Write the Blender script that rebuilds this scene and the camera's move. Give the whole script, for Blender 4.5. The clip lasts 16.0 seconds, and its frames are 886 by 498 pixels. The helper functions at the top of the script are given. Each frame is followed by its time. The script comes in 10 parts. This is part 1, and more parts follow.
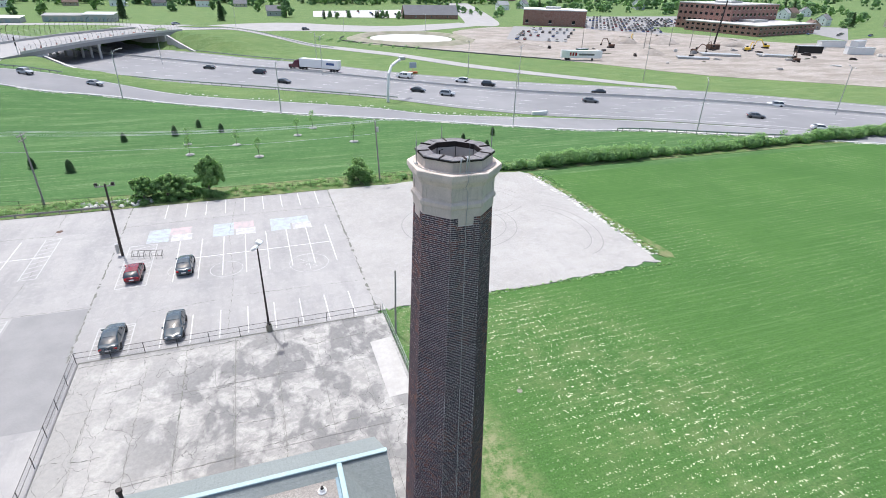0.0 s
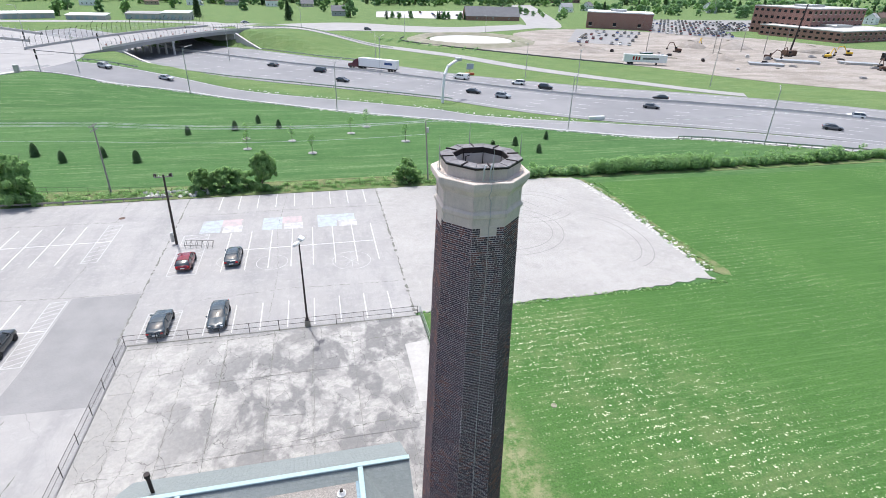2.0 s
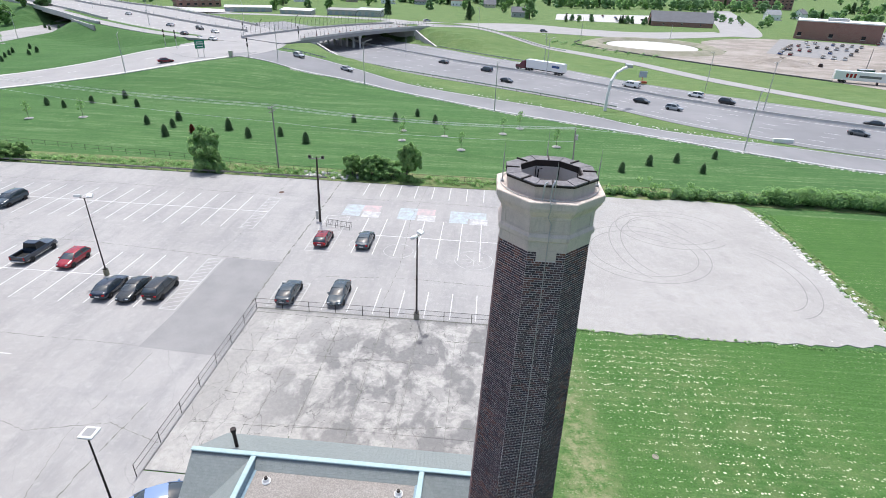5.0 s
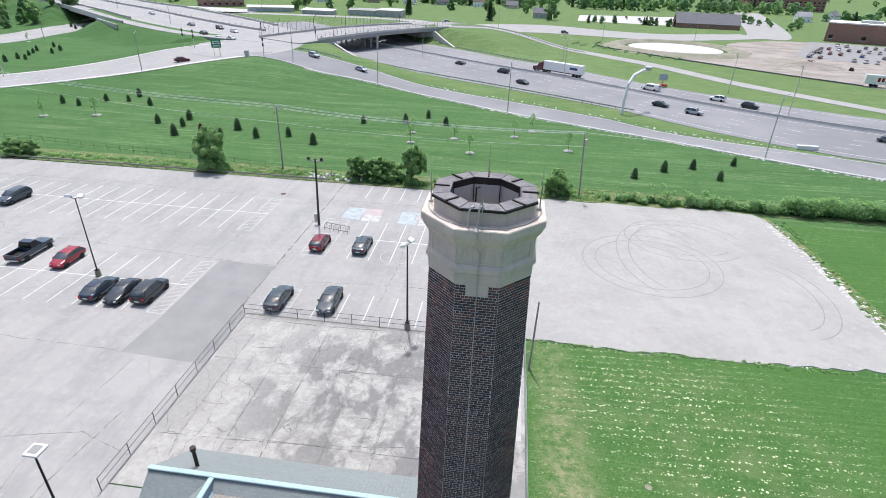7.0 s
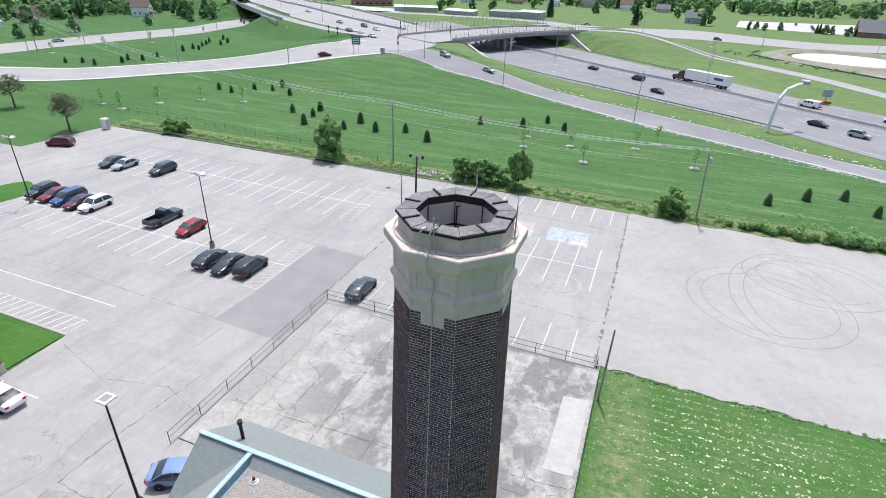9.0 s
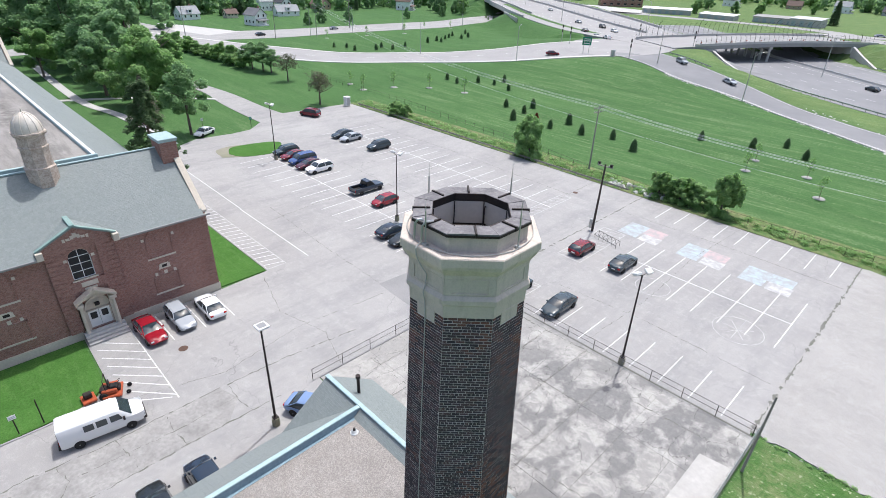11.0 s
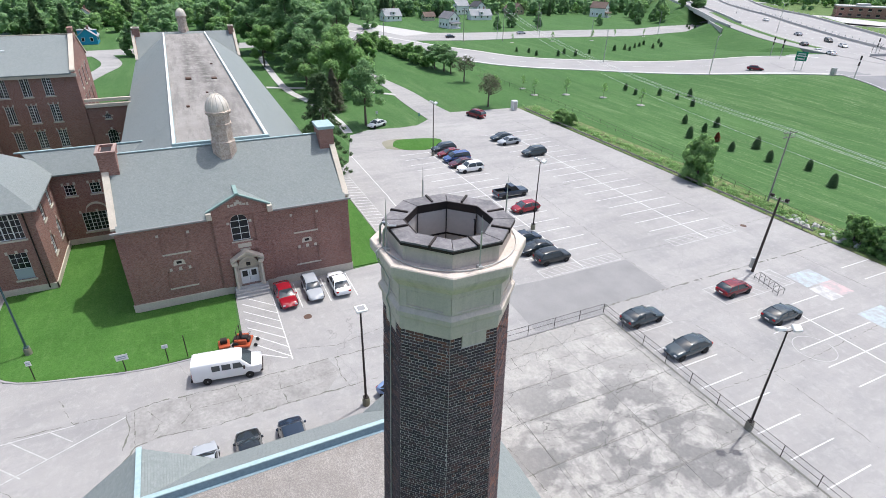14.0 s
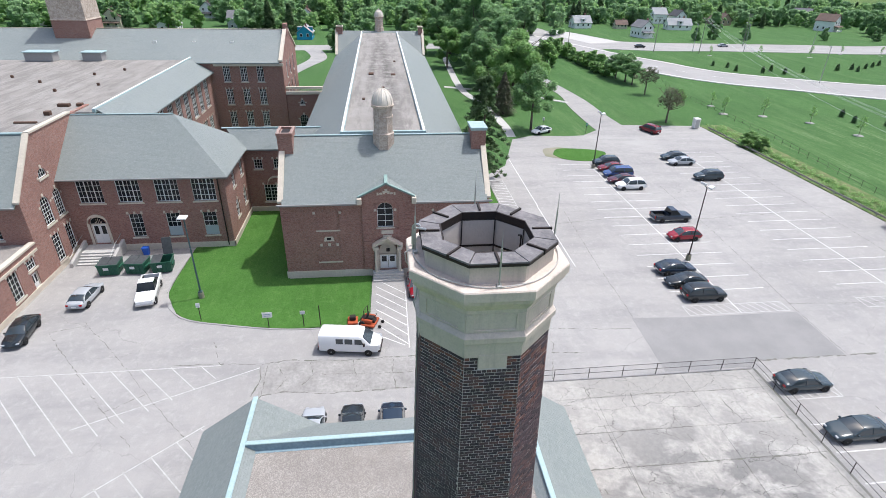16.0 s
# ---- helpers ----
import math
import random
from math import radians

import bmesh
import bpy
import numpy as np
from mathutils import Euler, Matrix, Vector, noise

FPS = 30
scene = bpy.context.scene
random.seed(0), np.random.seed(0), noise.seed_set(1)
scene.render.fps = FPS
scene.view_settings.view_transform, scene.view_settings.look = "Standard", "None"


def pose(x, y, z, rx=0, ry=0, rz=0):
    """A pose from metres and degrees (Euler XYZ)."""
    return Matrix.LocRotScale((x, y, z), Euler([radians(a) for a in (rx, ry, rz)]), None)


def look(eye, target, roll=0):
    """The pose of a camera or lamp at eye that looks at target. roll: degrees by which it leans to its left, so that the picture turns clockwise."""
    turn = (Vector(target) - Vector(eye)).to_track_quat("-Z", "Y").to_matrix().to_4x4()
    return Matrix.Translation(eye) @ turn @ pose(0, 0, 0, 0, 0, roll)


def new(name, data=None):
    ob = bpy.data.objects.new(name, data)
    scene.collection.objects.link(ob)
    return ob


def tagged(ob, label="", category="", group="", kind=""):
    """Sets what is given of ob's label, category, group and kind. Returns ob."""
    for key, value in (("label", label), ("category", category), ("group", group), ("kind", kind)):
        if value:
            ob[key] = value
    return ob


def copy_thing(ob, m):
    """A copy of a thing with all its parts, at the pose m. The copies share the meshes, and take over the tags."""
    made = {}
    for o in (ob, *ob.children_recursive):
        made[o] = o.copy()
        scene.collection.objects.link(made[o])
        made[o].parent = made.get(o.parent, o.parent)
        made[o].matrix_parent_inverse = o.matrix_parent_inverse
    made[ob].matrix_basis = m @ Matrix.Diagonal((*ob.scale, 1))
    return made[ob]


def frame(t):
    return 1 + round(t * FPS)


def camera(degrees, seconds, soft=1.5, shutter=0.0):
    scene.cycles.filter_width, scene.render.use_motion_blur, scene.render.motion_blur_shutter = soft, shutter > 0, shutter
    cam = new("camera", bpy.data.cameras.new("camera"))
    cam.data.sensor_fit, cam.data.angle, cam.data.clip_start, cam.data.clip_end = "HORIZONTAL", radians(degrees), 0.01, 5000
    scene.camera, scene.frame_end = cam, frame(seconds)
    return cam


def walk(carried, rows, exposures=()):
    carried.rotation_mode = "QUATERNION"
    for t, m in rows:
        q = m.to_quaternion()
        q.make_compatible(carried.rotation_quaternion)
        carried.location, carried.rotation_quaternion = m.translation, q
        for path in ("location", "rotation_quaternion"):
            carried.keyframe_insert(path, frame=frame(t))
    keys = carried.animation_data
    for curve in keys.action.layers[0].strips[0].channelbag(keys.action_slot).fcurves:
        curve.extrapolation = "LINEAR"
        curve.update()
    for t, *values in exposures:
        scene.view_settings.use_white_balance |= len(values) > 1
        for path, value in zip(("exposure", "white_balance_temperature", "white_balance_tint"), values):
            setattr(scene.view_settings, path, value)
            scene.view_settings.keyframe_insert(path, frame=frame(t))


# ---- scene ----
cam = camera(79.05, 16.0, soft=0.66)
PATH = [
    (0, (-6.506, -17.278, 32.838), (-5.9074, -15.6013, 31.9266), 1.48),
    (0.5, (-6.096, -16.972, 32.820), (-5.5724, -15.2699, 31.9088), 1.55),
    (1, (-5.915, -16.826, 32.801), (-5.4019, -15.1219, 31.8879), 1.53),
    (1.5, (-5.625, -16.760, 32.782), (-5.1396, -15.0474, 31.8691), 1.55),
    (2, (-5.241, -16.727, 32.752), (-4.8235, -14.9969, 31.8400), 1.62),
    (2.5, (-4.716, -16.719, 32.724), (-4.4079, -14.9677, 31.8089), 1.72),
    (3, (-4.168, -16.729, 32.744), (-3.8938, -14.9731, 31.8276), 1.77),
    (3.5, (-3.641, -16.623, 32.783), (-3.4549, -14.8568, 31.8639), 1.82),
    (4, (-3.025, -16.373, 32.752), (-3.0251, -14.5973, 31.8311), 1.89),
    (4.5, (-2.517, -16.001, 32.672), (-2.5814, -14.2273, 31.7506), 1.91),
    (5, (-2.024, -15.488, 32.541), (-2.1512, -13.7181, 31.6192), 1.95),
    (5.2, (-1.838, -15.267, 32.480), (-1.9833, -13.4988, 31.5571), 1.96),
    (7.5, (1.192, -12.387, 32.319), (0.9458, -10.6284, 31.3985), 2.03),
    (8, (2.006, -11.903, 32.327), (1.6543, -10.1629, 31.4057), 2.06),
    (8.5, (2.860, -11.360, 32.312), (2.3897, -9.6486, 31.3899), 2.07),
    (9, (3.745, -10.758, 32.325), (3.1207, -9.1018, 31.3941), 1.99),
    (9.5, (4.652, -10.175, 32.379), (3.8470, -8.6052, 31.4368), 1.92),
    (9.7, (5.021, -9.950, 32.398), (4.1519, -8.4179, 31.4513), 1.90),
    (11.8, (8.556, -7.314, 32.364), (7.1620, -6.2436, 31.4095), 1.85),
    (12, (8.737, -7.036, 32.350), (7.3138, -6.0057, 31.3952), 1.81),
    (12.5, (9.028, -6.327, 32.321), (7.5353, -5.3997, 31.3664), 1.71),
    (13, (9.191, -5.742, 32.281), (7.6574, -4.8843, 31.3267), 1.56),
    (13.5, (9.226, -5.174, 32.283), (7.6754, -4.3450, 31.3295), 1.42),
    (14, (9.266, -4.592, 32.261), (7.6828, -3.8287, 31.3066), 1.33),
    (14.5, (9.395, -4.004, 32.245), (7.7444, -3.4014, 31.2906), 1.27),
    (15, (9.467, -3.384, 32.242), (7.7858, -2.8712, 31.2878), 1.21),
    (15.5, (9.444, -2.703, 32.176), (7.7209, -2.3534, 31.2227), 1.17),
    (16, (9.400, -1.975, 32.091), (7.6517, -1.7672, 31.1418), 1.16),
]
walk(cam, [(t, look(eye, target, roll)) for t, eye, target, roll in PATH], [(0.0, 0.62, 6200, 10), (2.0, 0.62, 6200, 10), (4.0, 0.51, 6200, 10), (9.5, 0.48, 6200, 10), (12.0, 0.48, 6250, 10), (16.0, 0.5, 6250, 10)])

# ---- world, sun, exposure ----
SUN_ELEVATION, SUN_AZIMUTH = 69.4, 17.0   # azimuth from +y towards -x
world = bpy.data.worlds.new("world")
scene.world = world
world.use_nodes = True
sky = world.node_tree.nodes.new("ShaderNodeTexSky")
sky.sky_type, sky.sun_disc = "NISHITA", False
sky.sun_elevation, sky.sun_rotation = radians(SUN_ELEVATION), radians(-SUN_AZIMUTH)
sky.dust_density, sky.altitude = 5.0, 200
world.node_tree.links.new(sky.outputs["Color"], world.node_tree.nodes["Background"].inputs["Color"])
world.node_tree.nodes["Background"].inputs["Strength"].default_value = 0.15
sun = new("sun", bpy.data.lights.new("sun", "SUN"))
sun.data.energy, sun.data.angle, sun.data.color = 2.6, radians(0.9), (1.0, 0.98, 0.955)
sun.matrix_world = look((0, 0, 90), (0.11, -0.36, 89))

# ---- materials ----


def material(name, base, rough=0.8, metal=0.0, build=None, spec=0.3):
    m = bpy.data.materials.new(name)
    m.use_nodes = True
    nodes, links = m.node_tree.nodes, m.node_tree.links
    shader = nodes["Principled BSDF"]
    shader.inputs["Base Color"].default_value = (*base, 1)
    shader.inputs["Roughness"].default_value = rough
    shader.inputs["Metallic"].default_value = metal
    shader.inputs["Specular IOR Level"].default_value = spec
    if build:
        build(Nodes(nodes, links, shader))
    return m


class Nodes:
    """Short forms for the nodes of one material."""

    def __init__(self, nodes, links, shader):
        self.nodes, self.links, self.shader = nodes, links, shader
        self.place = nodes.new("ShaderNodeNewGeometry").outputs["Position"]

    def add(self, kind, **sets):
        node = self.nodes.new(kind)
        for key, value in sets.items():
            node.inputs[key].default_value = value
        return node

    def put(self, out, node, key):
        self.links.new(out, node.inputs[key])
        return node

    def stretch(self, scale, turn=0.0):
        node = self.add("ShaderNodeMapping", Scale=scale, Rotation=(0, 0, turn))
        self.put(self.place, node, "Vector")
        return node.outputs["Vector"]

    def noise(self, scale, detail=4.0, rough=0.6, vector=None, distort=0.0):
        node = self.add("ShaderNodeTexNoise", Scale=scale, Detail=detail, Roughness=rough, Distortion=distort)
        self.put(vector or self.place, node, "Vector")
        return node.outputs["Fac"]

    def cracks(self, scale, width, vector=None, wobble=0.35):
        bend = self.add("ShaderNodeTexNoise", Scale=scale * 2.2, Detail=5.0)
        self.put(vector or self.place, bend, "Vector")
        mixed = self.add("ShaderNodeVectorMath")
        mixed.operation = "MULTIPLY_ADD"
        self.put(bend.outputs["Color"], mixed, 0)
        mixed.inputs[1].default_value = (wobble / scale,) * 3
        self.put(vector or self.place, mixed, 2)
        cell = self.add("ShaderNodeTexVoronoi", Scale=scale)
        cell.feature = "DISTANCE_TO_EDGE"
        self.put(mixed.outputs[0], cell, "Vector")
        return self.ramp(cell.outputs["Distance"], [(0, 1), (width * scale, 0)])

    def dots(self, scale, least, most, vector=None):
        """Round spots of random size, none where the size falls below zero."""
        cell = self.add("ShaderNodeTexVoronoi", Scale=scale)
        self.put(vector or self.place, cell, "Vector")
        tone = self.add("ShaderNodeSeparateColor")
        self.put(cell.outputs["Color"], tone, "Color")
        size = self.ramp(tone.outputs[0], [(0, least), (1, most)])
        return self.ramp(self.math("SUBTRACT", size, cell.outputs["Distance"]), [(0, 0), (0.1, 1)])

    def ramp(self, fac, stops):
        node = self.nodes.new("ShaderNodeMapRange")
        node.clamp = True
        (a, va), (b, vb) = stops
        for key, value in (("From Min", a), ("From Max", b), ("To Min", va), ("To Max", vb)):
            node.inputs[key].default_value = value
        self.put(fac, node, "Value")
        return node.outputs["Result"]

    def mix(self, fac, a, b, how="MIX"):
        node = self.nodes.new("ShaderNodeMix")
        node.data_type, node.blend_type = "RGBA", how
        for key, value in ((0, fac), (6, a), (7, b)):
            if isinstance(value, (int, float)):
                node.inputs[key].default_value = value
            elif isinstance(value, tuple):
                node.inputs[key].default_value = (*value, 1)
            else:
                self.links.new(value, node.inputs[key])
        return node.outputs[2]

    def math(self, how, a, b):
        node = self.nodes.new("ShaderNodeMath")
        node.operation = how
        for key, value in ((0, a), (1, b)):
            if isinstance(value, (int, float)):
                node.inputs[key].default_value = value
            else:
                self.links.new(value, node.inputs[key])
        return node.outputs[0]

    def color(self, out):
        self.links.new(out, self.shader.inputs["Base Color"])

    def bump(self, out, depth, strength=1.0):
        node = self.add("ShaderNodeBump", Strength=strength, Distance=depth)
        self.put(out, node, "Height")
        self.links.new(node.outputs["Normal"], self.shader.inputs["Normal"])

    def random(self):
        return self.nodes.new("ShaderNodeObjectInfo").outputs["Random"]

    def island(self):
        return self.nodes[self.place.node.name].outputs["Random Per Island"]


def speckled(a, b, fine=8.0, coarse=0.4, depth=0.01, amount=0.5):
    def build(n):
        c = n.mix(n.ramp(n.noise(coarse), [(0.3, 0), (0.7, 1)]), a, b)
        c = n.mix(n.math("MULTIPLY", n.ramp(n.noise(fine, 3), [(0.35, 0), (0.65, 1)]), amount), c, tuple(v * 0.7 for v in a))
        n.color(c)
        n.bump(n.noise(fine * 2, 3), depth)
    return build


def field_grass(n):
    c = n.mix(n.ramp(n.noise(0.05, 3), [(0.3, 0), (0.7, 1)]), (0.073, 0.156, 0.05), (0.052, 0.121, 0.039))
    c = n.mix(n.ramp(n.noise(0.6, 6, 0.7), [(0.35, 0), (0.75, 0.5)]), c, (0.112, 0.196, 0.074))
    c = n.mix(n.ramp(n.noise(0.16, 5, 0.7, n.stretch((0.16, 1.5, 1), radians(-8))), [(0.5, 0), (0.68, 0.5)]), c, (0.135, 0.21, 0.09))
    c = n.mix(n.ramp(n.noise(0.11, 4, 0.7, n.stretch((0.22, 1.2, 1), radians(12))), [(0.5, 0), (0.66, 0.55)]), c, (0.046, 0.105, 0.034))
    axes = n.add("ShaderNodeSeparateXYZ")
    n.put(n.place, axes, "Vector")
    across = n.math("ADD", n.math("MULTIPLY", axes.outputs["X"], 0.5), n.math("MULTIPLY", axes.outputs["Y"], 0.85))
    c = n.mix(n.math("MULTIPLY", n.ramp(across, [(114, 0), (128, 0.75)]), n.ramp(n.noise(0.12, 5, 0.7), [(0.3, 0.35), (0.65, 1)])), c, (0.195, 0.245, 0.095))
    c = n.mix(n.ramp(n.noise(7, 4, 0.7), [(0.4, 0), (0.7, 0.75)]), c, (0.034, 0.08, 0.024))
    c = n.mix(n.ramp(n.noise(2.6, 4, 0.8), [(0.54, 0), (0.68, 0.5)]), c, (0.135, 0.225, 0.092))
    # rows of dry clippings and wheel marks up the slope
    east = n.ramp(axes.outputs["X"], [(-112, 0), (-98, 1)])
    for turn, pitch, much in ((14, 1.9, 0.5), (104, 0.5, 0.34)):
        rows = n.ramp(n.noise(1.0, 3, 0.6, n.stretch((0.05, pitch, 1), radians(turn))), [(0.55, 0), (0.66, much)])
        c = n.mix(n.math("MULTIPLY", n.math("MULTIPLY", east, rows), n.ramp(n.noise(1.9, 5, 0.8), [(0.44, 0), (0.6, 1)])), c, (0.3, 0.36, 0.2))
    n.color(c)
    n.bump(n.noise(12, 3), 0.05)


def spot(n, x, y, wide, deep, turn, edge=0.5):
    """1 inside an ellipse of the plan, fading to 0 at its rim."""
    shift = n.add("ShaderNodeMapping", Location=(-x, -y, 0))
    n.put(n.place, shift, "Vector")
    bent = n.add("ShaderNodeMapping", Rotation=(0, 0, turn))
    n.put(shift.outputs["Vector"], bent, "Vector")
    flat = n.add("ShaderNodeMapping", Scale=(1 / wide, 1 / deep, 0))
    n.put(bent.outputs["Vector"], flat, "Vector")
    size = n.add("ShaderNodeVectorMath")
    size.operation = "LENGTH"
    n.put(flat.outputs["Vector"], size, 0)
    return n.ramp(size.outputs["Value"], [(1.0 - edge, 1), (1.0 + edge, 0)])


def mown_grass(n):
    # tractor rows along x with dry clippings lying in them, thick in one patch and thin elsewhere
    wander = n.noise(0.07, 3, 0.5)
    axes = n.add("ShaderNodeSeparateXYZ")
    n.put(n.place, axes, "Vector")
    lane = n.math("ADD", n.math("ADD", axes.outputs["Y"], n.math("MULTIPLY", axes.outputs["X"], -0.05)), n.math("MULTIPLY", wander, 0.35))
    wave = n.math("SINE", n.math("MULTIPLY", lane, 7.6), 0.0)
    ragged = n.math("ADD", wave, n.math("MULTIPLY", n.math("SUBTRACT", n.noise(0.7, 4, 0.7, n.stretch((0.3, 1.4, 1))), 0.5), 4.6))
    c = n.mix(n.ramp(n.noise(0.05, 4), [(0.3, 0), (0.7, 1)]), (0.08, 0.168, 0.042), (0.058, 0.136, 0.033))
    c = n.mix(n.ramp(n.noise(1.0, 4, 0.7, n.stretch((0.05, 2.6, 1), radians(-3))), [(0.5, 0.0), (0.66, 0.45)]), c, (0.15, 0.25, 0.092))
    c = n.mix(n.ramp(n.noise(0.9, 5, 0.7), [(0.45, 0), (0.75, 0.5)]), c, (0.046, 0.11, 0.03))
    c = n.mix(n.ramp(n.noise(6, 5, 0.75), [(0.42, 0), (0.68, 0.85)]), c, (0.03, 0.078, 0.021))
    c = n.mix(n.ramp(n.noise(3.2, 4, 0.8), [(0.55, 0), (0.7, 0.55)]), c, (0.12, 0.222, 0.07))
    near = n.math("MAXIMUM", spot(n, 22, 12, 24, 8.5, radians(70), 0.6), spot(n, 15, 24, 8.5, 5, 0, 0.6))
    patch = n.math("MAXIMUM", n.math("MULTIPLY", near, n.ramp(n.noise(0.11, 3), [(0.3, 0.35), (0.52, 1.0)])), n.ramp(n.noise(0.045, 3), [(0.42, 0.04), (0.6, 0.3)]))
    lumps = n.math("MAXIMUM", n.dots(3.9, -0.34, 0.52, n.stretch((1.0, 1.2, 0))), n.dots(6.4, -0.4, 0.52, n.stretch((0.9, 1.2, 0), 0.4)))
    dry = n.math("MULTIPLY", n.math("MULTIPLY", patch, lumps), n.ramp(ragged, [(0.0, 0.06), (0.5, 1.0)]))
    c = n.mix(dry, c, (0.70, 0.69, 0.51))
    thin = n.math("MULTIPLY", n.math("MULTIPLY", near, n.ramp(n.noise(0.35, 5, 0.7), [(0.45, 0), (0.62, 1)])), 0.2)
    c = n.mix(thin, c, (0.27, 0.26, 0.15))
    edge = n.math("MULTIPLY", spot(n, 7.4, 8, 1.9, 22, radians(-3), 0.6), n.ramp(n.noise(0.9, 6, 0.8), [(0.42, 0.05), (0.6, 0.65)]))
    c = n.mix(edge, c, (0.31, 0.285, 0.17))
    n.color(c)
    n.bump(n.noise(10, 3), 0.06)


def lawn_grass(n):
    c = n.mix(n.ramp(n.noise(0.25, 4), [(0.3, 0), (0.7, 1)]), (0.075, 0.175, 0.037), (0.052, 0.135, 0.026))
    c = n.mix(n.ramp(n.noise(1.2, 5, 0.75), [(0.5, 0), (0.7, 0.5)]), c, (0.115, 0.215, 0.06))
    c = n.mix(n.ramp(n.noise(0.8, 4, 0.7, n.stretch((0.3, 2.2, 1), radians(25))), [(0.52, 0), (0.68, 0.35)]), c, (0.12, 0.21, 0.065))
    c = n.mix(n.ramp(n.noise(7, 4, 0.75), [(0.42, 0), (0.72, 0.75)]), c, (0.03, 0.082, 0.017))
    n.color(c)
    n.bump(n.noise(14, 3), 0.05)


def rough_grass(n):
    c = n.mix(n.ramp(n.noise(0.5, 5, 0.7), [(0.4, 0), (0.62, 1)]), (0.09, 0.165, 0.05), (0.22, 0.22, 0.115))
    c = n.mix(n.ramp(n.noise(6, 4, 0.7), [(0.4, 0), (0.8, 0.7)]), c, (0.035, 0.085, 0.022))
    n.color(c)
    n.bump(n.noise(6, 4), 0.12)


def old_asphalt(n):
    c = n.mix(n.ramp(n.noise(0.045, 5, 0.6), [(0.35, 0), (0.65, 1)]), (0.315, 0.304, 0.292), (0.38, 0.368, 0.353))
    c = n.mix(n.ramp(n.noise(0.3, 6, 0.7, n.stretch((1, 0.25, 1))), [(0.46, 0), (0.66, 0.6)]), c, (0.235, 0.232, 0.23))
    c = n.mix(n.ramp(n.noise(0.22, 5, 0.7, n.stretch((0.22, 1, 1))), [(0.5, 0), (0.72, 0.4)]), c, (0.23, 0.228, 0.23))
    c = n.mix(n.ramp(n.noise(1.2, 6, 0.78), [(0.5, 0), (0.66, 0.5)]), c, (0.43, 0.418, 0.402))
    c = n.mix(n.ramp(n.noise(24, 3, 0.8), [(0.35, 0.38), (0.6, 0)]), c, (0.16, 0.16, 0.16))
    line = n.math("MULTIPLY", n.cracks(0.085, 0.03), n.ramp(n.noise(0.07, 2), [(0.42, 0), (0.6, 0.45)]))
    c = n.mix(line, c, (0.13, 0.128, 0.125))
    fine = n.math("MULTIPLY", n.cracks(0.5, 0.016), n.ramp(n.noise(0.05, 3, 0.6), [(0.5, 0), (0.64, 0.5)]))
    c = n.mix(fine, c, (0.15, 0.148, 0.145))
    n.color(c)
    n.bump(n.noise(60, 2), 0.008)


def yard_concrete(n):
    tone = n.random()
    c = n.mix(tone, (0.395, 0.38, 0.35), (0.435, 0.42, 0.39))
    c = n.mix(n.ramp(n.noise(2.6, 6, 0.78), [(0.45, 0), (0.7, 0.6)]), c, (0.25, 0.246, 0.236))
    c = n.mix(n.ramp(n.noise(1.1, 5, 0.7), [(0.55, 0), (0.75, 0.4)]), c, (0.46, 0.455, 0.44))
    middle = n.math("MAXIMUM", spot(n, -8, 20.5, 9.5, 9, radians(10), 0.5), n.math("MAXIMUM", spot(n, -1, 27, 7, 4, 0, 0.5), spot(n, -3, 15, 6, 6, 0, 0.6)))
    cloud = n.ramp(n.noise(0.36, 5, 0.6, n.stretch((1.0, 0.7, 1)), 0.25), [(0.44, 0), (0.54, 1)])
    wisp = n.ramp(n.noise(0.9, 5, 0.72, n.stretch((0.85, 1.1, 1)), 0.4), [(0.46, 0), (0.56, 1)])
    wet = n.math("MAXIMUM", n.math("MULTIPLY", n.ramp(middle, [(0, 0.34), (0.8, 0.9)]), cloud), n.math("MULTIPLY", n.ramp(middle, [(0, 0.2), (1, 0.5)]), wisp))
    wet = n.math("MULTIPLY", wet, n.ramp(n.noise(2.4, 6, 0.82), [(0.32, 0.72), (0.55, 1.0)]))
    c = n.mix(n.math("MULTIPLY", wet, 0.92), c, (0.135, 0.133, 0.133))
    line = n.math("MULTIPLY", n.cracks(0.34, 0.022, n.stretch((1.15, 0.7, 1)), 0.6), n.ramp(n.noise(0.1, 2), [(0.36, 0.1), (0.48, 0.95)]))
    c = n.mix(line, c, (0.09, 0.088, 0.08))
    c = n.mix(n.ramp(n.noise(26, 3, 0.8), [(0.35, 0.3), (0.6, 0)]), c, (0.15, 0.148, 0.14))
    n.color(c)
    n.bump(n.noise(30, 3), 0.01)


def gravel_lot(n):
    c = n.mix(n.ramp(n.noise(0.12, 5, 0.65), [(0.35, 0), (0.65, 1)]), (0.345, 0.333, 0.315), (0.415, 0.402, 0.38))
    c = n.mix(n.ramp(n.noise(18, 3, 0.8), [(0.4, 0.55), (0.6, 0)]), c, (0.22, 0.212, 0.20))
    c = n.mix(n.ramp(n.noise(1.3, 6, 0.8), [(0.5, 0), (0.68, 0.5)]), c, (0.43, 0.42, 0.405))
    c = n.mix(n.ramp(n.noise(0.5, 6, 0.75), [(0.52, 0), (0.7, 0.45)]), c, (0.25, 0.24, 0.228))
    n.color(c)
    n.bump(n.noise(25, 3), 0.03)


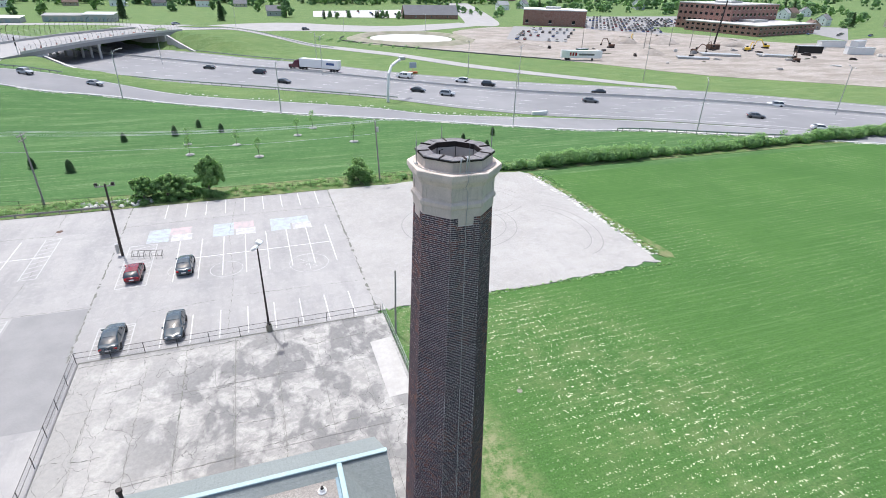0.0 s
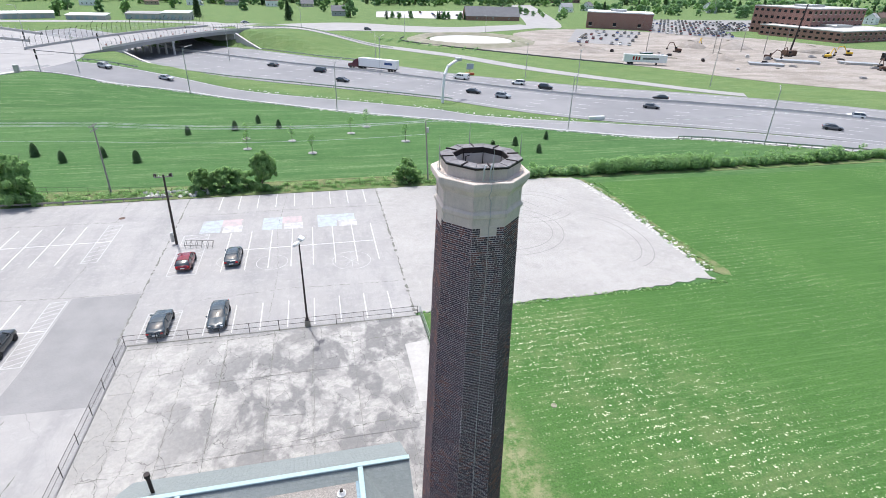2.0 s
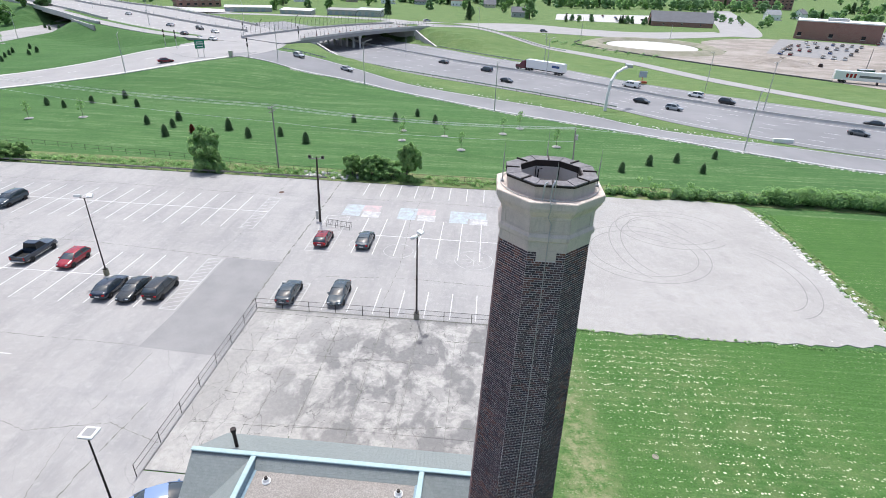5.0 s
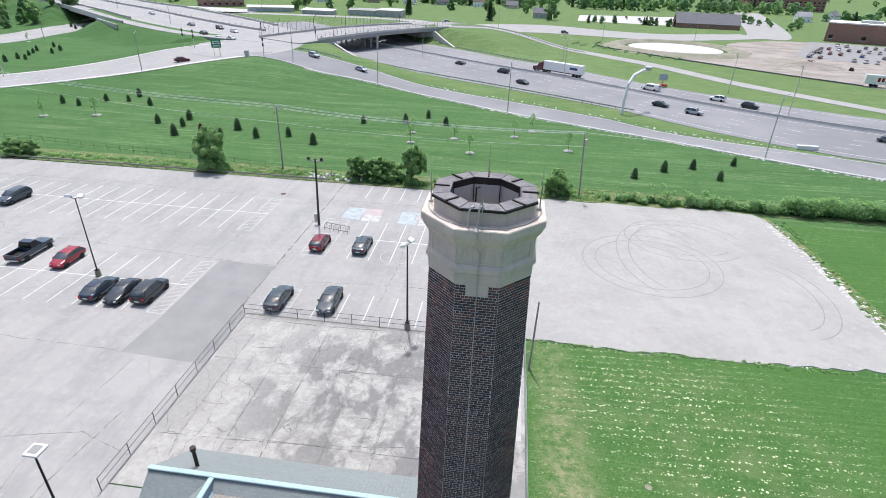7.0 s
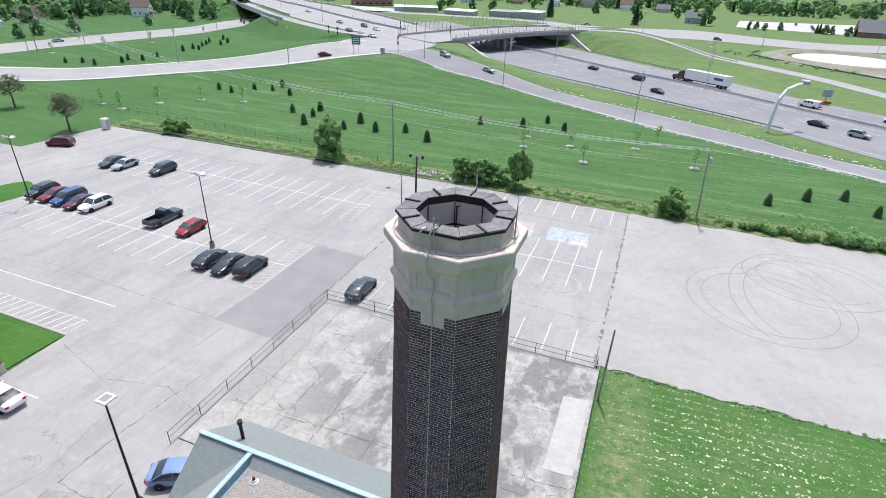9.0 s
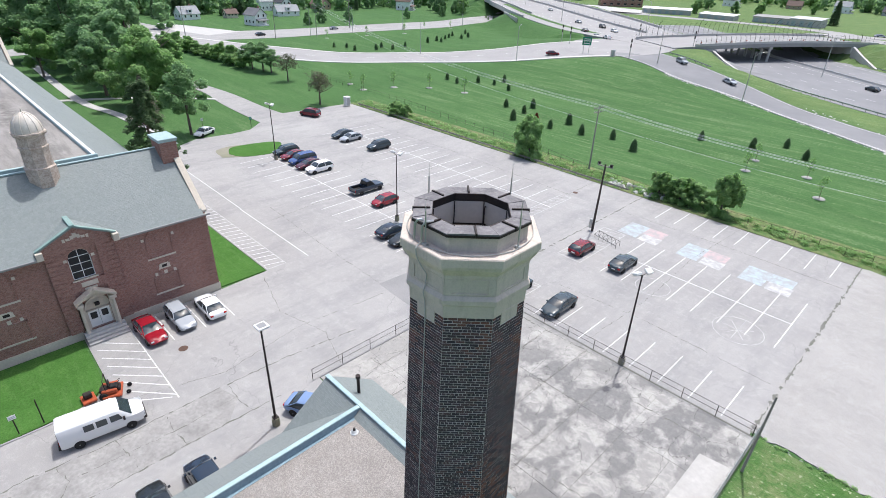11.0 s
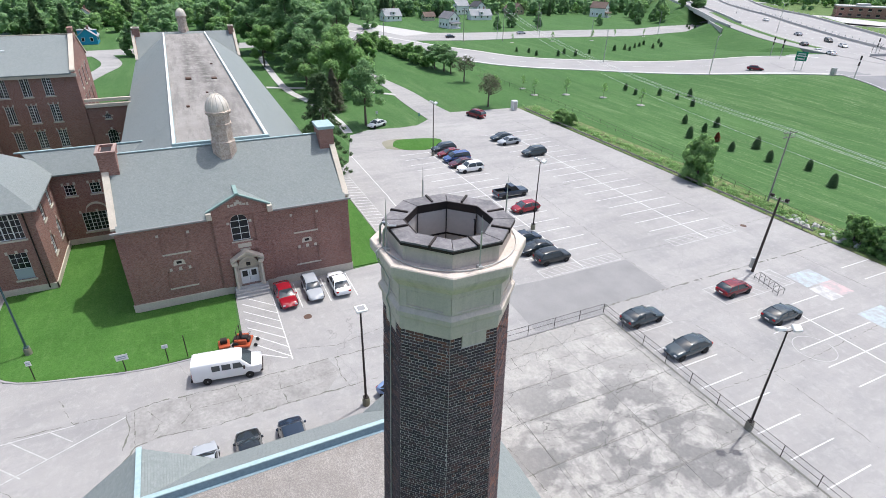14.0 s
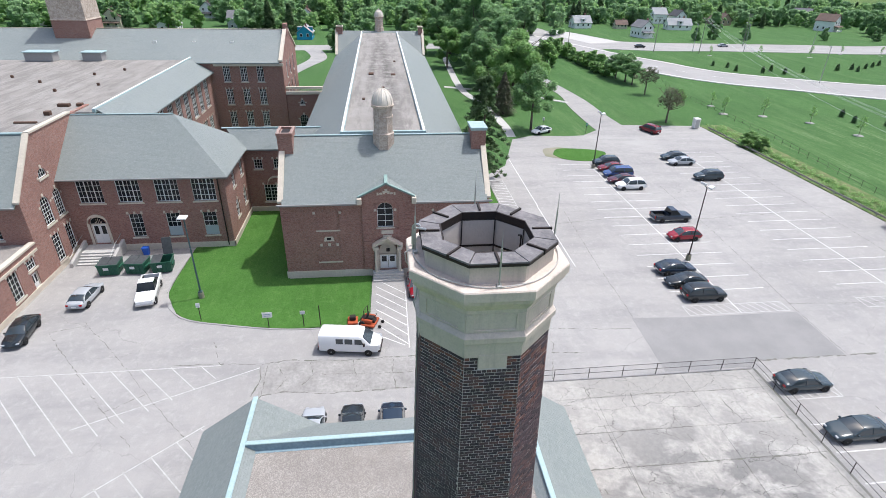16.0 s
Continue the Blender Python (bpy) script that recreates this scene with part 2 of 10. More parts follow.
def highway_asphalt(n):
    c = n.mix(n.ramp(n.noise(0.03, 4), [(0.35, 0), (0.65, 1)]), (0.195, 0.195, 0.202), (0.25, 0.248, 0.252))
    c = n.mix(n.ramp(n.noise(0.6, 4, 0.7, n.stretch((0.2, 0.2, 1), radians(39))), [(0.4, 0), (0.7, 0.4)]), c, (0.155, 0.155, 0.16))
    n.color(c)


def roof_slate(n):
    tile = n.add("ShaderNodeTexBrick", Scale=1.0, **{"Mortar Size": 0.008, "Brick Width": 0.26, "Row Height": 0.15})
    tile.inputs["Color1"].default_value = (0.205, 0.232, 0.224, 1)
    tile.inputs["Color2"].default_value = (0.236, 0.264, 0.256, 1)
    tile.inputs["Mortar"].default_value = (0.197, 0.22, 0.214, 1)
    flat = n.add("ShaderNodeSeparateXYZ")
    n.put(n.place, flat, "Vector")
    joint = n.add("ShaderNodeCombineXYZ")
    n.links.new(n.math("ADD", flat.outputs["X"], flat.outputs["Y"]), joint.inputs["X"])
    n.links.new(n.math("MULTIPLY", flat.outputs["Z"], 1.5), joint.inputs["Y"])
    n.put(joint.outputs[0], tile, "Vector")
    c = n.mix(n.ramp(n.noise(0.15, 4), [(0.35, 0), (0.65, 0.4)]), tile.outputs["Color"], (0.25, 0.273, 0.268))
    c = n.mix(n.ramp(n.noise(5.5, 4, 0.8), [(0.5, 0), (0.64, 0.5)]), c, (0.285, 0.31, 0.302))
    c = n.mix(n.ramp(n.noise(4.3, 4, 0.8), [(0.52, 0), (0.68, 0.4)]), c, (0.15, 0.172, 0.17))
    c = n.mix(n.ramp(n.noise(1.4, 5, 0.7), [(0.5, 0), (0.8, 0.35)]), c, (0.185, 0.205, 0.204))
    n.color(c)
    n.bump(tile.outputs["Fac"], 0.015)


def gravel_roof(n):
    c = n.mix(n.ramp(n.noise(0.35, 5, 0.7), [(0.35, 0), (0.65, 1)]), (0.40, 0.37, 0.335), (0.30, 0.275, 0.25))
    c = n.mix(n.ramp(n.noise(14, 3, 0.85), [(0.45, 0.7), (0.6, 0)]), c, (0.17, 0.155, 0.142))
    n.color(c)
    n.bump(n.noise(18, 3), 0.04)


def felt_roof(n):
    c = n.mix(n.ramp(n.noise(0.2, 5, 0.7), [(0.35, 0), (0.65, 1)]), (0.315, 0.297, 0.275), (0.235, 0.221, 0.205))
    c = n.mix(n.ramp(n.noise(0.5, 6, 0.75, n.stretch((0.22, 1.5, 1))), [(0.47, 0), (0.6, 0.8)]), c, (0.185, 0.174, 0.162))
    tar = n.math("MAXIMUM", spot(n, -95, -1.0, 44, 1.0, radians(-1.2), 0.9), spot(n, -110, -2.9, 26, 0.6, radians(1.6), 0.9))
    c = n.mix(n.math("MULTIPLY", tar, n.ramp(n.noise(0.8, 5, 0.7), [(0.38, 0.1), (0.58, 0.95)])), c, (0.105, 0.098, 0.09))
    c = n.mix(n.ramp(n.noise(9, 4, 0.8), [(0.5, 0), (0.7, 0.5)]), c, (0.19, 0.175, 0.155))
    n.color(c)
    n.bump(n.noise(18, 3), 0.03)


def brick_wall(n):
    tile = n.add("ShaderNodeTexBrick", Scale=1.0, **{"Mortar Size": 0.008, "Brick Width": 0.215, "Row Height": 0.075, "Mortar Smooth": 0.3})
    tile.inputs["Color1"].default_value = (0.235, 0.102, 0.076, 1)
    tile.inputs["Color2"].default_value = (0.335, 0.16, 0.124, 1)
    tile.inputs["Mortar"].default_value = (0.33, 0.28, 0.255, 1)
    flat = n.add("ShaderNodeSeparateXYZ")
    n.put(n.place, flat, "Vector")
    joint = n.add("ShaderNodeCombineXYZ")
    n.links.new(n.math("ADD", flat.outputs["X"], flat.outputs["Y"]), joint.inputs["X"])
    n.links.new(flat.outputs["Z"], joint.inputs["Y"])
    n.put(joint.outputs[0], tile, "Vector")
    c = n.mix(n.ramp(n.noise(0.5, 4), [(0.4, 0), (0.7, 0.4)]), tile.outputs["Color"], (0.155, 0.07, 0.06))
    c = n.mix(n.ramp(n.noise(0.12, 3), [(0.5, 0), (0.75, 0.35)]), c, (0.34, 0.205, 0.165))
    c = n.mix(n.ramp(n.noise(2.4, 5, 0.8), [(0.52, 0), (0.7, 0.5)]), c, (0.12, 0.06, 0.052))
    c = n.mix(n.ramp(n.noise(3.4, 3, 0.9, n.stretch((1, 1, 3.2))), [(0.42, 0.0), (0.66, 0.75)]), c, (0.40, 0.25, 0.205))
    c = n.mix(n.ramp(n.noise(3.9, 3, 0.9, n.stretch((1.1, 1.1, 3.0))), [(0.52, 0.0), (0.7, 0.7)]), c, (0.10, 0.045, 0.04))
    n.color(c)
    n.bump(tile.outputs["Fac"], 0.006)


def newer_courses(n):
    """1 in the rebuilt courses below the crown, 0 in the old shaft."""
    axes = n.add("ShaderNodeSeparateXYZ")
    n.put(n.place, axes, "Vector")
    return n.ramp(axes.outputs["Z"], [(23.4, 0), (24.6, 1)])


def stack_brick(n):
    c = n.mix(n.island(), (0.054, 0.041, 0.049), (0.112, 0.078, 0.09))
    red = n.math("MAXIMUM", n.ramp(n.noise(0.45, 3), [(0.45, 0.12), (0.62, 1.0)]), n.math("MULTIPLY", newer_courses(n), n.ramp(n.noise(0.8, 3), [(0.4, 0.2), (0.55, 1.0)])))
    c = n.mix(n.math("MULTIPLY", n.ramp(n.island(), [(0.45, 0), (0.8, 0.9)]), red), c, (0.185, 0.082, 0.062))
    c = n.mix(n.ramp(n.noise(0.7, 4), [(0.48, 0), (0.7, 0.45)]), c, (0.05, 0.042, 0.046))
    n.color(c)
    n.bump(n.noise(60, 3), 0.004)


def stack_brick_single(n):
    c = n.mix(n.random(), (0.054, 0.041, 0.049), (0.112, 0.078, 0.09))
    red = n.math("MAXIMUM", n.ramp(n.noise(0.45, 3), [(0.45, 0.12), (0.62, 1.0)]), n.math("MULTIPLY", newer_courses(n), n.ramp(n.noise(0.8, 3), [(0.4, 0.2), (0.55, 1.0)])))
    c = n.mix(n.math("MULTIPLY", n.ramp(n.random(), [(0.45, 0), (0.8, 0.9)]), red), c, (0.185, 0.082, 0.062))
    n.color(c)
    n.bump(n.noise(60, 3), 0.004)


def cast_concrete(n):
    c = n.mix(n.ramp(n.noise(1.1, 5, 0.65), [(0.35, 0), (0.65, 1)]), (0.65, 0.56, 0.49), (0.55, 0.475, 0.415))
    c = n.mix(n.ramp(n.noise(1.6, 5, 0.7, n.stretch((2, 2, 0.35))), [(0.52, 0), (0.72, 0.6)]), c, (0.36, 0.315, 0.27))
    c = n.mix(n.ramp(n.noise(22, 4), [(0.45, 0), (0.75, 0.25)]), c, (0.30, 0.28, 0.25))
    n.color(c)
    n.bump(n.noise(40, 4), 0.008)


def tar_slab(n):
    c = n.mix(n.ramp(n.noise(2.5, 5, 0.7), [(0.4, 0), (0.65, 1)]), (0.12, 0.115, 0.12), (0.20, 0.19, 0.195))
    c = n.mix(n.ramp(n.noise(9, 4), [(0.5, 0), (0.7, 0.5)]), c, (0.28, 0.265, 0.25))
    n.color(c)
    n.bump(n.noise(14, 4), 0.012)


def leaves(a, b, c3):
    def build(n):
        c = n.mix(n.island(), a, b)
        c = n.mix(n.ramp(n.random(), [(0.0, 0.0), (1.0, 0.55)]), c, c3)
        n.color(c)
        back = n.nodes.new("ShaderNodeBsdfTranslucent")
        n.links.new(c, back.inputs["Color"])
        both = n.nodes.new("ShaderNodeMixShader")
        both.inputs[0].default_value = 0.55
        n.links.new(n.shader.outputs[0], both.inputs[1])
        n.links.new(back.outputs[0], both.inputs[2])
        n.links.new(both.outputs[0], n.nodes["Material Output"].inputs["Surface"])
    return build


def bark(n):
    c = n.mix(n.ramp(n.noise(6, 5, 0.7, n.stretch((1, 1, 0.25))), [(0.35, 0), (0.65, 1)]), (0.09, 0.07, 0.055), (0.19, 0.16, 0.13))
    n.color(c)
    n.bump(n.noise(14, 4), 0.03)


def tinted(a, b):
    def build(n):
        n.color(n.mix(n.random(), a, b))
    return build


def weathered_wood(n):
    c = n.mix(n.ramp(n.noise(3, 5, 0.7, n.stretch((6, 6, 0.5))), [(0.3, 0), (0.7, 1)]), (0.2, 0.185, 0.165), (0.34, 0.32, 0.29))
    n.color(c)


def sand(n):
    c = n.mix(n.ramp(n.noise(0.04, 6, 0.7), [(0.35, 0), (0.65, 1)]), (0.34, 0.305, 0.27), (0.25, 0.222, 0.195))
    c = n.mix(n.ramp(n.noise(0.25, 5, 0.7), [(0.5, 0), (0.75, 0.6)]), c, (0.44, 0.415, 0.39))
    c = n.mix(n.ramp(n.noise(0.12, 6, 0.75, n.stretch((0.4, 1, 1), radians(35))), [(0.47, 0), (0.58, 0.8)]), c, (0.21, 0.185, 0.155))
    n.color(c)
    n.bump(n.noise(0.8, 5), 0.3)


def stone_mottled(n):
    c = n.mix(n.ramp(n.noise(2.2, 5, 0.7), [(0.4, 0), (0.6, 1)]), (0.56, 0.48, 0.41), (0.40, 0.32, 0.265))
    c = n.mix(n.ramp(n.noise(7, 4), [(0.5, 0), (0.7, 0.6)]), c, (0.22, 0.17, 0.14))
    n.color(c)
    n.bump(n.noise(10, 4), 0.03)


def chalk(base):
    def build(n):
        c = n.mix(n.ramp(n.noise(1.1, 6, 0.75), [(0.42, 0.05), (0.62, 0.6)]), (0.33, 0.326, 0.324), base)
        n.color(c)
    return build


def worn_paint(n):
    c = n.mix(n.ramp(n.noise(3.0, 6, 0.78), [(0.42, 0.1), (0.62, 0.85)]), (0.72, 0.72, 0.71), (0.38, 0.375, 0.37))
    n.color(c)


def faded_paint(n):
    c = n.mix(n.ramp(n.noise(2.2, 6, 0.8), [(0.4, 0.15), (0.6, 0.9)]), (0.50, 0.497, 0.487), (0.345, 0.338, 0.33))
    n.color(c)


M = {
    "field": material("field_grass", (0.07, 0.15, 0.03), 0.95, build=field_grass, spec=0.1),
    "mown": material("mown_grass", (0.07, 0.15, 0.03), 0.95, build=mown_grass, spec=0.1),
    "lawn": material("lawn_grass", (0.07, 0.15, 0.03), 0.95, build=lawn_grass, spec=0.1),
    "weeds": material("rough_grass", (0.07, 0.15, 0.03), 0.95, build=rough_grass, spec=0.1),
    "lot": material("old_asphalt", (0.4, 0.4, 0.4), 0.9, build=old_asphalt),
    "patch": material("newer_asphalt", (0.28, 0.28, 0.28), 0.9, build=speckled((0.225, 0.222, 0.22), (0.285, 0.279, 0.273), 8, 0.28, 0.005, 0.35)),
    "old_patch": material("worn_asphalt_strip", (0.28, 0.275, 0.27), 0.9, build=speckled((0.245, 0.238, 0.228), (0.365, 0.353, 0.335), 3.5, 0.6, 0.006, 0.45)),
    "yard": material("yard_concrete", (0.45, 0.44, 0.42), 0.9, build=yard_concrete),
    "joint": material("joint_dirt", (0.12, 0.12, 0.10), 0.95, build=speckled((0.20, 0.195, 0.18), (0.13, 0.135, 0.105), 4, 0.5)),
    "gravel": material("gravel_lot", (0.48, 0.46, 0.43), 0.95, build=gravel_lot),
    "highway": material("highway_asphalt", (0.25, 0.25, 0.25), 0.85, build=highway_asphalt),
    "kerb": material("kerb_concrete", (0.55, 0.53, 0.5), 0.9, build=speckled((0.56, 0.545, 0.52), (0.48, 0.465, 0.44), 6, 0.3)),
    "white_stone": material("broken_white_stone", (0.7, 0.68, 0.64), 0.9, build=speckled((0.74, 0.72, 0.68), (0.58, 0.56, 0.52), 3, 0.4)),
    "walk": material("pale_concrete", (0.5, 0.49, 0.46), 0.9, build=speckled((0.50, 0.49, 0.47), (0.44, 0.43, 0.41), 5, 0.25)),
    "road": material("road_concrete", (0.33, 0.32, 0.31), 0.9, build=speckled((0.345, 0.335, 0.325), (0.29, 0.283, 0.278), 4, 0.12, 0.004, 0.35)),
    "dirt": material("bare_dirt", (0.25, 0.22, 0.18), 0.95, build=speckled((0.30, 0.275, 0.225), (0.17, 0.185, 0.11), 1.5, 0.15, 0.03, 0.4)),
    "slate": material("roof_slate", (0.22, 0.24, 0.25), 0.6, build=roof_slate),
    "roof_gravel": material("roof_gravel", (0.27, 0.25, 0.23), 0.95, build=gravel_roof),
    "roof_pale": material("pale_roof_felt", (0.42, 0.39, 0.35), 0.95, build=felt_roof),
    "brick": material("brick_wall", (0.2, 0.08, 0.06), 0.9, build=brick_wall),
    "stack_brick": material("stack_brick", (0.08, 0.05, 0.045), 0.75, build=stack_brick),
    "stack_brick_one": material("stack_brick_single", (0.08, 0.05, 0.045), 0.75, build=stack_brick_single),
    "mortar": material("mortar", (0.42, 0.39, 0.36), 0.95, build=speckled((0.72, 0.65, 0.635), (0.58, 0.52, 0.505), 5, 0.5, 0.004, 0.3)),
    "cast": material("cast_concrete", (0.4, 0.38, 0.33), 0.9, build=cast_concrete),
    "tar": material("tar_slab", (0.15, 0.15, 0.15), 0.7, build=tar_slab),
    "liner": material("sooty_liner", (0.3, 0.27, 0.25), 0.9, build=speckled((0.62, 0.57, 0.525), (0.50, 0.455, 0.41), 10, 0.8, 0.01, 0.25)),
    "iron": material("black_iron", (0.025, 0.022, 0.022), 0.6, 0.3, build=speckled((0.03, 0.026, 0.025), (0.05, 0.035, 0.03), 20, 1.5, 0.003)),
    "galv": material("galvanised_steel", (0.45, 0.46, 0.46), 0.45, 0.8),
    "cable_pale": material("pale_wire", (0.62, 0.63, 0.62), 0.5),
    "wood_dark": material("dark_wood", (0.07, 0.055, 0.05), 0.9, build=speckled((0.075, 0.06, 0.052), (0.05, 0.042, 0.038), 8, 1.0, 0.006)),
    "cable": material("grey_cable", (0.42, 0.41, 0.39), 0.6),
    "teal": material("weathered_copper_trim", (0.25, 0.46, 0.5), 0.55, build=speckled((0.32, 0.435, 0.445), (0.38, 0.49, 0.495), 5, 0.6, 0.004, 0.35)),
    "copper": material("old_green_copper", (0.2, 0.3, 0.27), 0.6, build=speckled((0.20, 0.305, 0.28), (0.27, 0.375, 0.345), 5, 0.6, 0.004, 0.4)),
    "stone": material("limestone", (0.55, 0.5, 0.43), 0.9, build=speckled((0.63, 0.565, 0.475), (0.53, 0.47, 0.385), 6, 0.6)),
    "cupola": material("mottled_stone", (0.45, 0.36, 0.29), 0.9, build=stone_mottled),
    "dome": material("pale_dome_metal", (0.68, 0.62, 0.54), 0.6, 0.0, build=speckled((0.72, 0.67, 0.60), (0.58, 0.51, 0.43), 4, 0.8)),
    "white": material("white_paint", (0.78, 0.78, 0.76), 0.5, build=speckled((0.78, 0.78, 0.76), (0.70, 0.70, 0.68), 6, 0.5, 0.002, 0.15)),
    "marking": material("worn_road_paint", (0.78, 0.78, 0.77), 0.8, build=worn_paint),
    "faded": material("faded_road_paint", (0.5, 0.5, 0.49), 0.85, build=faded_paint),
    "slab": material("cream_concrete", (0.45, 0.43, 0.4), 0.9, build=speckled((0.47, 0.455, 0.43), (0.36, 0.345, 0.32), 2.5, 0.6, 0.005, 0.4)),
    "glass": material("window_glass", (0.012, 0.016, 0.019), 0.08, 0.0, spec=0.28),
    "car_glass": material("tinted_car_glass", (0.03, 0.042, 0.05), 0.05, 0.0, spec=0.9),
    "shade_panel": material("grey_infill_panel", (0.33, 0.39, 0.41), 0.6),
    "bark": material("bark", (0.13, 0.11, 0.09), 0.95, build=bark),
    "leaf": material("broad_leaves", (0.06, 0.12, 0.025), 0.6, build=leaves((0.165, 0.30, 0.125), (0.31, 0.48, 0.22), (0.25, 0.41, 0.195)), spec=0.3),
    "leaf_light": material("light_leaves", (0.09, 0.17, 0.04), 0.6, build=leaves((0.19, 0.345, 0.115), (0.345, 0.52, 0.20), (0.285, 0.46, 0.175)), spec=0.3),
    "needle": material("needles", (0.03, 0.06, 0.025), 0.7, build=leaves((0.07, 0.13, 0.06), (0.17, 0.25, 0.115), (0.13, 0.20, 0.095)), spec=0.2),
    "needle_light": material("young_needles", (0.08, 0.15, 0.06), 0.7, build=leaves((0.085, 0.165, 0.075), (0.18, 0.28, 0.13), (0.13, 0.22, 0.10)), spec=0.2),
    "red_leaf": material("dead_red_needles", (0.2, 0.05, 0.03), 0.8, build=leaves((0.16, 0.045, 0.025), (0.28, 0.09, 0.045), (0.2, 0.06, 0.03)), spec=0.2),
    "blossom": material("dusty_leaves", (0.2, 0.18, 0.14), 0.8, build=leaves((0.10, 0.13, 0.07), (0.21, 0.19, 0.15), (0.16, 0.17, 0.11)), spec=0.2),
    "rack_steel": material("dull_rack_steel", (0.13, 0.125, 0.12), 0.6, 0.3),
    "wood": material("weathered_wood", (0.2, 0.17, 0.14), 0.9, build=weathered_wood),
    "tyre": material("tyre_rubber", (0.02, 0.02, 0.02), 0.8),
    "rim": material("alloy_rim", (0.5, 0.5, 0.5), 0.35, 0.9),
    "post_teal": material("dark_teal_paint", (0.045, 0.085, 0.095), 0.5),
    "sand": material("construction_sand", (0.5, 0.4, 0.3), 0.95, build=sand),
    "rust": material("rusty_steel", (0.2, 0.1, 0.05), 0.8, build=speckled((0.13, 0.075, 0.05), (0.08, 0.052, 0.042), 8, 1)),
    "orange": material("orange_paint", (0.36, 0.075, 0.03), 0.5),
    "yellow": material("yellow_paint", (0.65, 0.42, 0.04), 0.5),
    "green_bin": material("dark_green_steel", (0.02, 0.09, 0.055), 0.5, build=speckled((0.02, 0.095, 0.06), (0.03, 0.115, 0.075), 6, 0.8, 0.003)),
    "bin_lid": material("dull_bin_lid", (0.05, 0.055, 0.06), 0.6, build=speckled((0.05, 0.055, 0.06), (0.09, 0.095, 0.1), 3, 0.8, 0.003)),
    "sign_green": material("sign_green", (0.01, 0.19, 0.11), 0.4),
    "blue_plastic": material("blue_plastic", (0.02, 0.09, 0.42), 0.5),
    "headlight": material("headlight_lens", (0.34, 0.36, 0.38), 0.12),
    "taillight": material("taillight_lens", (0.35, 0.01, 0.012), 0.25),
    "chalk_blue": material("chalk_blue", (0.35, 0.5, 0.66), 0.9, build=chalk((0.42, 0.56, 0.62))),
    "chalk_red": material("chalk_red", (0.62, 0.32, 0.30), 0.9, build=chalk((0.62, 0.39, 0.38))),
    "chalk_pale": material("chalk_pale", (0.62, 0.61, 0.58), 0.9, build=chalk((0.64, 0.63, 0.60))),
}


def paint(name, rgb, metal=0.0):
    m = material("paint_" + name, rgb, 0.2, metal, spec=0.35)
    m.node_tree.nodes["Principled BSDF"].inputs["Coat Weight"].default_value = 0.6
    m.node_tree.nodes["Principled BSDF"].inputs["Coat Roughness"].default_value = 0.08
    return m


PAINT = {k: paint(k, v) for k, v in {
    "black": (0.016, 0.021, 0.024), "navy": (0.018, 0.03, 0.05), "red": (0.25, 0.008, 0.018), "dark_red": (0.16, 0.01, 0.018),
    "maroon": (0.085, 0.018, 0.03), "silver": (0.36, 0.38, 0.40), "grey": (0.14, 0.145, 0.15), "teal_grey": (0.034, 0.053, 0.064),
    "white": (0.78, 0.78, 0.77), "pale_blue": (0.17, 0.25, 0.42), "blue": (0.04, 0.08, 0.22), "green": (0.012, 0.09, 0.06), "tan": (0.42, 0.36, 0.29)}.items()}

# ---- mesh tools ----


def part(name, bm, mat, parent=None, label="", smooth_faces=False, inside=False):
    """Links a bmesh as one mesh object. Under a parent the coordinates are world ones, unless inside is set."""
    data = bpy.data.meshes.new(name)
    if parent is not None and not inside:
        bmesh.ops.translate(bm, verts=bm.verts, vec=-whole_place(parent))
    bmesh.ops.recalc_face_normals(bm, faces=bm.faces)
    bm.to_mesh(data)
    bm.free()
    data.materials.append(mat)
    if smooth_faces:
        data.polygons.foreach_set("use_smooth", [True] * len(data.polygons))
        data.set_sharp_from_angle(angle=radians(52))
    ob = new(name, data)
    if parent is not None:
        ob.parent = parent
    if label:
        ob["label"] = label
    return ob


def whole_place(ob):
    place = Vector(ob.location)
    while ob.parent is not None:
        ob = ob.parent
        place += ob.location
    return place


def thing(name, place, label, category, group="", kind=""):
    ob = new(name)
    ob.location = place
    ob.empty_display_size = 0.2
    return tagged(ob, label, category, group, kind)


def setting(name, bm, mat, label, category="ground"):
    return tagged(part(name, bm, mat), label, category, "", "structure")


def box(bm, x0, y0, z0, x1, y1, z1, bevel=0.0):
    made = bmesh.ops.create_cube(bm, size=1.0, matrix=Matrix.LocRotScale(((x0 + x1) / 2, (y0 + y1) / 2, (z0 + z1) / 2), None, (abs(x1 - x0), abs(y1 - y0), abs(z1 - z0))))
    if bevel:
        edges = list({e for v in made["verts"] for e in v.link_edges})
        bmesh.ops.bevel(bm, geom=edges, offset=bevel, segments=1, affect="EDGES", profile=0.5)
    return bm


def block(x0, y0, z0, x1, y1, z1, bevel=0.0):
    return box(bmesh.new(), x0, y0, z0, x1, y1, z1, bevel)


def rod(bm, a, b, r0, r1=None, n=8):
    a, b = Vector(a), Vector(b)
    r1 = r0 if r1 is None else r1
    turn = (b - a).to_track_quat("Z", "Y").to_matrix().to_4x4()
    bmesh.ops.create_cone(bm, cap_ends=True, segments=n, radius1=r0, radius2=r1, depth=(b - a).length, matrix=Matrix.Translation((a + b) / 2) @ turn)
    return bm


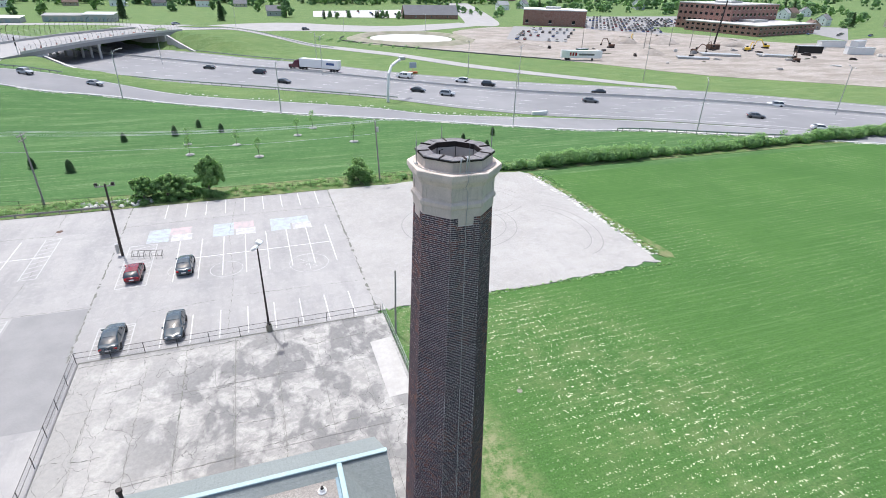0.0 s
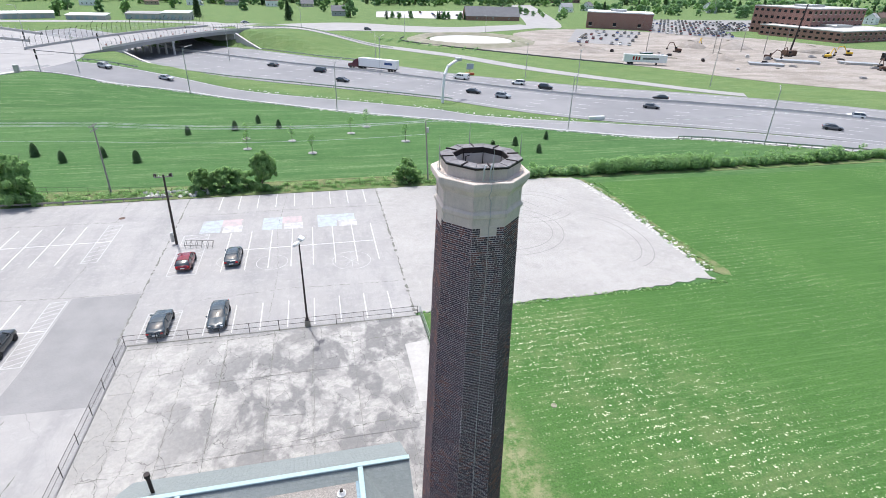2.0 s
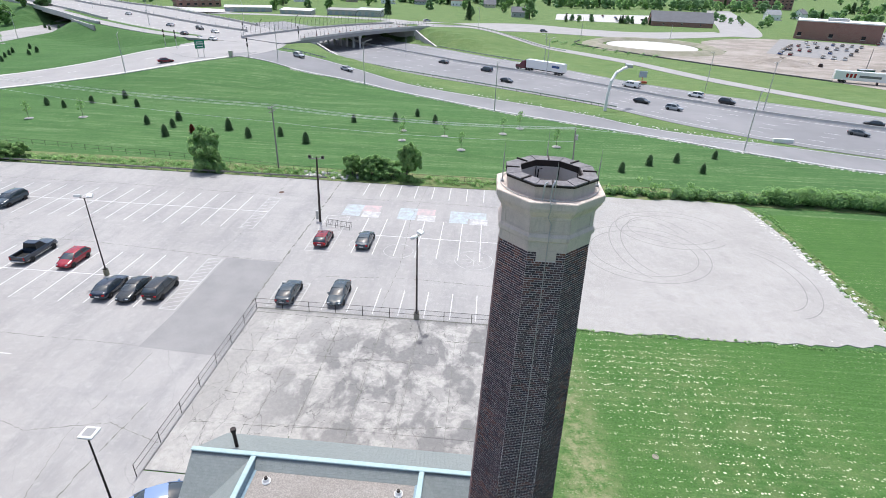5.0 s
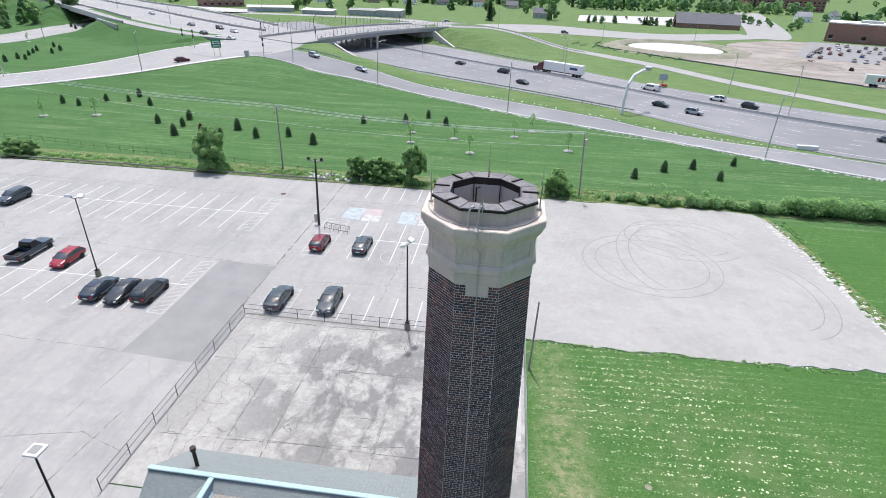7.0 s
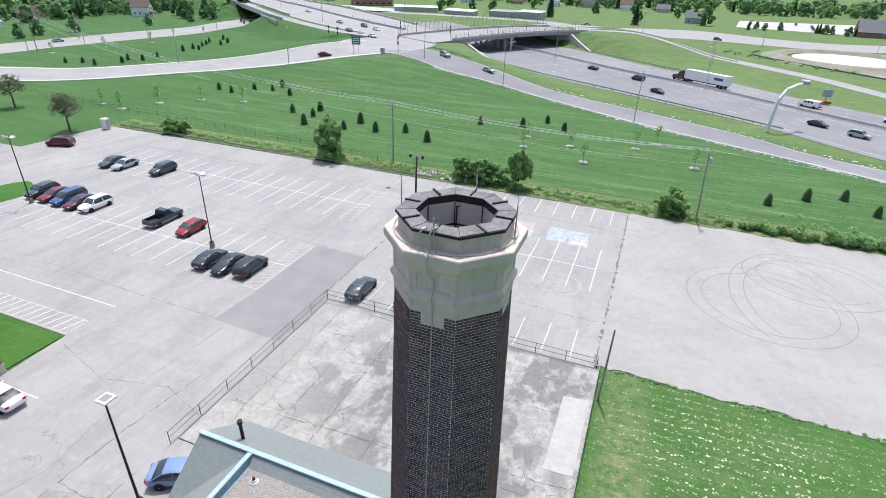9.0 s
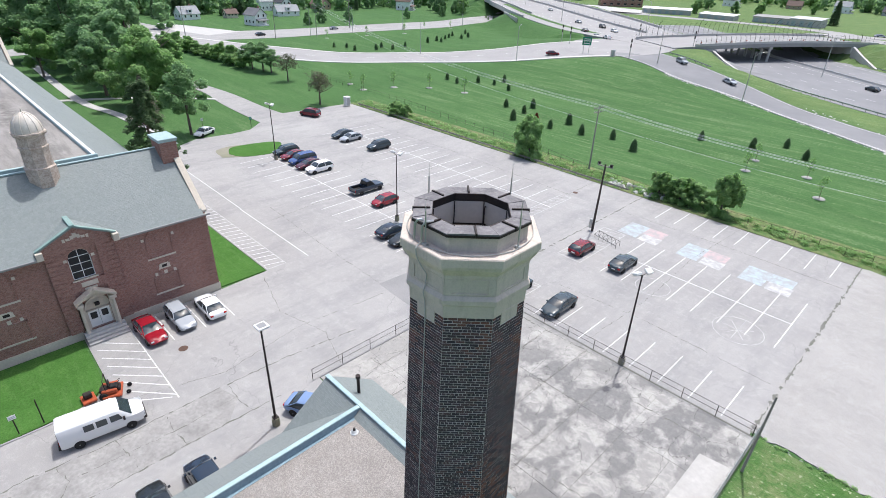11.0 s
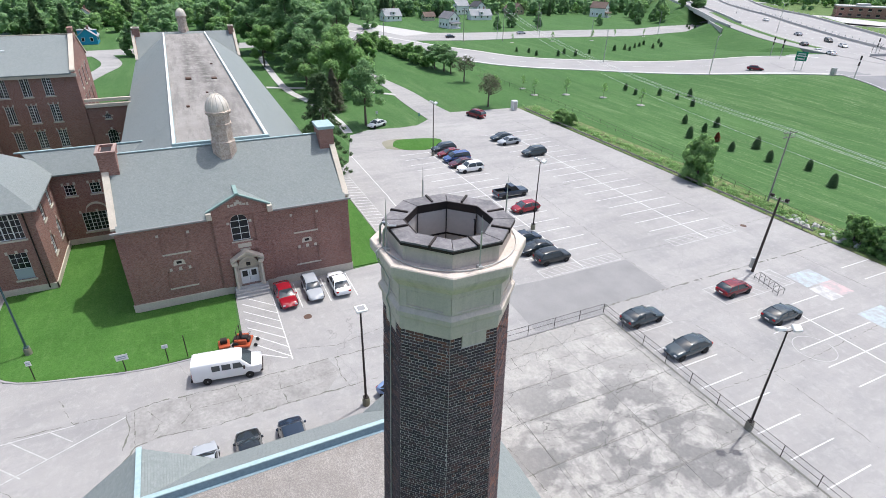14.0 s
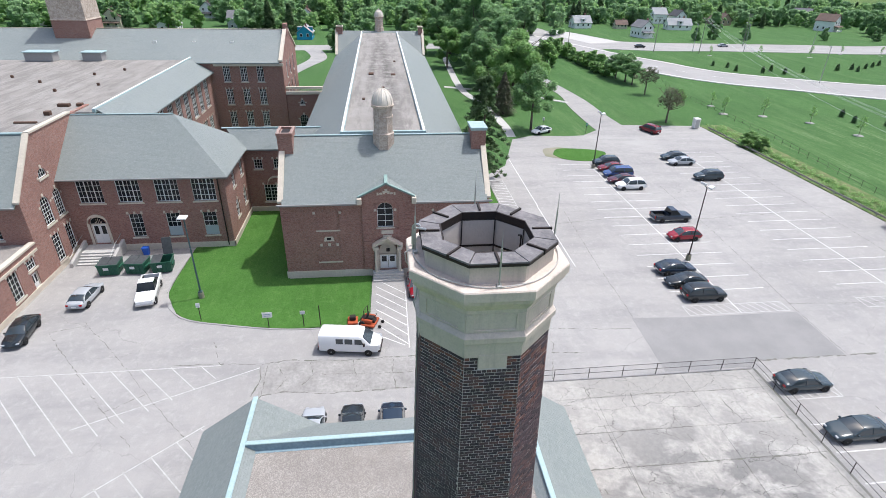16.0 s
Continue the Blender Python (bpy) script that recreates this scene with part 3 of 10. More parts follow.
def prism(bm, outline, z0, z1):
    """An outline in the plan, raised from z0 to z1; z may be numbers or functions of the place."""
    f0 = z0 if callable(z0) else (lambda x, y: z0)
    f1 = z1 if callable(z1) else (lambda x, y: z1)
    low = [bm.verts.new((x, y, f0(x, y))) for x, y in outline]
    high = [bm.verts.new((x, y, f1(x, y))) for x, y in outline]
    bm.faces.new(low[::-1])
    bm.faces.new(high)
    for i in range(len(outline)):
        j = (i + 1) % len(outline)
        bm.faces.new((low[i], low[j], high[j], high[i]))
    return bm


def solid(bm, points, faces):
    verts = [bm.verts.new(p) for p in points]
    for f in faces:
        bm.faces.new([verts[i] for i in f])
    return bm


def rings(bm, loops, close=True):
    """Joins loops of equal length into a skin; both ends are capped when close is set."""
    rows = [[bm.verts.new(p) for p in loop] for loop in loops]
    n = len(rows[0])
    for a, b in zip(rows, rows[1:]):
        for i in range(n):
            bm.faces.new((a[i], a[(i + 1) % n], b[(i + 1) % n], b[i]))
    if close:
        bm.faces.new(rows[0][::-1])
        bm.faces.new(rows[-1])
    return bm


def lathe(bm, profile, n=16, phase=0.0, centre=(0, 0), close=True):
    return rings(bm, [[(centre[0] + r * math.cos(phase + math.tau * i / n), centre[1] + r * math.sin(phase + math.tau * i / n), z) for i in range(n)] for r, z in profile], close)


def bend(points, steps=8):
    """A smooth line through the points of the plan."""
    out = []
    p = [points[0], *points, points[-1]]
    for i in range(1, len(p) - 2):
        for s in range(steps):
            t = s / steps
            out.append(tuple(0.5 * (2 * p[i][k] + (p[i + 1][k] - p[i - 1][k]) * t + (2 * p[i - 1][k] - 5 * p[i][k] + 4 * p[i + 1][k] - p[i + 2][k]) * t * t + (3 * p[i][k] - p[i - 1][k] - 3 * p[i + 1][k] + p[i + 2][k]) * t ** 3) for k in range(len(points[0]))))
    out.append(tuple(points[-1]))
    return out


def ribbon(bm, left, right, lift, depth=0.25, land=None, across=4):
    """A strip of road between two lines of equal length, laid on the land."""
    land = land or terrain
    tops = []
    for (ax, ay), (bx, by) in zip(left, right):
        row = []
        for k in range(across + 1):
            x, y = ax + (bx - ax) * k / across, ay + (by - ay) * k / across
            row.append(bm.verts.new((x, y, land(x, y) + lift)))
        tops.append(row)
    for a, b in zip(tops, tops[1:]):
        for k in range(across):
            bm.faces.new((a[k], a[k + 1], b[k + 1], b[k]))
        for k, side in ((0, -1), (across, 1)):
            la, lb = bm.verts.new(a[k].co - Vector((0, 0, depth))), bm.verts.new(b[k].co - Vector((0, 0, depth)))
            bm.faces.new((a[k], b[k], lb, la))
    return bm


def offset_line(line, d):
    """The line moved d metres to its left."""
    out = []
    for i, (x, y) in enumerate(line):
        (ax, ay), (bx, by) = line[max(0, i - 1)], line[min(len(line) - 1, i + 1)]
        n = math.hypot(bx - ax, by - ay) or 1
        out.append((x - (by - ay) / n * d, y + (bx - ax) / n * d))
    return out


def tube(bm, points, r, n=6):
    """One smooth skin along a line of points."""
    pts = [Vector(p) for p in points]
    loops, side = [], None
    for i, p in enumerate(pts):
        way = (pts[min(i + 1, len(pts) - 1)] - pts[max(i - 1, 0)]).normalized()
        if side is None:
            side = way.orthogonal().normalized()
        side = (side - way * side.dot(way)).normalized()
        up = way.cross(side)
        loops.append([p + (side * math.cos(math.tau * k / n) + up * math.sin(math.tau * k / n)) * r for k in range(n)])
    rings(bm, loops)
    return bm


def stones(name, line, near, far, per_metre, size, mat, label, seed):
    """Broken stone lying between near and far metres to the right of a line."""
    bm, g = bmesh.new(), random.Random(seed)
    for p, q in zip(line, line[1:]):
        n = math.dist(p, q)
        for k in range(int(n * per_metre)):
            f, d = g.random(), near + (far - near) * g.random() ** 1.7
            x, y = p[0] + (q[0] - p[0]) * f + (q[1] - p[1]) / n * d, p[1] + (q[1] - p[1]) * f - (q[0] - p[0]) / n * d
            if noise.noise((x * 0.09, y * 0.09, 3)) + g.uniform(-0.2, 0.2) < -0.15:
                continue
            w, z, a = size * g.uniform(0.4, 1.3), terrain(x, y) - 0.03, g.random() * 6
            solid(bm, [(x + w * math.cos(a + c * math.pi / 2), y + w * 0.7 * math.sin(a + c * math.pi / 2), z) for c in range(4)] + [(x + g.uniform(-0.3, 0.3) * w, y + g.uniform(-0.3, 0.3) * w, z + w * 0.35 + 0.05)], [(0, 1, 4), (1, 2, 4), (2, 3, 4), (3, 0, 4)])
    return tagged(part(name, bm, M[mat]), label, "rubble", "", "stuff")


# ---- ground ----
def smooth(a, b, v):
    s = min(1.0, max(0.0, (v - a) / (b - a)))
    return s * s * (3 - 2 * s)


def fly_height(x, y):
    """Height of the western highway, which climbs away from the junction on a fill."""
    return 5.25 + 3.0 * smooth(0, 170, -0.78 * (x + 108) + 0.62 * (y - 226))


def terrain(x, y):
    """Height of the land: flat round the school, banks up to the road bridge, flat cutting for the highway."""
    across = 0.63 * x + 0.78 * y
    along_road = 0.78 * x - 0.63 * y
    bank_s = 5.2 * (1 - smooth(18, 78, math.hypot(x + 92, y - 190)))
    bank_n = 6.2 * (1 - smooth(22, 74, math.hypot(x + 40, y - 288)))
    # fill of the highway to the north-west, open where the town road passes under it
    dx, dy = x + 108, y - 226
    along = -0.78 * dx + 0.62 * dy
    ridge = 0.0
    if along > 0:
        side = 0.62 * dx + 0.78 * dy
        shoulder = 33 + 13 * smooth(20, 110, along)
        off = side - 22 if side > 0 else -side - shoulder
        ridge = fly_height(x, y) * (1 - smooth(0, 19, off)) * smooth(13, 30, abs(x + 226))
    # the south bank falls to the highway along the wing wall of the bridge
    foot = 4.9 - 4.65 * min(1.0, max(0.0, (along_road + 192) / 21))
    bank_s = min(bank_s, foot + 0.4 * max(0.0, 118.5 - across)) if along_road > -196 else bank_s
    cut = smooth(118.6, 120.2, across) * (1 - smooth(180, 192, across)) * smooth(-232, -212, along_road)
    return max(bank_s, bank_n, ridge) * (1 - cut)


def land_sheet():
    """One sheet to the horizon, finer near the school and on the banks."""
    def steps():
        out, v = [0.0], 0.0
        while v < 2600:
            v += 3 if v < 135 else 6 if v < 300 else 14 if v < 450 else 120
            out.append(v)
        return [-v for v in out[:0:-1]] + out
    xs, ys = [v - 60 for v in steps()], [v + 120 for v in steps()]
    bm = bmesh.new()
    grid = [[bm.verts.new((x, y, terrain(x, y) - 0.06)) for x in xs] for y in ys]
    for a, b in zip(grid, grid[1:]):
        for i in range(len(xs) - 1):
            bm.faces.new((a[i], a[i + 1], b[i + 1], b[i]))
    return bm


setting("ground", land_sheet(), M["field"], "mown green grass of fields and road banks")

# the mown field beside the stack, the rough verge along the north fence and round the gravel
setting("field", prism(bmesh.new(), [(4.0, -140), (420, -140), (420, 66), (42.5, 66), (43.2, 33), (40, 31.2), (16, 30.7), (4.0, 30.9)], -0.5, 0.0), M["mown"], "mown green field with rows of pale dry clippings", "field")
verge = bend([(-104, 70), (-70, 70.3), (-30, 70), (20, 70), (60, 69.5), (150, 68.5)], 6)
setting("verge", ribbon(bmesh.new(), offset_line(verge, 5.5), offset_line(verge, -0.6), 0.0, 0.4), M["weeds"], "rough verge of tall grass and weeds along the fence", "verge")

# ---- paved areas ----
lot_outline = [(-104, 44.2), (-105.2, 51), (-104.7, 56), (-103.5, 69.2), (-25, 69.6), (3.4, 69.6), (3.4, 30.75), (-24.9, 30.75), (-24.9, 9.5), (-18, 9.5), (-18, -13), (-1, -13), (-1, -80),
               (-36, -80), (-36, -39.2), (-52.3, -39.2), (-52.3, -25.7), (-42.1, -25.7), (-37.2, -23), (-35.3, -17.5), (-34.2, -11.5), (-34.4, -5.6), (-36, -3.9), (-43.9, -3.7), (-43.9, 9.3),
               (-44.2, 15), (-75, 15), (-80, 19.5), (-95.5, 24.3), (-98.0, 29), (-97.2, 36), (-97.6, 40), (-101.3, 44.2)]
setting("parking_lot", prism(bmesh.new(), lot_outline, -0.4, 0.0), M["lot"], "worn pale grey asphalt car park with cracks", "car park")
setting("asphalt_patch", prism(bmesh.new(), [(-33.4, 22.8), (-25.2, 22.4), (-25.2, 30.8), (-26.0, 31.2), (-26.0, 40.6), (-33.0, 40.8), (-33.0, 29.0)], -0.1, 0.006), M["patch"], "darker grey asphalt patch beside the fence", "asphalt patch")
setting("asphalt_patch", prism(bmesh.new(), [(-29.5, -13.2), (-29.3, -5.4), (-29.4, 2.7), (-27.3, 3.3), (-25.2, 1.5), (-25.2, -5.8), (-25.6, -11.3), (-25.3, -13.1)], -0.1, 0.005), M["old_patch"], "worn darker strip of old asphalt between cracks", "asphalt patch")
g5 = random.Random(9)
setting("gravel_lot", prism(bmesh.new(), [(x + g5.uniform(-0.3, 0.3), y + g5.uniform(-0.3, 0.3)) for x, y in bend([(3.5, 69.4), (22, 69.3), (40.2, 68.6), (41.6, 52), (41.4, 33.4), (39, 32.0), (28, 31.3), (16, 31.0), (4.4, 31.2), (3.5, 31.6)], 12)], -0.4, 0.01), M["gravel"], "pale crushed gravel lot with faint tyre tracks", "gravel lot")
setting("gravel_edge", prism(bmesh.new(), bend([(40.4, 68.6), (42.0, 54), (41.9, 42), (42.2, 33.5), (44.4, 33.2), (43.2, 45), (43.0, 56), (41.2, 68)], 3), -0.2, 0.02), M["weeds"], "rough edge of dirt and weeds beside the gravel", "verge")

stones("rubble", [(42.3, 33.2), (42.2, 45), (41.7, 55), (40.6, 67)], -0.9, 0.7, 9.0, 0.3, "white_stone", "pale rubble along the edge of the gravel", 21)
stones("rubble", [(41.5, 32.6), (30, 31.3), (16, 30.9), (5, 31.0)], -0.3, 0.5, 3.0, 0.12, "white_stone", "pale stones along the edge of the gravel", 22)

# worn circles of tyre tracks on the gravel
track = bmesh.new()
for cx, cy, rx, ry, a0, a1 in ((20, 50, 8.6, 8.2, 0, 6.28), (22.5, 52, 6.4, 10.5, 0.5, 4.2), (26, 58, 8, 6.5, 0.2, 5.6), (33, 45, 6, 9, -1.4, 1.2)):
    arc = [(cx + rx * math.cos(a0 + (a1 - a0) * i / 40), cy + ry * math.sin(a0 + (a1 - a0) * i / 40)) for i in range(41)]
    for d in (0.0, 1.6):
        side = offset_line(arc, d)
        ribbon(track, offset_line(side, 0.13), side, 0.014, 0.002, lambda x, y: 0.0, 1)
setting("tyre_tracks", track, material("track_dust", (0.3, 0.29, 0.28), 0.95, build=speckled((0.30, 0.29, 0.277), (0.235, 0.228, 0.218), 3, 0.5)), "faint looping tyre tracks in the gravel", "tyre tracks")

# concrete yard in slabs with open joints
setting("yard_base", prism(bmesh.new(), [(-24.9, 9.6), (-18.4, 9.6), (-18.4, -13), (3.9, -13), (3.9, 30.74), (-24.9, 30.74)], -0.4, -0.02), M["joint"], "dark weedy dirt in the joints of the concrete yard", "joint")
setting("bright_slab", prism(bmesh.new(), [(1.4, 17.7), (3.55, 17.8), (3.6, 26.2), (1.45, 25.9)], -0.1, 0.022), M["slab"], "pale newer concrete slab at the fence", "slab")

# kerbs, walks and lawns round the school
setting("lawn", prism(bmesh.new(), [(-43.9, -3.9), (-36.2, -4.1), (-34.6, -5.8), *bend([(-34.4, -11.5), (-35.5, -17.4), (-37.4, -22.8), (-42.1, -25.5)], 5), (-52.2, -25.5), (-63, -20.9), (-63, -13), (-43.9, -13)], -0.4, 0.05), M["lawn"], "lush green lawn before the school", "lawn")
setting("lawn_strip", prism(bmesh.new(), [(-44.3, 9.5), (-44.3, 14.8), (-73, 14.8), (-73, 9.5)], -0.4, 0.05), M["lawn"], "narrow green lawn along the school wall", "lawn")
setting("traffic_island", prism(bmesh.new(), bend([(-84.6, 28.2), (-89.0, 29.0), (-89.6, 33.0), (-87.4, 34.6), (-83.0, 31.6), (-84.6, 28.2)], 4)[:-1], -0.2, 0.02), M["dirt"], "bare dirt at the end of a grass island", "traffic island")
setting("island_grass", prism(bmesh.new(), bend([(-85.6, 29.9), (-88.8, 31.7), (-88.6, 36.1), (-87.3, 39.6), (-85.4, 40.2), (-81.6, 37.2), (-81.8, 33.2), (-83.2, 30.8), (-85.6, 29.9)], 4)[:-1], -0.1, 0.05), M["lawn"], "small grass island in the car park", "traffic island")
setting("kerb", ribbon(bmesh.new(), bend([(-36.2, -3.95), (-34.5, -5.7), (-34.25, -11.5), (-35.35, -17.4), (-37.25, -22.9), (-42.1, -25.6), (-52.2, -25.65)], 5), offset_line(bend([(-36.2, -3.95), (-34.5, -5.7), (-34.25, -11.5), (-35.35, -17.4), (-37.25, -22.9), (-42.1, -25.6), (-52.2, -25.65)], 5), -0.16), 0.06, 0.2, lambda x, y: 0.0, 1), M["road"], "concrete kerb round the lawn", "kerb")

# low timber rail along the north edge of the car park
rail = thing("guard_rail", (-64, 69.9, 0), "low dark timber guard rail along the car park edge", "guard rail")
for i in range(26):
    x = -100 + i * 2.8
    part("post", block(x - 0.08, 69.82, -0.2, x + 0.08, 69.98, 0.5), M["wood"], rail)
part("beam", block(-101, 69.74, 0.3, -28.5, 69.82, 0.55), M["wood"], rail)

# ---- painted markings ----


def stripe(bm, x0, y0, x1, y1, w=0.1, z=0.01):
    n = math.hypot(x1 - x0, y1 - y0)
    ux, uy = (x1 - x0) / n * w / 2, (y1 - y0) / n * w / 2
    prism(bm, [(x0 + uy, y0 - ux), (x1 + uy, y1 - ux), (x1 - uy, y1 + ux), (x0 - uy, y0 + ux)], z - 0.006, z)


def stalls(name, xs, y0, y1, centre=None, label="white painted lines of parking bays"):
    bm = bmesh.new()
    for x in xs:
        stripe(bm, x, y0, x, y1)
    if centre is not None:
        stripe(bm, xs[0], centre, xs[-1], centre, 0.11, 0.0135)
    setting(name, bm, M["marking"], label, "road marking")


stalls("bay_lines", [1.08 - 2.745 * k for k in range(8)], 44.1, 55.3, 49.7)
stalls("bay_lines", [1.25 - 2.77 * k for k in range(9)], 63.8, 69.3)
stalls("bay_lines", [1.05 - 2.745 * k for k in range(9)], 31.07, 36.15)
stalls("bay_lines", [-33.2, *[-35.0 - 2.8 * k for k in range(19)]], 49.3, 60.6, 55.15)
stalls("bay_lines", [-33.3, *[-35.0 - 2.8 * k for k in range(17)]], 29.1, 40.3, 34.8)


def hatch(x0, y0, x1, y1, step, slope, frame_lines=True):
    """A barred zone: slanting stripes clipped to a rectangle."""
    bm = bmesh.new()
    if frame_lines:
        for a, b in (((x0, y0), (x1, y0)), ((x1, y0), (x1, y1)), ((x1, y1), (x0, y1)), ((x0, y1), (x0, y0))):
            stripe(bm, *a, *b, 0.1, 0.012)
    w = x1 - x0
    y = y0 - abs(slope) * w
    while y < y1 + abs(slope) * w:
        pts = []
        for k in range(41):
            px, py = x0 + w * k / 40, y + slope * w * k / 40
            if y0 <= py <= y1:
                pts.append((px, py))
        if len(pts) > 4:
            stripe(bm, *pts[0], *pts[-1], 0.1, 0.009)
        y += step
    setting("barred_zone", bm, M["faded"], "worn white painted barred zone on asphalt", "road marking")


hatch(-35.0, 49.3, -33.2, 60.6, 1.25, 0.5)
hatch(-35.0, 29.1, -33.3, 40.3, 0.9, 0.5)
hatch(-24.2, 44.1, -20.95, 55.3, 1.0, 0.35)
hatch(-24.2, 31.1, -20.9, 36.15, 0.8, 0.35)
hatch(-73, 15.2, -44.4, 17.5, 99, 0.0)
bm = bmesh.new()
for k in range(26):
    stripe(bm, -73 + k * 1.1, 15.2, -72.4 + k * 1.1, 17.5)
setting("barred_zone", bm, M["marking"], "long barred strip beside the kerb", "road marking")
bm = bmesh.new()
for k in range(8):
    stripe(bm, -43.0 + k * 1.48, -3.3 if k < 5 else -3.0, -39.9 + k * 1.48 if k < 7 else -31.0, -0.15 if k < 7 else -0.6)
stripe(bm, -43.2, -0.1, -30.6, -0.2)
stripe(bm, -62.2, 20.5, -44.1, 20.4)
stripe(bm, -84, 20.9, -62, 20.6)
for y in (2.4, 5.4, 8.3):
    stripe(bm, -43.4, y, -38.4, y)
setting("bay_lines", bm, M["marking"], "white painted lines before the school door", "road marking")
bm = bmesh.new()
stripe(bm, -29.5, -40, -29.5, -17)
for k in range(9):
    y = -38.9 + 2.52 * k
    long = min(12.5, (-14.6 - y) * 0.62) if y > -33 else 12.5
    stripe(bm, -29.6, y, -29.6 + long * 0.72, y + long * 0.69, 0.09)
stripe(bm, -28.9, -13.5, -22.9, -26.5)
stripe(bm, -16.0, -23.6, -22.4, -16.5)
for k in range(7):
    x, y = -22.2 + 1.22 * k, -16.7 - 1.42 * k
    stripe(bm, x, y, x + 3.6, y + 3.4, 0.09)
setting("bay_lines", bm, M["faded"], "worn slanting bay lines on the south drive", "road marking")


def crack(bm, points, w, seed, z=0.0075):
    """A wandering line of tar and dirt."""
    g = random.Random(seed)
    line = []
    for (ax, ay), (bx, by) in zip(points, points[1:]):
        n = max(2, int(math.hypot(bx - ax, by - ay) / 0.33))
        line += [(ax + (bx - ax) * k / n + g.uniform(-0.075, 0.075), ay + (by - ay) * k / n + g.uniform(-0.075, 0.075)) for k in range(n)]
    line.append(points[-1])
    for p, q in zip(line, line[1:]):
        if math.dist(p, q) > 0.05 and g.random() > 0.14:
            stripe(bm, *p, *q, w * g.choice((0.35, 0.6, 0.9, 1.3, 1.9)), z)


bm = bmesh.new()
crack(bm, ((-25.95, 31), (-25.9, 50), (-25.85, 69.4)), 0.13, 5)
setting("seam", bm, M["joint"], "dark dirty seam across the asphalt", "joint")
bm = bmesh.new()
crack(bm, ((3.4, 31), (3.45, 50), (3.45, 69.4)), 0.2, 6, 0.016)
setting("seam", bm, M["joint"], "weedy seam between asphalt and gravel", "joint")
yard_cracks = bmesh.new()
g3 = random.Random(77)
for k, x in enumerate((-22.6, -18.9, -15.6, -11.2, -7.4)):
    y0, y1 = g3.uniform(10.5, 14), g3.uniform(26, 30.2)
    crack(yard_cracks, ((x, y0), (x + g3.uniform(-0.3, 0.3), (y0 + y1) / 2), (x + g3.uniform(-0.2, 0.2), y1)), 0.03 if k != 2 else 0.075, 100 + k, 0.017)
for k, (x0, y0, x1, y1, w) in enumerate(((-24.6, 14.4, -10, 15.2, 0.05), (-10, 15.2, 3.4, 16.6, 0.075), (-20, 20.5, -15.6, 20.9, 0.05), (-16, 23.6, -6, 23.9, 0.04), (-11, 18.6, -7.4, 18.2, 0.05), (-24, 18.4, -20.7, 18.0, 0.06), (-24.6, 29.9, -10, 30.1, 0.1), (-5, 27.2, 1, 27.6, 0.05), (-22, 25.4, -18.9, 25.9, 0.04), (-14, 12.5, -6, 13.1, 0.06))):
    crack(yard_cracks, ((x0, y0), ((x0 + x1) / 2, (y0 + y1) / 2 + g3.uniform(-0.3, 0.3)), (x1, y1)), w * 0.7, 200 + k, 0.018)
setting("crack_lines", yard_cracks, M["joint"], "dark weedy cracks and joints in the concrete yard", "cracks")
bm = bmesh.new()
for k, pts in enumerate((((-35.7, -34.4), (-32.5, -31.6), (-24.9, -25.1), (-20.3, -20.8)), ((-37.3, -31.9), (-32.1, -27.1), (-24.5, -20.6), (-20.2, -16.6)), ((-24.6, -24.7), (-26.3, -22.3), (-27, -21.6)), 
                         ((-35.7, -34.4), (-36.6, -31.5)), ((-33, -3), (-31, 4), (-32.5, 12), (-31.6, 22)), ((-43, 14), (-36, 12), (-30, 13.5), (-25.2, 12)), ((-26, 40.8), (-33, 41), (-52, 42.5), (-70, 43)), ((-60, 24), (-45, 23.2), (-33.6, 23)), ((-20, 38), (-10, 38.8), (3, 38.2)), ((-25.8, 62), (-12, 62.4), (3, 62)), ((-34, 61.5), (-60, 62.6), (-95, 62)), ((-12, 31.2), (-11.4, 43), (-12, 56), (-11, 69)), ((-56, 22), (-57, 30), (-56, 44), (-57.5, 60)), ((-34.5, 41), (-34, 49), (-34.6, 69)))):
    crack(bm, pts, 0.036, 40 + k)
for k, (pts, w) in enumerate(((((-29.9, -21), (-29.7, -18.2), (-29.6, -15.8), (-29.4, -13.5), (-29.7, -11.2), (-29.5, -8.6), (-29.2, -5.4), (-29.4, -2.5), (-29.4, 2.7), (-29.2, 9), (-28.4, 16)), 0.07), (((-24.1, -13.6), (-25.3, -12.7), (-25.6, -11.3), (-25.6, -9.9), (-25.1, -7.8), (-25.2, -5.8), (-25.2, -3.3), (-25.3, -1), (-25.2, 6)), 0.075),
                             (((-29.1, -13.5), (-27.2, -13.2), (-25.3, -13.6)), 0.08), (((-29.1, -12.9), (-27, -12.8), (-25.2, -12.8)), 0.06), (((-29.1, -1.7), (-27.1, -1.9), (-25.3, -1.6)), 0.06), (((-29.3, -5.4), (-27.7, -5.2), (-26.3, -4.8), (-25.2, -5.2)), 0.05), (((-29.3, -9.2), (-27.6, -8.7), (-26.4, -9.6)), 0.05), (((-27.6, -8.7), (-27.4, -5.2), (-27.2, -1.9), (-27.5, 3)), 0.045), (((-29.2, 3.4), (-27, 3.2), (-25.2, 3.6)), 0.05), (((-29.4, -17), (-33, -18.5)), 0.05), (((-28.9, -12), (-27.2, -11), (-26, -11.6)), 0.045))):
    crack(bm, pts, w, 70 + k)
setting("crack_lines", bm, M["joint"], "dark cracks across the asphalt", "cracks")


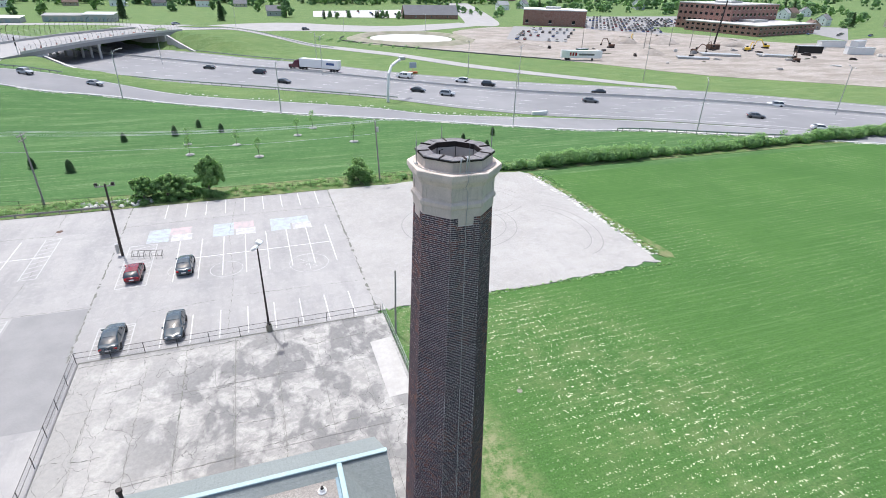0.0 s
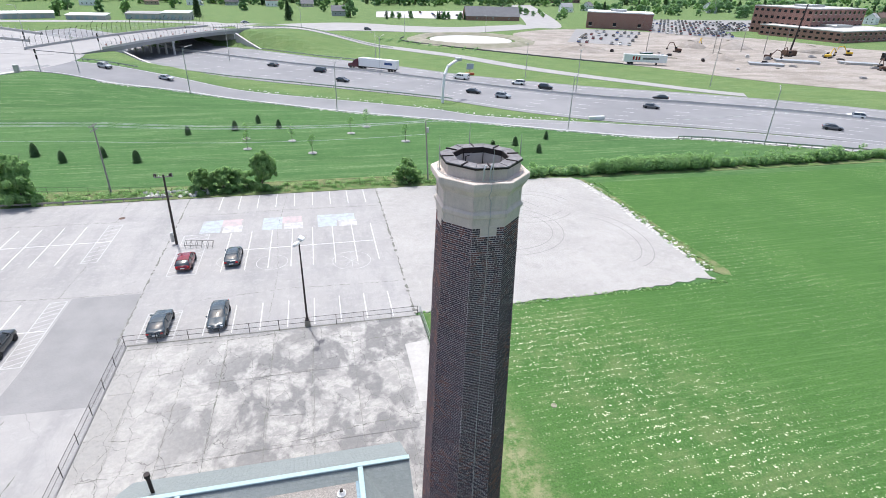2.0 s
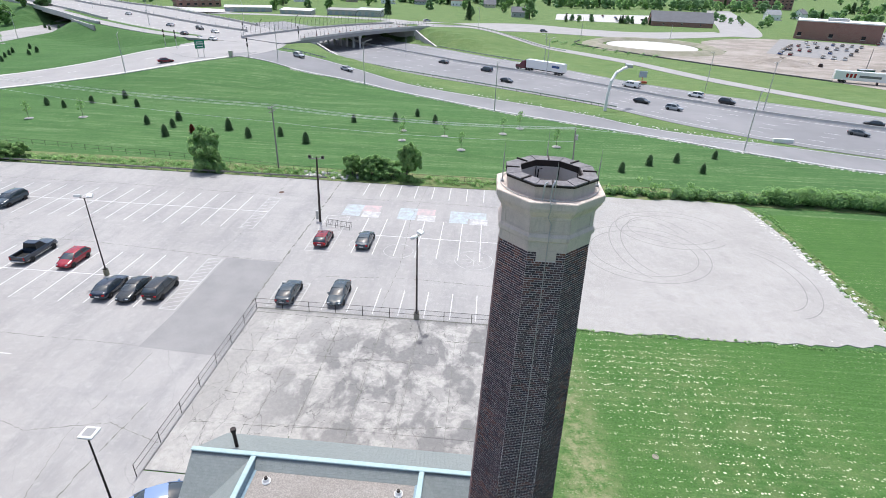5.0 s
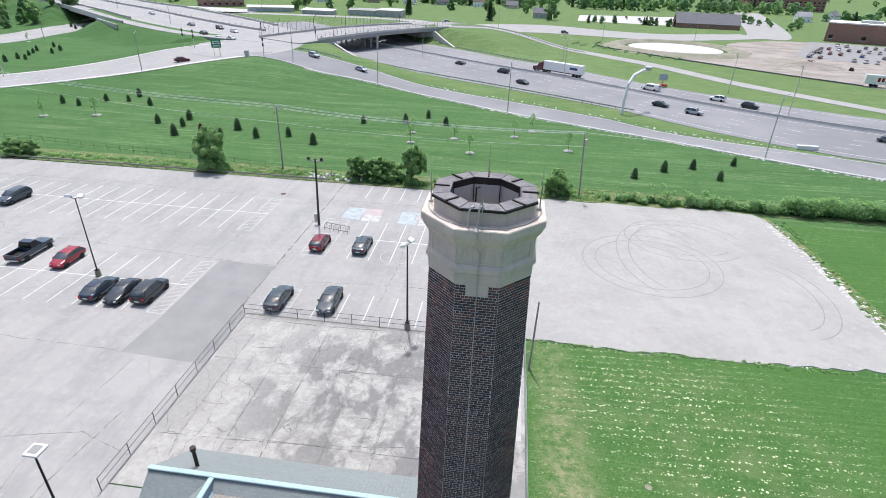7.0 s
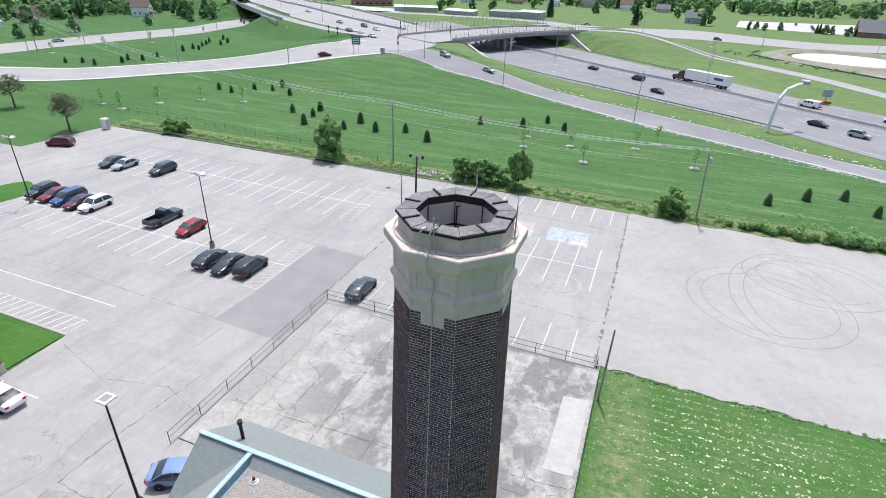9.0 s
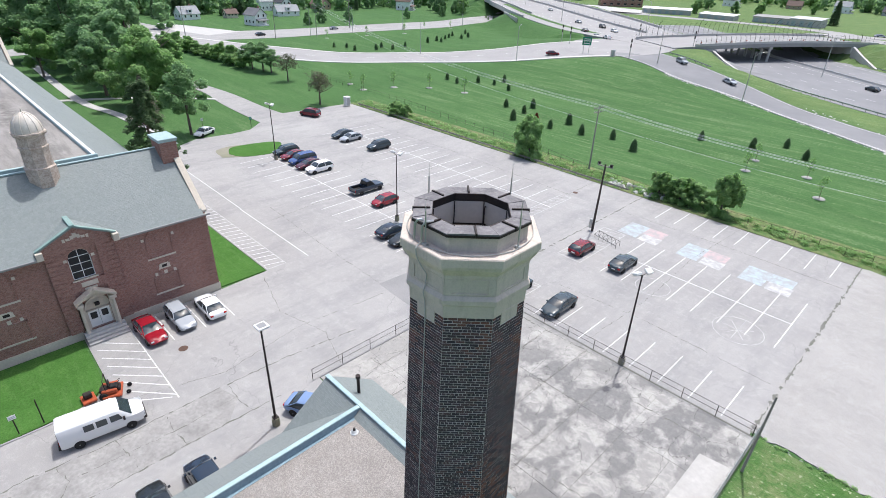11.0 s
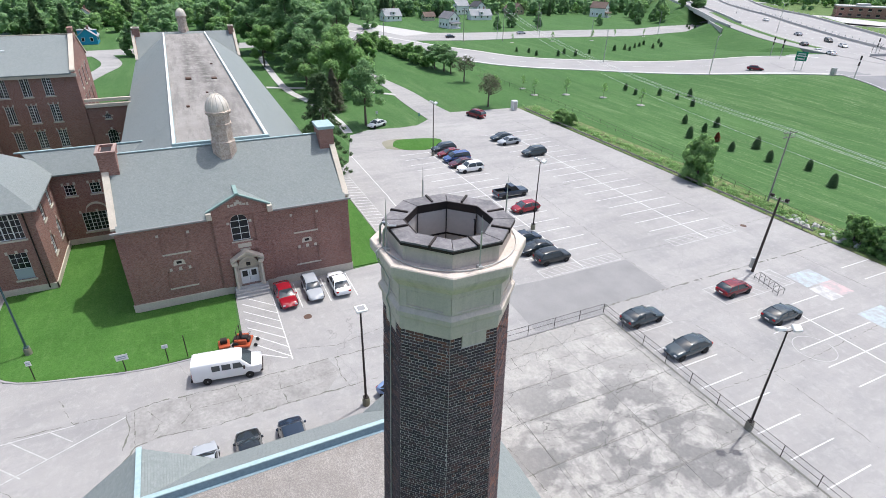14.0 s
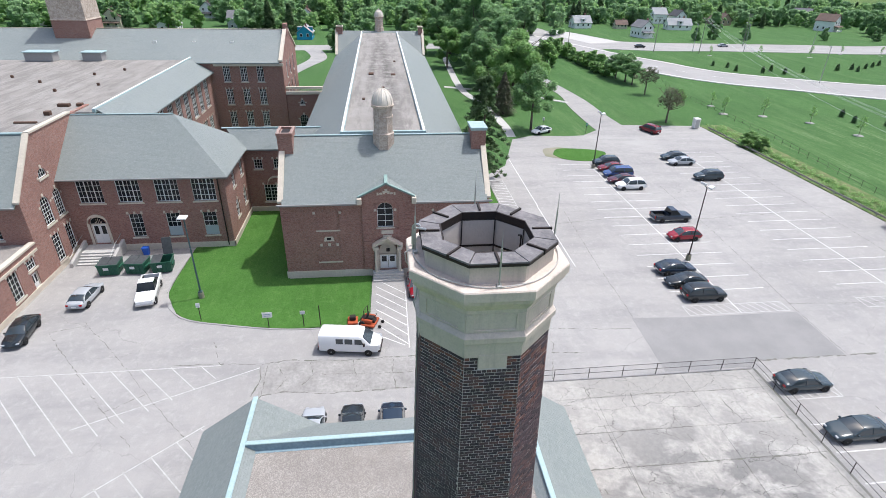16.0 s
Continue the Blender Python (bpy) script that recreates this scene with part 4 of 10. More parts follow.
def court(cx, cy, r):
    bm = bmesh.new()
    for i in range(36):
        a, b = math.tau * i / 36, math.tau * (i + 1) / 36
        stripe(bm, cx + r * math.cos(a), cy + r * math.sin(a), cx + r * math.cos(b), cy + r * math.sin(b), 0.07, 0.016)
    return bm


for cx, cy, r in ((-2.4, 44.4, 2.4), (-12.2, 45.6, 1.9), (-17.2, 46.8, 1.7)):
    setting("playground_circle", court(cx, cy, r), M["chalk_pale"], "thin white chalk circle drawn on asphalt", "road marking")
bm = bmesh.new()
for ax, ay, bx, by in ((-3.6, 43.2, -1.2, 45.4), (-3.4, 45.6, -1.4, 43.0), (-2.4, 42.2, -2.4, 46.7), (-3.8, 44.6, -1.2, 44.2), (-3.2, 43.0, -2.2, 44.9)):
    stripe(bm, ax, ay, bx, by, 0.06, 0.017)
setting("playground_drawing", bm, M["chalk_pale"], "scribbled white chalk drawing inside a circle", "road marking")
for x, y in ((-19.6, 58.2), (-11.3, 58.0), (-3.6, 57.8)):
    for dx, dy, w, h, key in ((-2.8, -2.5, 2.7, 4.2, "chalk_blue"), (-0.1, -0.6, 2.7, 2.3, "chalk_red" if x < -5 else "chalk_blue"), (0.2, -2.7, 2.6, 2.1, "chalk_pale")):
        setting("chalk_map", block(x + dx, y + dy, 0.0, x + dx + w, y + dy + h, 0.006), M[key], "faded pale chalk map painted on asphalt", "road marking")

# concrete yard slabs
slab_x = [-24.85, -22.6, -18.9, -15.6, -11.2, -7.4, -3.6, 0.2, 3.85]
slab_y = [-13, -3, 6.6, 14.9, 23.6, 30.55]
yard = tagged(new("yard"), "stained and cracked concrete slab yard", "yard", "", "structure")
for a, b in zip(slab_x, slab_x[1:]):
    for c, d in zip(slab_y, slab_y[1:]):
        if d <= 6.6 and a < 0 or b < -18.5 and d < 9:
            continue
        g = random.choice((0.006, 0.009, 0.016))
        lift = random.uniform(-0.006, 0.006)
        part("slab", prism(bmesh.new(), [(a + g, max(c, 9.6 if a < -18.5 else c) + g), (b - g, max(c, 9.6 if a < -18.5 else c) + g), (b - g, d - g), (a + g, d - g)], -0.15, lift), M["yard"], yard)

# ---- the stack ----
OCT = math.pi / 8


def octagon(r, z):
    return [(r * math.cos(OCT + k * math.pi / 4), r * math.sin(OCT + k * math.pi / 4), z) for k in range(8)]


def octo(profile, close=True):
    return rings(bmesh.new(), [octagon(r, z) for r, z in profile], close)


def shaft_r(z):
    return 1.455 + (25.4 - z) * 0.0268


stack = thing("chimney_stack", (0, 0, 0), "tall dark brick octagonal chimney with a pale concrete crown", "chimney")
part("shaft_core", octo([(shaft_r(0) - 0.004, 0), (shaft_r(12.6) - 0.004, 12.6), (shaft_r(25.4) - 0.004, 25.4)]), M["mortar"], stack, "pale mortar joints")

# the crown: moulded ring with a lip, sunk panels on each side, and a tab down each second face
part("crown", octo([(1.475, 25.3), (1.485, 25.62), (1.55, 25.68), (1.555, 25.8), (1.50, 25.86), (1.462, 25.9), (1.462, 26.3), (1.49, 26.34), (1.50, 26.42), (1.56, 26.5), (1.64, 26.62), (1.655, 26.7), (1.70, 26.72), (1.70, 26.9), (1.68, 26.925),
                    (1.36, 26.93), (1.36, 27.31), (0.98, 27.31), (0.98, 25.4)]), M["cast"], stack, "weathered pale concrete crown with a projecting lip")
for k in range(8):
    a = math.pi / 4 * k
    ux, uy = math.cos(a), math.sin(a)
    ap = 1.462 * math.cos(OCT)
    turn = Matrix.Rotation(a, 4, "Z")
    bm = bmesh.new()
    for y0, y1, z0, z1 in ((-0.56, -0.40, 25.9, 26.32), (0.40, 0.56, 25.9, 26.32), (-0.40, 0.40, 25.9, 25.95), (-0.40, 0.40, 26.27, 26.32)):
        box(bm, ap - 0.02, y0, z0, ap + 0.022, y1, z1, 0.006)
    bmesh.ops.transform(bm, matrix=turn, verts=bm.verts)
    part("panel_frame", bm, M["cast"], stack, inside=True)
    if k % 2 == 0:
        bm = block(1.475 * math.cos(OCT) - 0.06, -0.29, 25.02, 1.475 * math.cos(OCT) + 0.012, 0.29, 25.35, 0.008)
        bmesh.ops.transform(bm, matrix=turn, verts=bm.verts)
        part("tab", bm, M["cast"], stack, inside=True)

# tarred slabs on top with iron straps, and the liner seen down the flue
for k in range(8):
    a0, a1 = OCT + k * math.pi / 4 + 0.006, OCT + (k + 1) * math.pi / 4 - 0.006
    outline = [(r * math.cos(a), r * math.sin(a)) for r, a in ((1.412, a0), (1.412, a1), (0.955, a1), (0.955, a0))]
    part("cap_slab", prism(bmesh.new(), outline, 27.312, 27.375 + 0.008 * math.sin(k * 2.3)), M["tar"], stack, "dark tarred slab")
    a = k * math.pi / 4
    bm = block(0.93, -0.022, 27.372, 1.33, 0.022, 27.412)
    box(bm, 1.30, -0.022, 27.3, 1.335, 0.022, 27.41)
    bmesh.ops.transform(bm, matrix=Matrix.Rotation(a + 0.06 * math.sin(k * 3), 4, "Z"), verts=bm.verts)
    part("strap", bm, M["iron"], stack, "black iron strap", inside=True)
part("drip_edge", octo([(1.425, 27.29), (1.425, 27.345), (1.36, 27.345), (1.36, 27.29), (1.425, 27.29)], False), M["iron"], stack)
part("inner_rim", octo([(0.985, 27.15), (0.945, 27.2), (0.945, 27.372), (0.985, 27.372), (0.985, 27.15)], False), M["iron"], stack, "rusty black rim of the flue")
part("liner", octo([(1.02, 25.0), (0.99, 25.0), (0.965, 27.2), (1.02, 27.2), (1.02, 25.0)], False), M["liner"], stack, "brownish grey flue liner")
# unseen pale floor, added to throw light back up the liner
part("flue_floor", octo([(1.0, 25.0), (1.0, 25.1)]), M["liner"], stack)
for k in range(8):
    a = OCT + k * math.pi / 4
    part("angle_iron", rod(bmesh.new(), (0.945 * math.cos(a), 0.945 * math.sin(a), 25.1), (0.935 * math.cos(a), 0.935 * math.sin(a), 27.18), 0.013, n=5), M["iron"], stack)
for z in (26.55, 25.6):
    part("hoop", octo([(0.962, z), (0.944, z), (0.944, z + 0.04), (0.962, z + 0.04), (0.962, z)], False), M["iron"], stack)
part("mast", tube(bmesh.new(), [(-0.3, 0.8, 25.2), (-0.28, 0.8, 27.1), (-0.18, 0.72, 27.15)], 0.02), M["iron"], stack, "black iron bar inside the flue")

# lightning rods with their cables
for k, (a, h) in enumerate(((0.0, 0.72), (1.5708, 0.8), (3.1416, 0.76), (4.7124, 0.72))):
    x, y = 1.41 * math.cos(a), 1.41 * math.sin(a)
    spike = part("lightning_rod", rod(rod(bmesh.new(), (x, y, 26.93), (x, y, 27.3 + h * 0.6), 0.017, n=6), (x, y, 27.3 + h * 0.6), (x, y, 27.35 + h), 0.009, 0.003, 6), M["galv"], stack, "thin grey lightning rod")
    part("clamp", block(x - 0.06, y - 0.05, 26.92, x + 0.06, y + 0.05, 26.99, 0.01), M["galv"], spike)
ring = [(1.46 * math.cos(a), 1.46 * math.sin(a), 26.955 + 0.012 * math.sin(a * 9)) for a in [math.tau * i / 40 for i in range(41)]]
part("ring_cable", tube(bmesh.new(), ring, 0.014, 5), M["cable"], stack, "grey lightning cable round the ledge")
down = [(-0.12, -1.40, 26.97), (-0.1, -1.52, 26.95), (-0.08, -1.62, 26.9), (-0.07, -1.6, 26.7), (-0.1, -1.47, 26.45), (0.03, -1.38, 26.2), (0.0, -1.40, 25.9), (0.0, -1.46, 25.75), (0.0, -1.40, 25.5)]
down += [(0.0, -shaft_r(z) * math.cos(OCT) - 0.03, z) for z in (25.0, 20, 15, 10, 5, 0.2)]
part("down_cable", tube(bmesh.new(), down, 0.014, 5), M["cable"], stack, "grey lightning cable down the shaft")
part("conduit", tube(bmesh.new(), [(-0.32, -1.45, 26.96), (-0.30, -1.44, 27.36), (-0.26, -1.40, 27.44), (-0.22, -1.33, 27.44), (-0.21, -1.30, 27.40)], 0.026, 6), M["galv"], stack, "grey bent conduit over the edge")
part("conduit", tube(bmesh.new(), [(-0.10, -1.45, 26.96), (-0.08, -1.43, 27.36), (-0.04, -1.38, 27.46), (0.02, -1.2, 27.45)], 0.024, 6), M["galv"], stack, "grey bent conduit over the edge")

# bricks of the shaft: those of the top two faces towards the lawn singly, the rest joined
COURSE, BRICK, GAP, HEAD = 0.0787, 0.21, 0.021, 0.013


def brick_corners(k, u0, u1, z0, z1, proud):
    """A brick on face k, from u0 to u1 along it."""
    a = k * math.pi / 4
    nx, ny, tx, ty = math.cos(a), math.sin(a), -math.sin(a), math.cos(a)
    out = []
    for d in (-0.05, proud):
        for u, z in ((u0, z0), (u1, z0), (u1, z1), (u0, z1)):
            ap = shaft_r(z) * math.cos(OCT) + d
            out.append((nx * ap + tx * u, ny * ap + ty * u, z))
    return out


BRICK_FACES = ((4, 5, 6, 7), (0, 1, 5, 4), (1, 2, 6, 5), (2, 3, 7, 6), (3, 0, 4, 7))
course_list = []
z = 25.36
row = 0
while z > 0.1:
    course_list.append((row, z - COURSE + GAP, z))
    z -= COURSE
    row += 1
rng = random.Random(4)
verts, faces, singles = [], [], 0
for row, z0, z1 in course_list:
    for k in range(8):
        half = shaft_r((z0 + z1) / 2) * math.sin(OCT)
        size = 0.102 if row % 6 == 5 else BRICK
        u = -half - (size / 2 if row % 2 else 0)
        while u < half - 0.01:
            u0, u1 = max(u, -half) + HEAD / 2, min(u + size, half) - HEAD / 2
            u += size
            if k % 2 == 0 and z1 > 25.03 and u0 < 0.29 and u1 > -0.29:
                # cut against the tab of the crown
                u0, u1 = (u0, min(u1, -0.296)) if u0 < -0.296 else (max(u0, 0.296), u1)
            if u1 - u0 < 0.02:
                continue
            corners = brick_corners(k, u0, u1, z0, z1, rng.uniform(0.002, 0.011))
            if z1 > 23.9 and k in (0, 7) and singles < 300:
                data = bpy.data.meshes.new("brick")
                data.from_pydata(corners, [], BRICK_FACES)
                data.materials.append(M["stack_brick_one"])
                one = new("brick", data)
                one.parent = stack
                singles += 1
                continue
            n = len(verts)
            verts += corners
            faces += [tuple(n + i for i in f) for f in BRICK_FACES]
data = bpy.data.meshes.new("brickwork")
data.from_pydata(verts, [], faces)
data.materials.append(M["stack_brick"])
courses = tagged(new("brickwork", data), "dark purple-brown bricks in pale mortar", "", "", "stuff")
courses.parent = stack

# ---- boiler house at the foot of the stack ----
boiler = thing("boiler_house", (-9.5, -2.2, 0), "low brick boiler house with slate roof and blue-green ridge trim", "building")
NY, SY, WX, EX, RZ, EZ, RUN = 6.6, -11.0, -14.6, -4.4, 6.2, 3.45, 3.9
part("wall", block(WX - RUN + 0.5, SY - RUN + 0.5, 0, EX + 2.2, NY + RUN - 0.5, EZ - 0.05), M["brick"], boiler, "red brick wall")
for sign, ry in ((1, NY), (-1, SY)):
    bm = bmesh.new()
    x0, x1, ye, yi = WX - RUN, EX + RUN - 0.9, ry + sign * RUN, ry - sign * RUN
    solid(bm, [(x0, ye, EZ), (x1, ye, EZ), (x1, ry, RZ), (x0, ry, RZ), (x0, yi, EZ), (x1, yi, EZ), (x0, ye, EZ - 0.15), (x1, ye, EZ - 0.15), (x0, yi, EZ - 0.15), (x1, yi, EZ - 0.15)],
          [(0, 1, 2, 3), (3, 2, 5, 4), (0, 6, 7, 1), (4, 5, 9, 8), (0, 3, 4, 8, 6), (1, 7, 9, 5, 2)])
    part("roof_slope", bm, M["slate"], boiler, "grey slate roof slope")
    part("ridge_trim", block(x0 - 0.05, ry - 0.16, RZ - 0.02, x1 + 0.02, ry + 0.16, RZ + 0.09, 0.03), M["teal"], boiler, "blue-green metal ridge trim")
    part("gable_wall", solid(bmesh.new(), [(x0 + 0.3, ye - sign * 0.4, EZ - 0.05), (x0 + 0.3, ry, RZ - 0.35), (x0 + 0.3, yi + sign * 0.4, EZ - 0.05), (x0 + 0.6, ye - sign * 0.4, EZ - 0.05), (x0 + 0.6, ry, RZ - 0.35), (x0 + 0.6, yi + sign * 0.4, EZ - 0.05)],
         [(0, 1, 2), (5, 4, 3), (0, 3, 4, 1), (1, 4, 5, 2), (0, 2, 5, 3)]), M["brick"], boiler)
for sign, rx in ((-1, WX), (1, EX)):
    xe = rx + sign * (RUN - (0.9 if sign > 0 else 0))
    bm = solid(bmesh.new(), [(rx, SY, RZ - 0.004), (rx, NY, RZ - 0.004), (xe, NY, EZ), (xe, SY, EZ), (rx, SY, EZ - 0.15), (rx, NY, EZ - 0.15), (xe, NY, EZ - 0.15), (xe, SY, EZ - 0.15)],
               [(0, 1, 2, 3), (3, 2, 6, 7), (4, 7, 6, 5), (0, 3, 7, 4), (1, 5, 6, 2), (0, 4, 5, 1)])
    part("roof_slope", bm, M["slate"], boiler, "grey slate roof slope")
    part("ridge_trim", block(rx - 0.16, SY + 0.16, RZ - 0.02, rx + 0.16, NY - 0.16, RZ + 0.085, 0.03), M["teal"], boiler, "blue-green metal ridge trim")
part("parapet_flashing", rings(bmesh.new(), [[(x, y, z) for x, y in ((WX + d, SY + d), (EX - d, SY + d), (EX - d, NY - d), (WX + d, NY - d))] for d, z in ((0.12, RZ - 0.03), (0.16, 5.72), (0.34, 5.70), (0.34, 5.5), (0.12, 5.5), (0.12, RZ - 0.03))], False), material("blue_grey_flashing", (0.2, 0.3, 0.35), 0.6, build=speckled((0.2, 0.29, 0.34), (0.26, 0.36, 0.41), 5, 0.7, 0.004)), boiler, "blue-grey metal upstand inside the ridge")
part("flat_roof", block(WX + 0.2, SY + 0.2, 5.3, EX - 0.2, NY - 0.2, 5.68), M["roof_gravel"], boiler, "brown-grey gravel flat roof")
for x, y in ((-13.4, 5.2), (-5.6, 5.2), (-5.9, -2.6)):
    bm = lathe(bmesh.new(), [(0.26, 5.68), (0.27, 5.74), (0.2, 5.8), (0.15, 5.95), (0.13, 5.95), (0.1, 5.78)], 14, 0, (x, y))
    vent = part("roof_vent", bm, M["white"], boiler, "round white roof vent")
    part("vent_pipe", rod(bmesh.new(), (x, y, 5.8), (x, y, 6.05), 0.09, n=12), M["iron"], vent)
pipe = part("flue_pipe", rod(bmesh.new(), (-16.3, 7.7, 5.2), (-16.35, 7.72, 6.75), 0.11, n=12), M["iron"], boiler, "black metal flue pipe through the slates")
part("flue_cap", rod(bmesh.new(), (-16.35, 7.72, 6.72), (-16.35, 7.72, 6.95), 0.17, n=12), M["iron"], pipe)
part("stack_footing", block(-2.6, -1.6, 0, -1.2, 1.6, 7.4, 0.03), M["brick"], boiler, "red brick flue between house and stack")

# ---- the school ----


class Face:
    """A wall face in a plane x = at or y = at; u runs along it, d out of it."""

    def __init__(self, axis, at, out):
        self.axis, self.at, self.out = axis, at, out

    def __call__(self, u, d, z):
        return (self.at + self.out * d, u, z) if self.axis == "x" else (u, self.at + self.out * d, z)

    def slab(self, bm, u0, u1, z0, z1, d0, d1, z0b=None, z1b=None):
        z0b, z1b = z0 if z0b is None else z0b, z1 if z1b is None else z1b
        p = [self(u, d, z) for d in (d0, d1) for u, z in ((u0, z0), (u1, z0b), (u1, z1b), (u0, z1))]
        return solid(bm, p, [(0, 1, 2, 3), (7, 6, 5, 4), (0, 4, 5, 1), (1, 5, 6, 2), (2, 6, 7, 3), (3, 7, 4, 0)])


def arch_z(o, u):
    half = (o["u1"] - o["u0"]) / 2
    x = (u - (o["u0"] + o["u1"]) / 2) / half
    return o["z1"] - half * o.get("rise", 1.0) + half * o.get("rise", 1.0) * math.sqrt(max(0.0, 1 - x * x))


def facade(parent, face, u0, u1, z0, top, openings=(), thick=0.45, mat="brick", name="wall", label=""):
    """A wall with openings cut through it; top is a height or a list of (u, z)."""
    line = [(u0, top), (u1, top)] if not isinstance(top, list) else top

    def top_at(u):
        for (a, za), (b, zb) in zip(line, line[1:]):
            if a <= u <= b:
                return za + (zb - za) * (u - a) / (b - a or 1)
        return line[-1][1]
    cuts = sorted({u0, u1, *[u for u, _ in line if u0 < u < u1], *[o[k] for o in openings for k in ("u0", "u1")]})
    bm = bmesh.new()
    for a, b in zip(cuts, cuts[1:]):
        mid, low = (a + b) / 2, z0
        for o in sorted((o for o in openings if o["u0"] < mid < o["u1"]), key=lambda o: o["z0"]):
            face.slab(bm, a, b, low, o["z0"], -thick, 0)
            low = o["z1"]
        face.slab(bm, a, b, low, top_at(a), -thick, 0, low, top_at(b))
    for o in openings:
        if o.get("arch"):
            n = 12
            for i in range(n):
                ua, ub = (o["u0"] + (o["u1"] - o["u0"]) * k / n for k in (i, i + 1))
                face.slab(bm, ua, ub, arch_z(o, ua), o["z1"], -thick, 0, arch_z(o, ub), o["z1"])
    part(name, bm, M[mat], parent, label)
    for o in openings:
        (door if o.get("door") else window)(parent, face, o)


def arch_bars(bm, face, o, w, d0, d1):
    n = 12
    for i in range(n):
        ua, ub = (o["u0"] + (o["u1"] - o["u0"]) * k / n for k in (i, i + 1))
        face.slab(bm, ua, ub, arch_z(o, ua) - w, arch_z(o, ua), d0, d1, arch_z(o, ub) - w, arch_z(o, ub))


def window(parent, face, o):
    u0, u1, z0, z1 = o["u0"], o["u1"], o["z0"], o["z1"]
    cols, rows, w, b = o.get("cols", 3), o.get("rows", 4), 0.065, o.get("bar", 0.032)
    spring = arch_z(o, u0) if o.get("arch") else z1
    bm = bmesh.new()
    for a, c in ((u0, u0 + w), (u1 - w, u1)):
        face.slab(bm, a, c, z0, spring, -0.22, -0.1)
    face.slab(bm, u0, u1, z0, z0 + w, -0.22, -0.1)
    if o.get("arch"):
        arch_bars(bm, face, o, w, -0.22, -0.1)
    else:
        face.slab(bm, u0, u1, z1 - w, z1, -0.22, -0.1)
    for k in range(1, cols):
        u = u0 + (u1 - u0) * k / cols
        heavy = 2.6 if o.get("mull") and k % o["mull"] == 0 else 1.0
        face.slab(bm, u - b / 2 * heavy, u + b / 2 * heavy, z0, (arch_z(o, u) if o.get("arch") else z1), -0.21, -0.13)
    for k in range(1, rows):
        z = z0 + (z1 - z0) * k / rows
        if o.get("arch") and z > spring + 0.05:
            half = (u1 - u0) / 2
            reach = half * math.sqrt(max(0.0, 1 - ((z - spring) / half) ** 2))
            face.slab(bm, (u0 + u1) / 2 - reach, (u0 + u1) / 2 + reach, z - b / 2, z + b / 2, -0.21, -0.13)
        else:
            face.slab(bm, u0, u1, z - b / 2, z + b / 2, -0.21, -0.13)
    frame_ob = part("window", bm, M["white"], parent, "white-framed window with small dark panes")
    pane = bmesh.new()
    if o.get("arch"):
        n = 12
        for i in range(n):
            ua, ub = (u0 + (u1 - u0) * k / n for k in (i, i + 1))
            face.slab(pane, ua, ub, z0, arch_z(o, ua) - 0.03, -0.19, -0.17, z0, arch_z(o, ub) - 0.03)
    else:
        face.slab(pane, u0 + 0.02, u1 - 0.02, z0 + 0.02, z1 - 0.02, -0.19, -0.17)
    part("pane", pane, M["glass"], frame_ob)
    if o.get("panel"):
        part("infill_panel", face.slab(bmesh.new(), u0 + 0.02, u1 - 0.02, z0 + 0.02, z0 + o["panel"], -0.2, -0.09), M["shade_panel"], frame_ob, "grey panel in the lower part")
    part("sill", face.slab(bmesh.new(), u0 - 0.14, u1 + 0.14, z0 - 0.2, z0, -0.2, 0.1), M["stone"], frame_ob, "pale stone sill")
    mid = (u0 + u1) / 2
    if o.get("arch"):
        for u, w2 in ((mid, 0.14),):
            part("keystone", face.slab(bmesh.new(), u - w2, u + w2, z1 - 0.02, z1 + 0.36, -0.05, 0.06), M["stone"], frame_ob, "pale stone key block")
        for u in (u0 - 0.2, u1 + 0.2):
            part("keystone", face.slab(bmesh.new(), u - 0.14, u + 0.14, spring - 0.12, spring + 0.14, -0.05, 0.04), M["stone"], frame_ob, "pale stone block")
    else:
        for u in (u0 - 0.05, mid, u1 + 0.05):
            part("keystone", face.slab(bmesh.new(), u - 0.12, u + 0.12, z1 - 0.03, z1 + 0.3, -0.05, 0.05), M["stone"], frame_ob, "pale stone block")


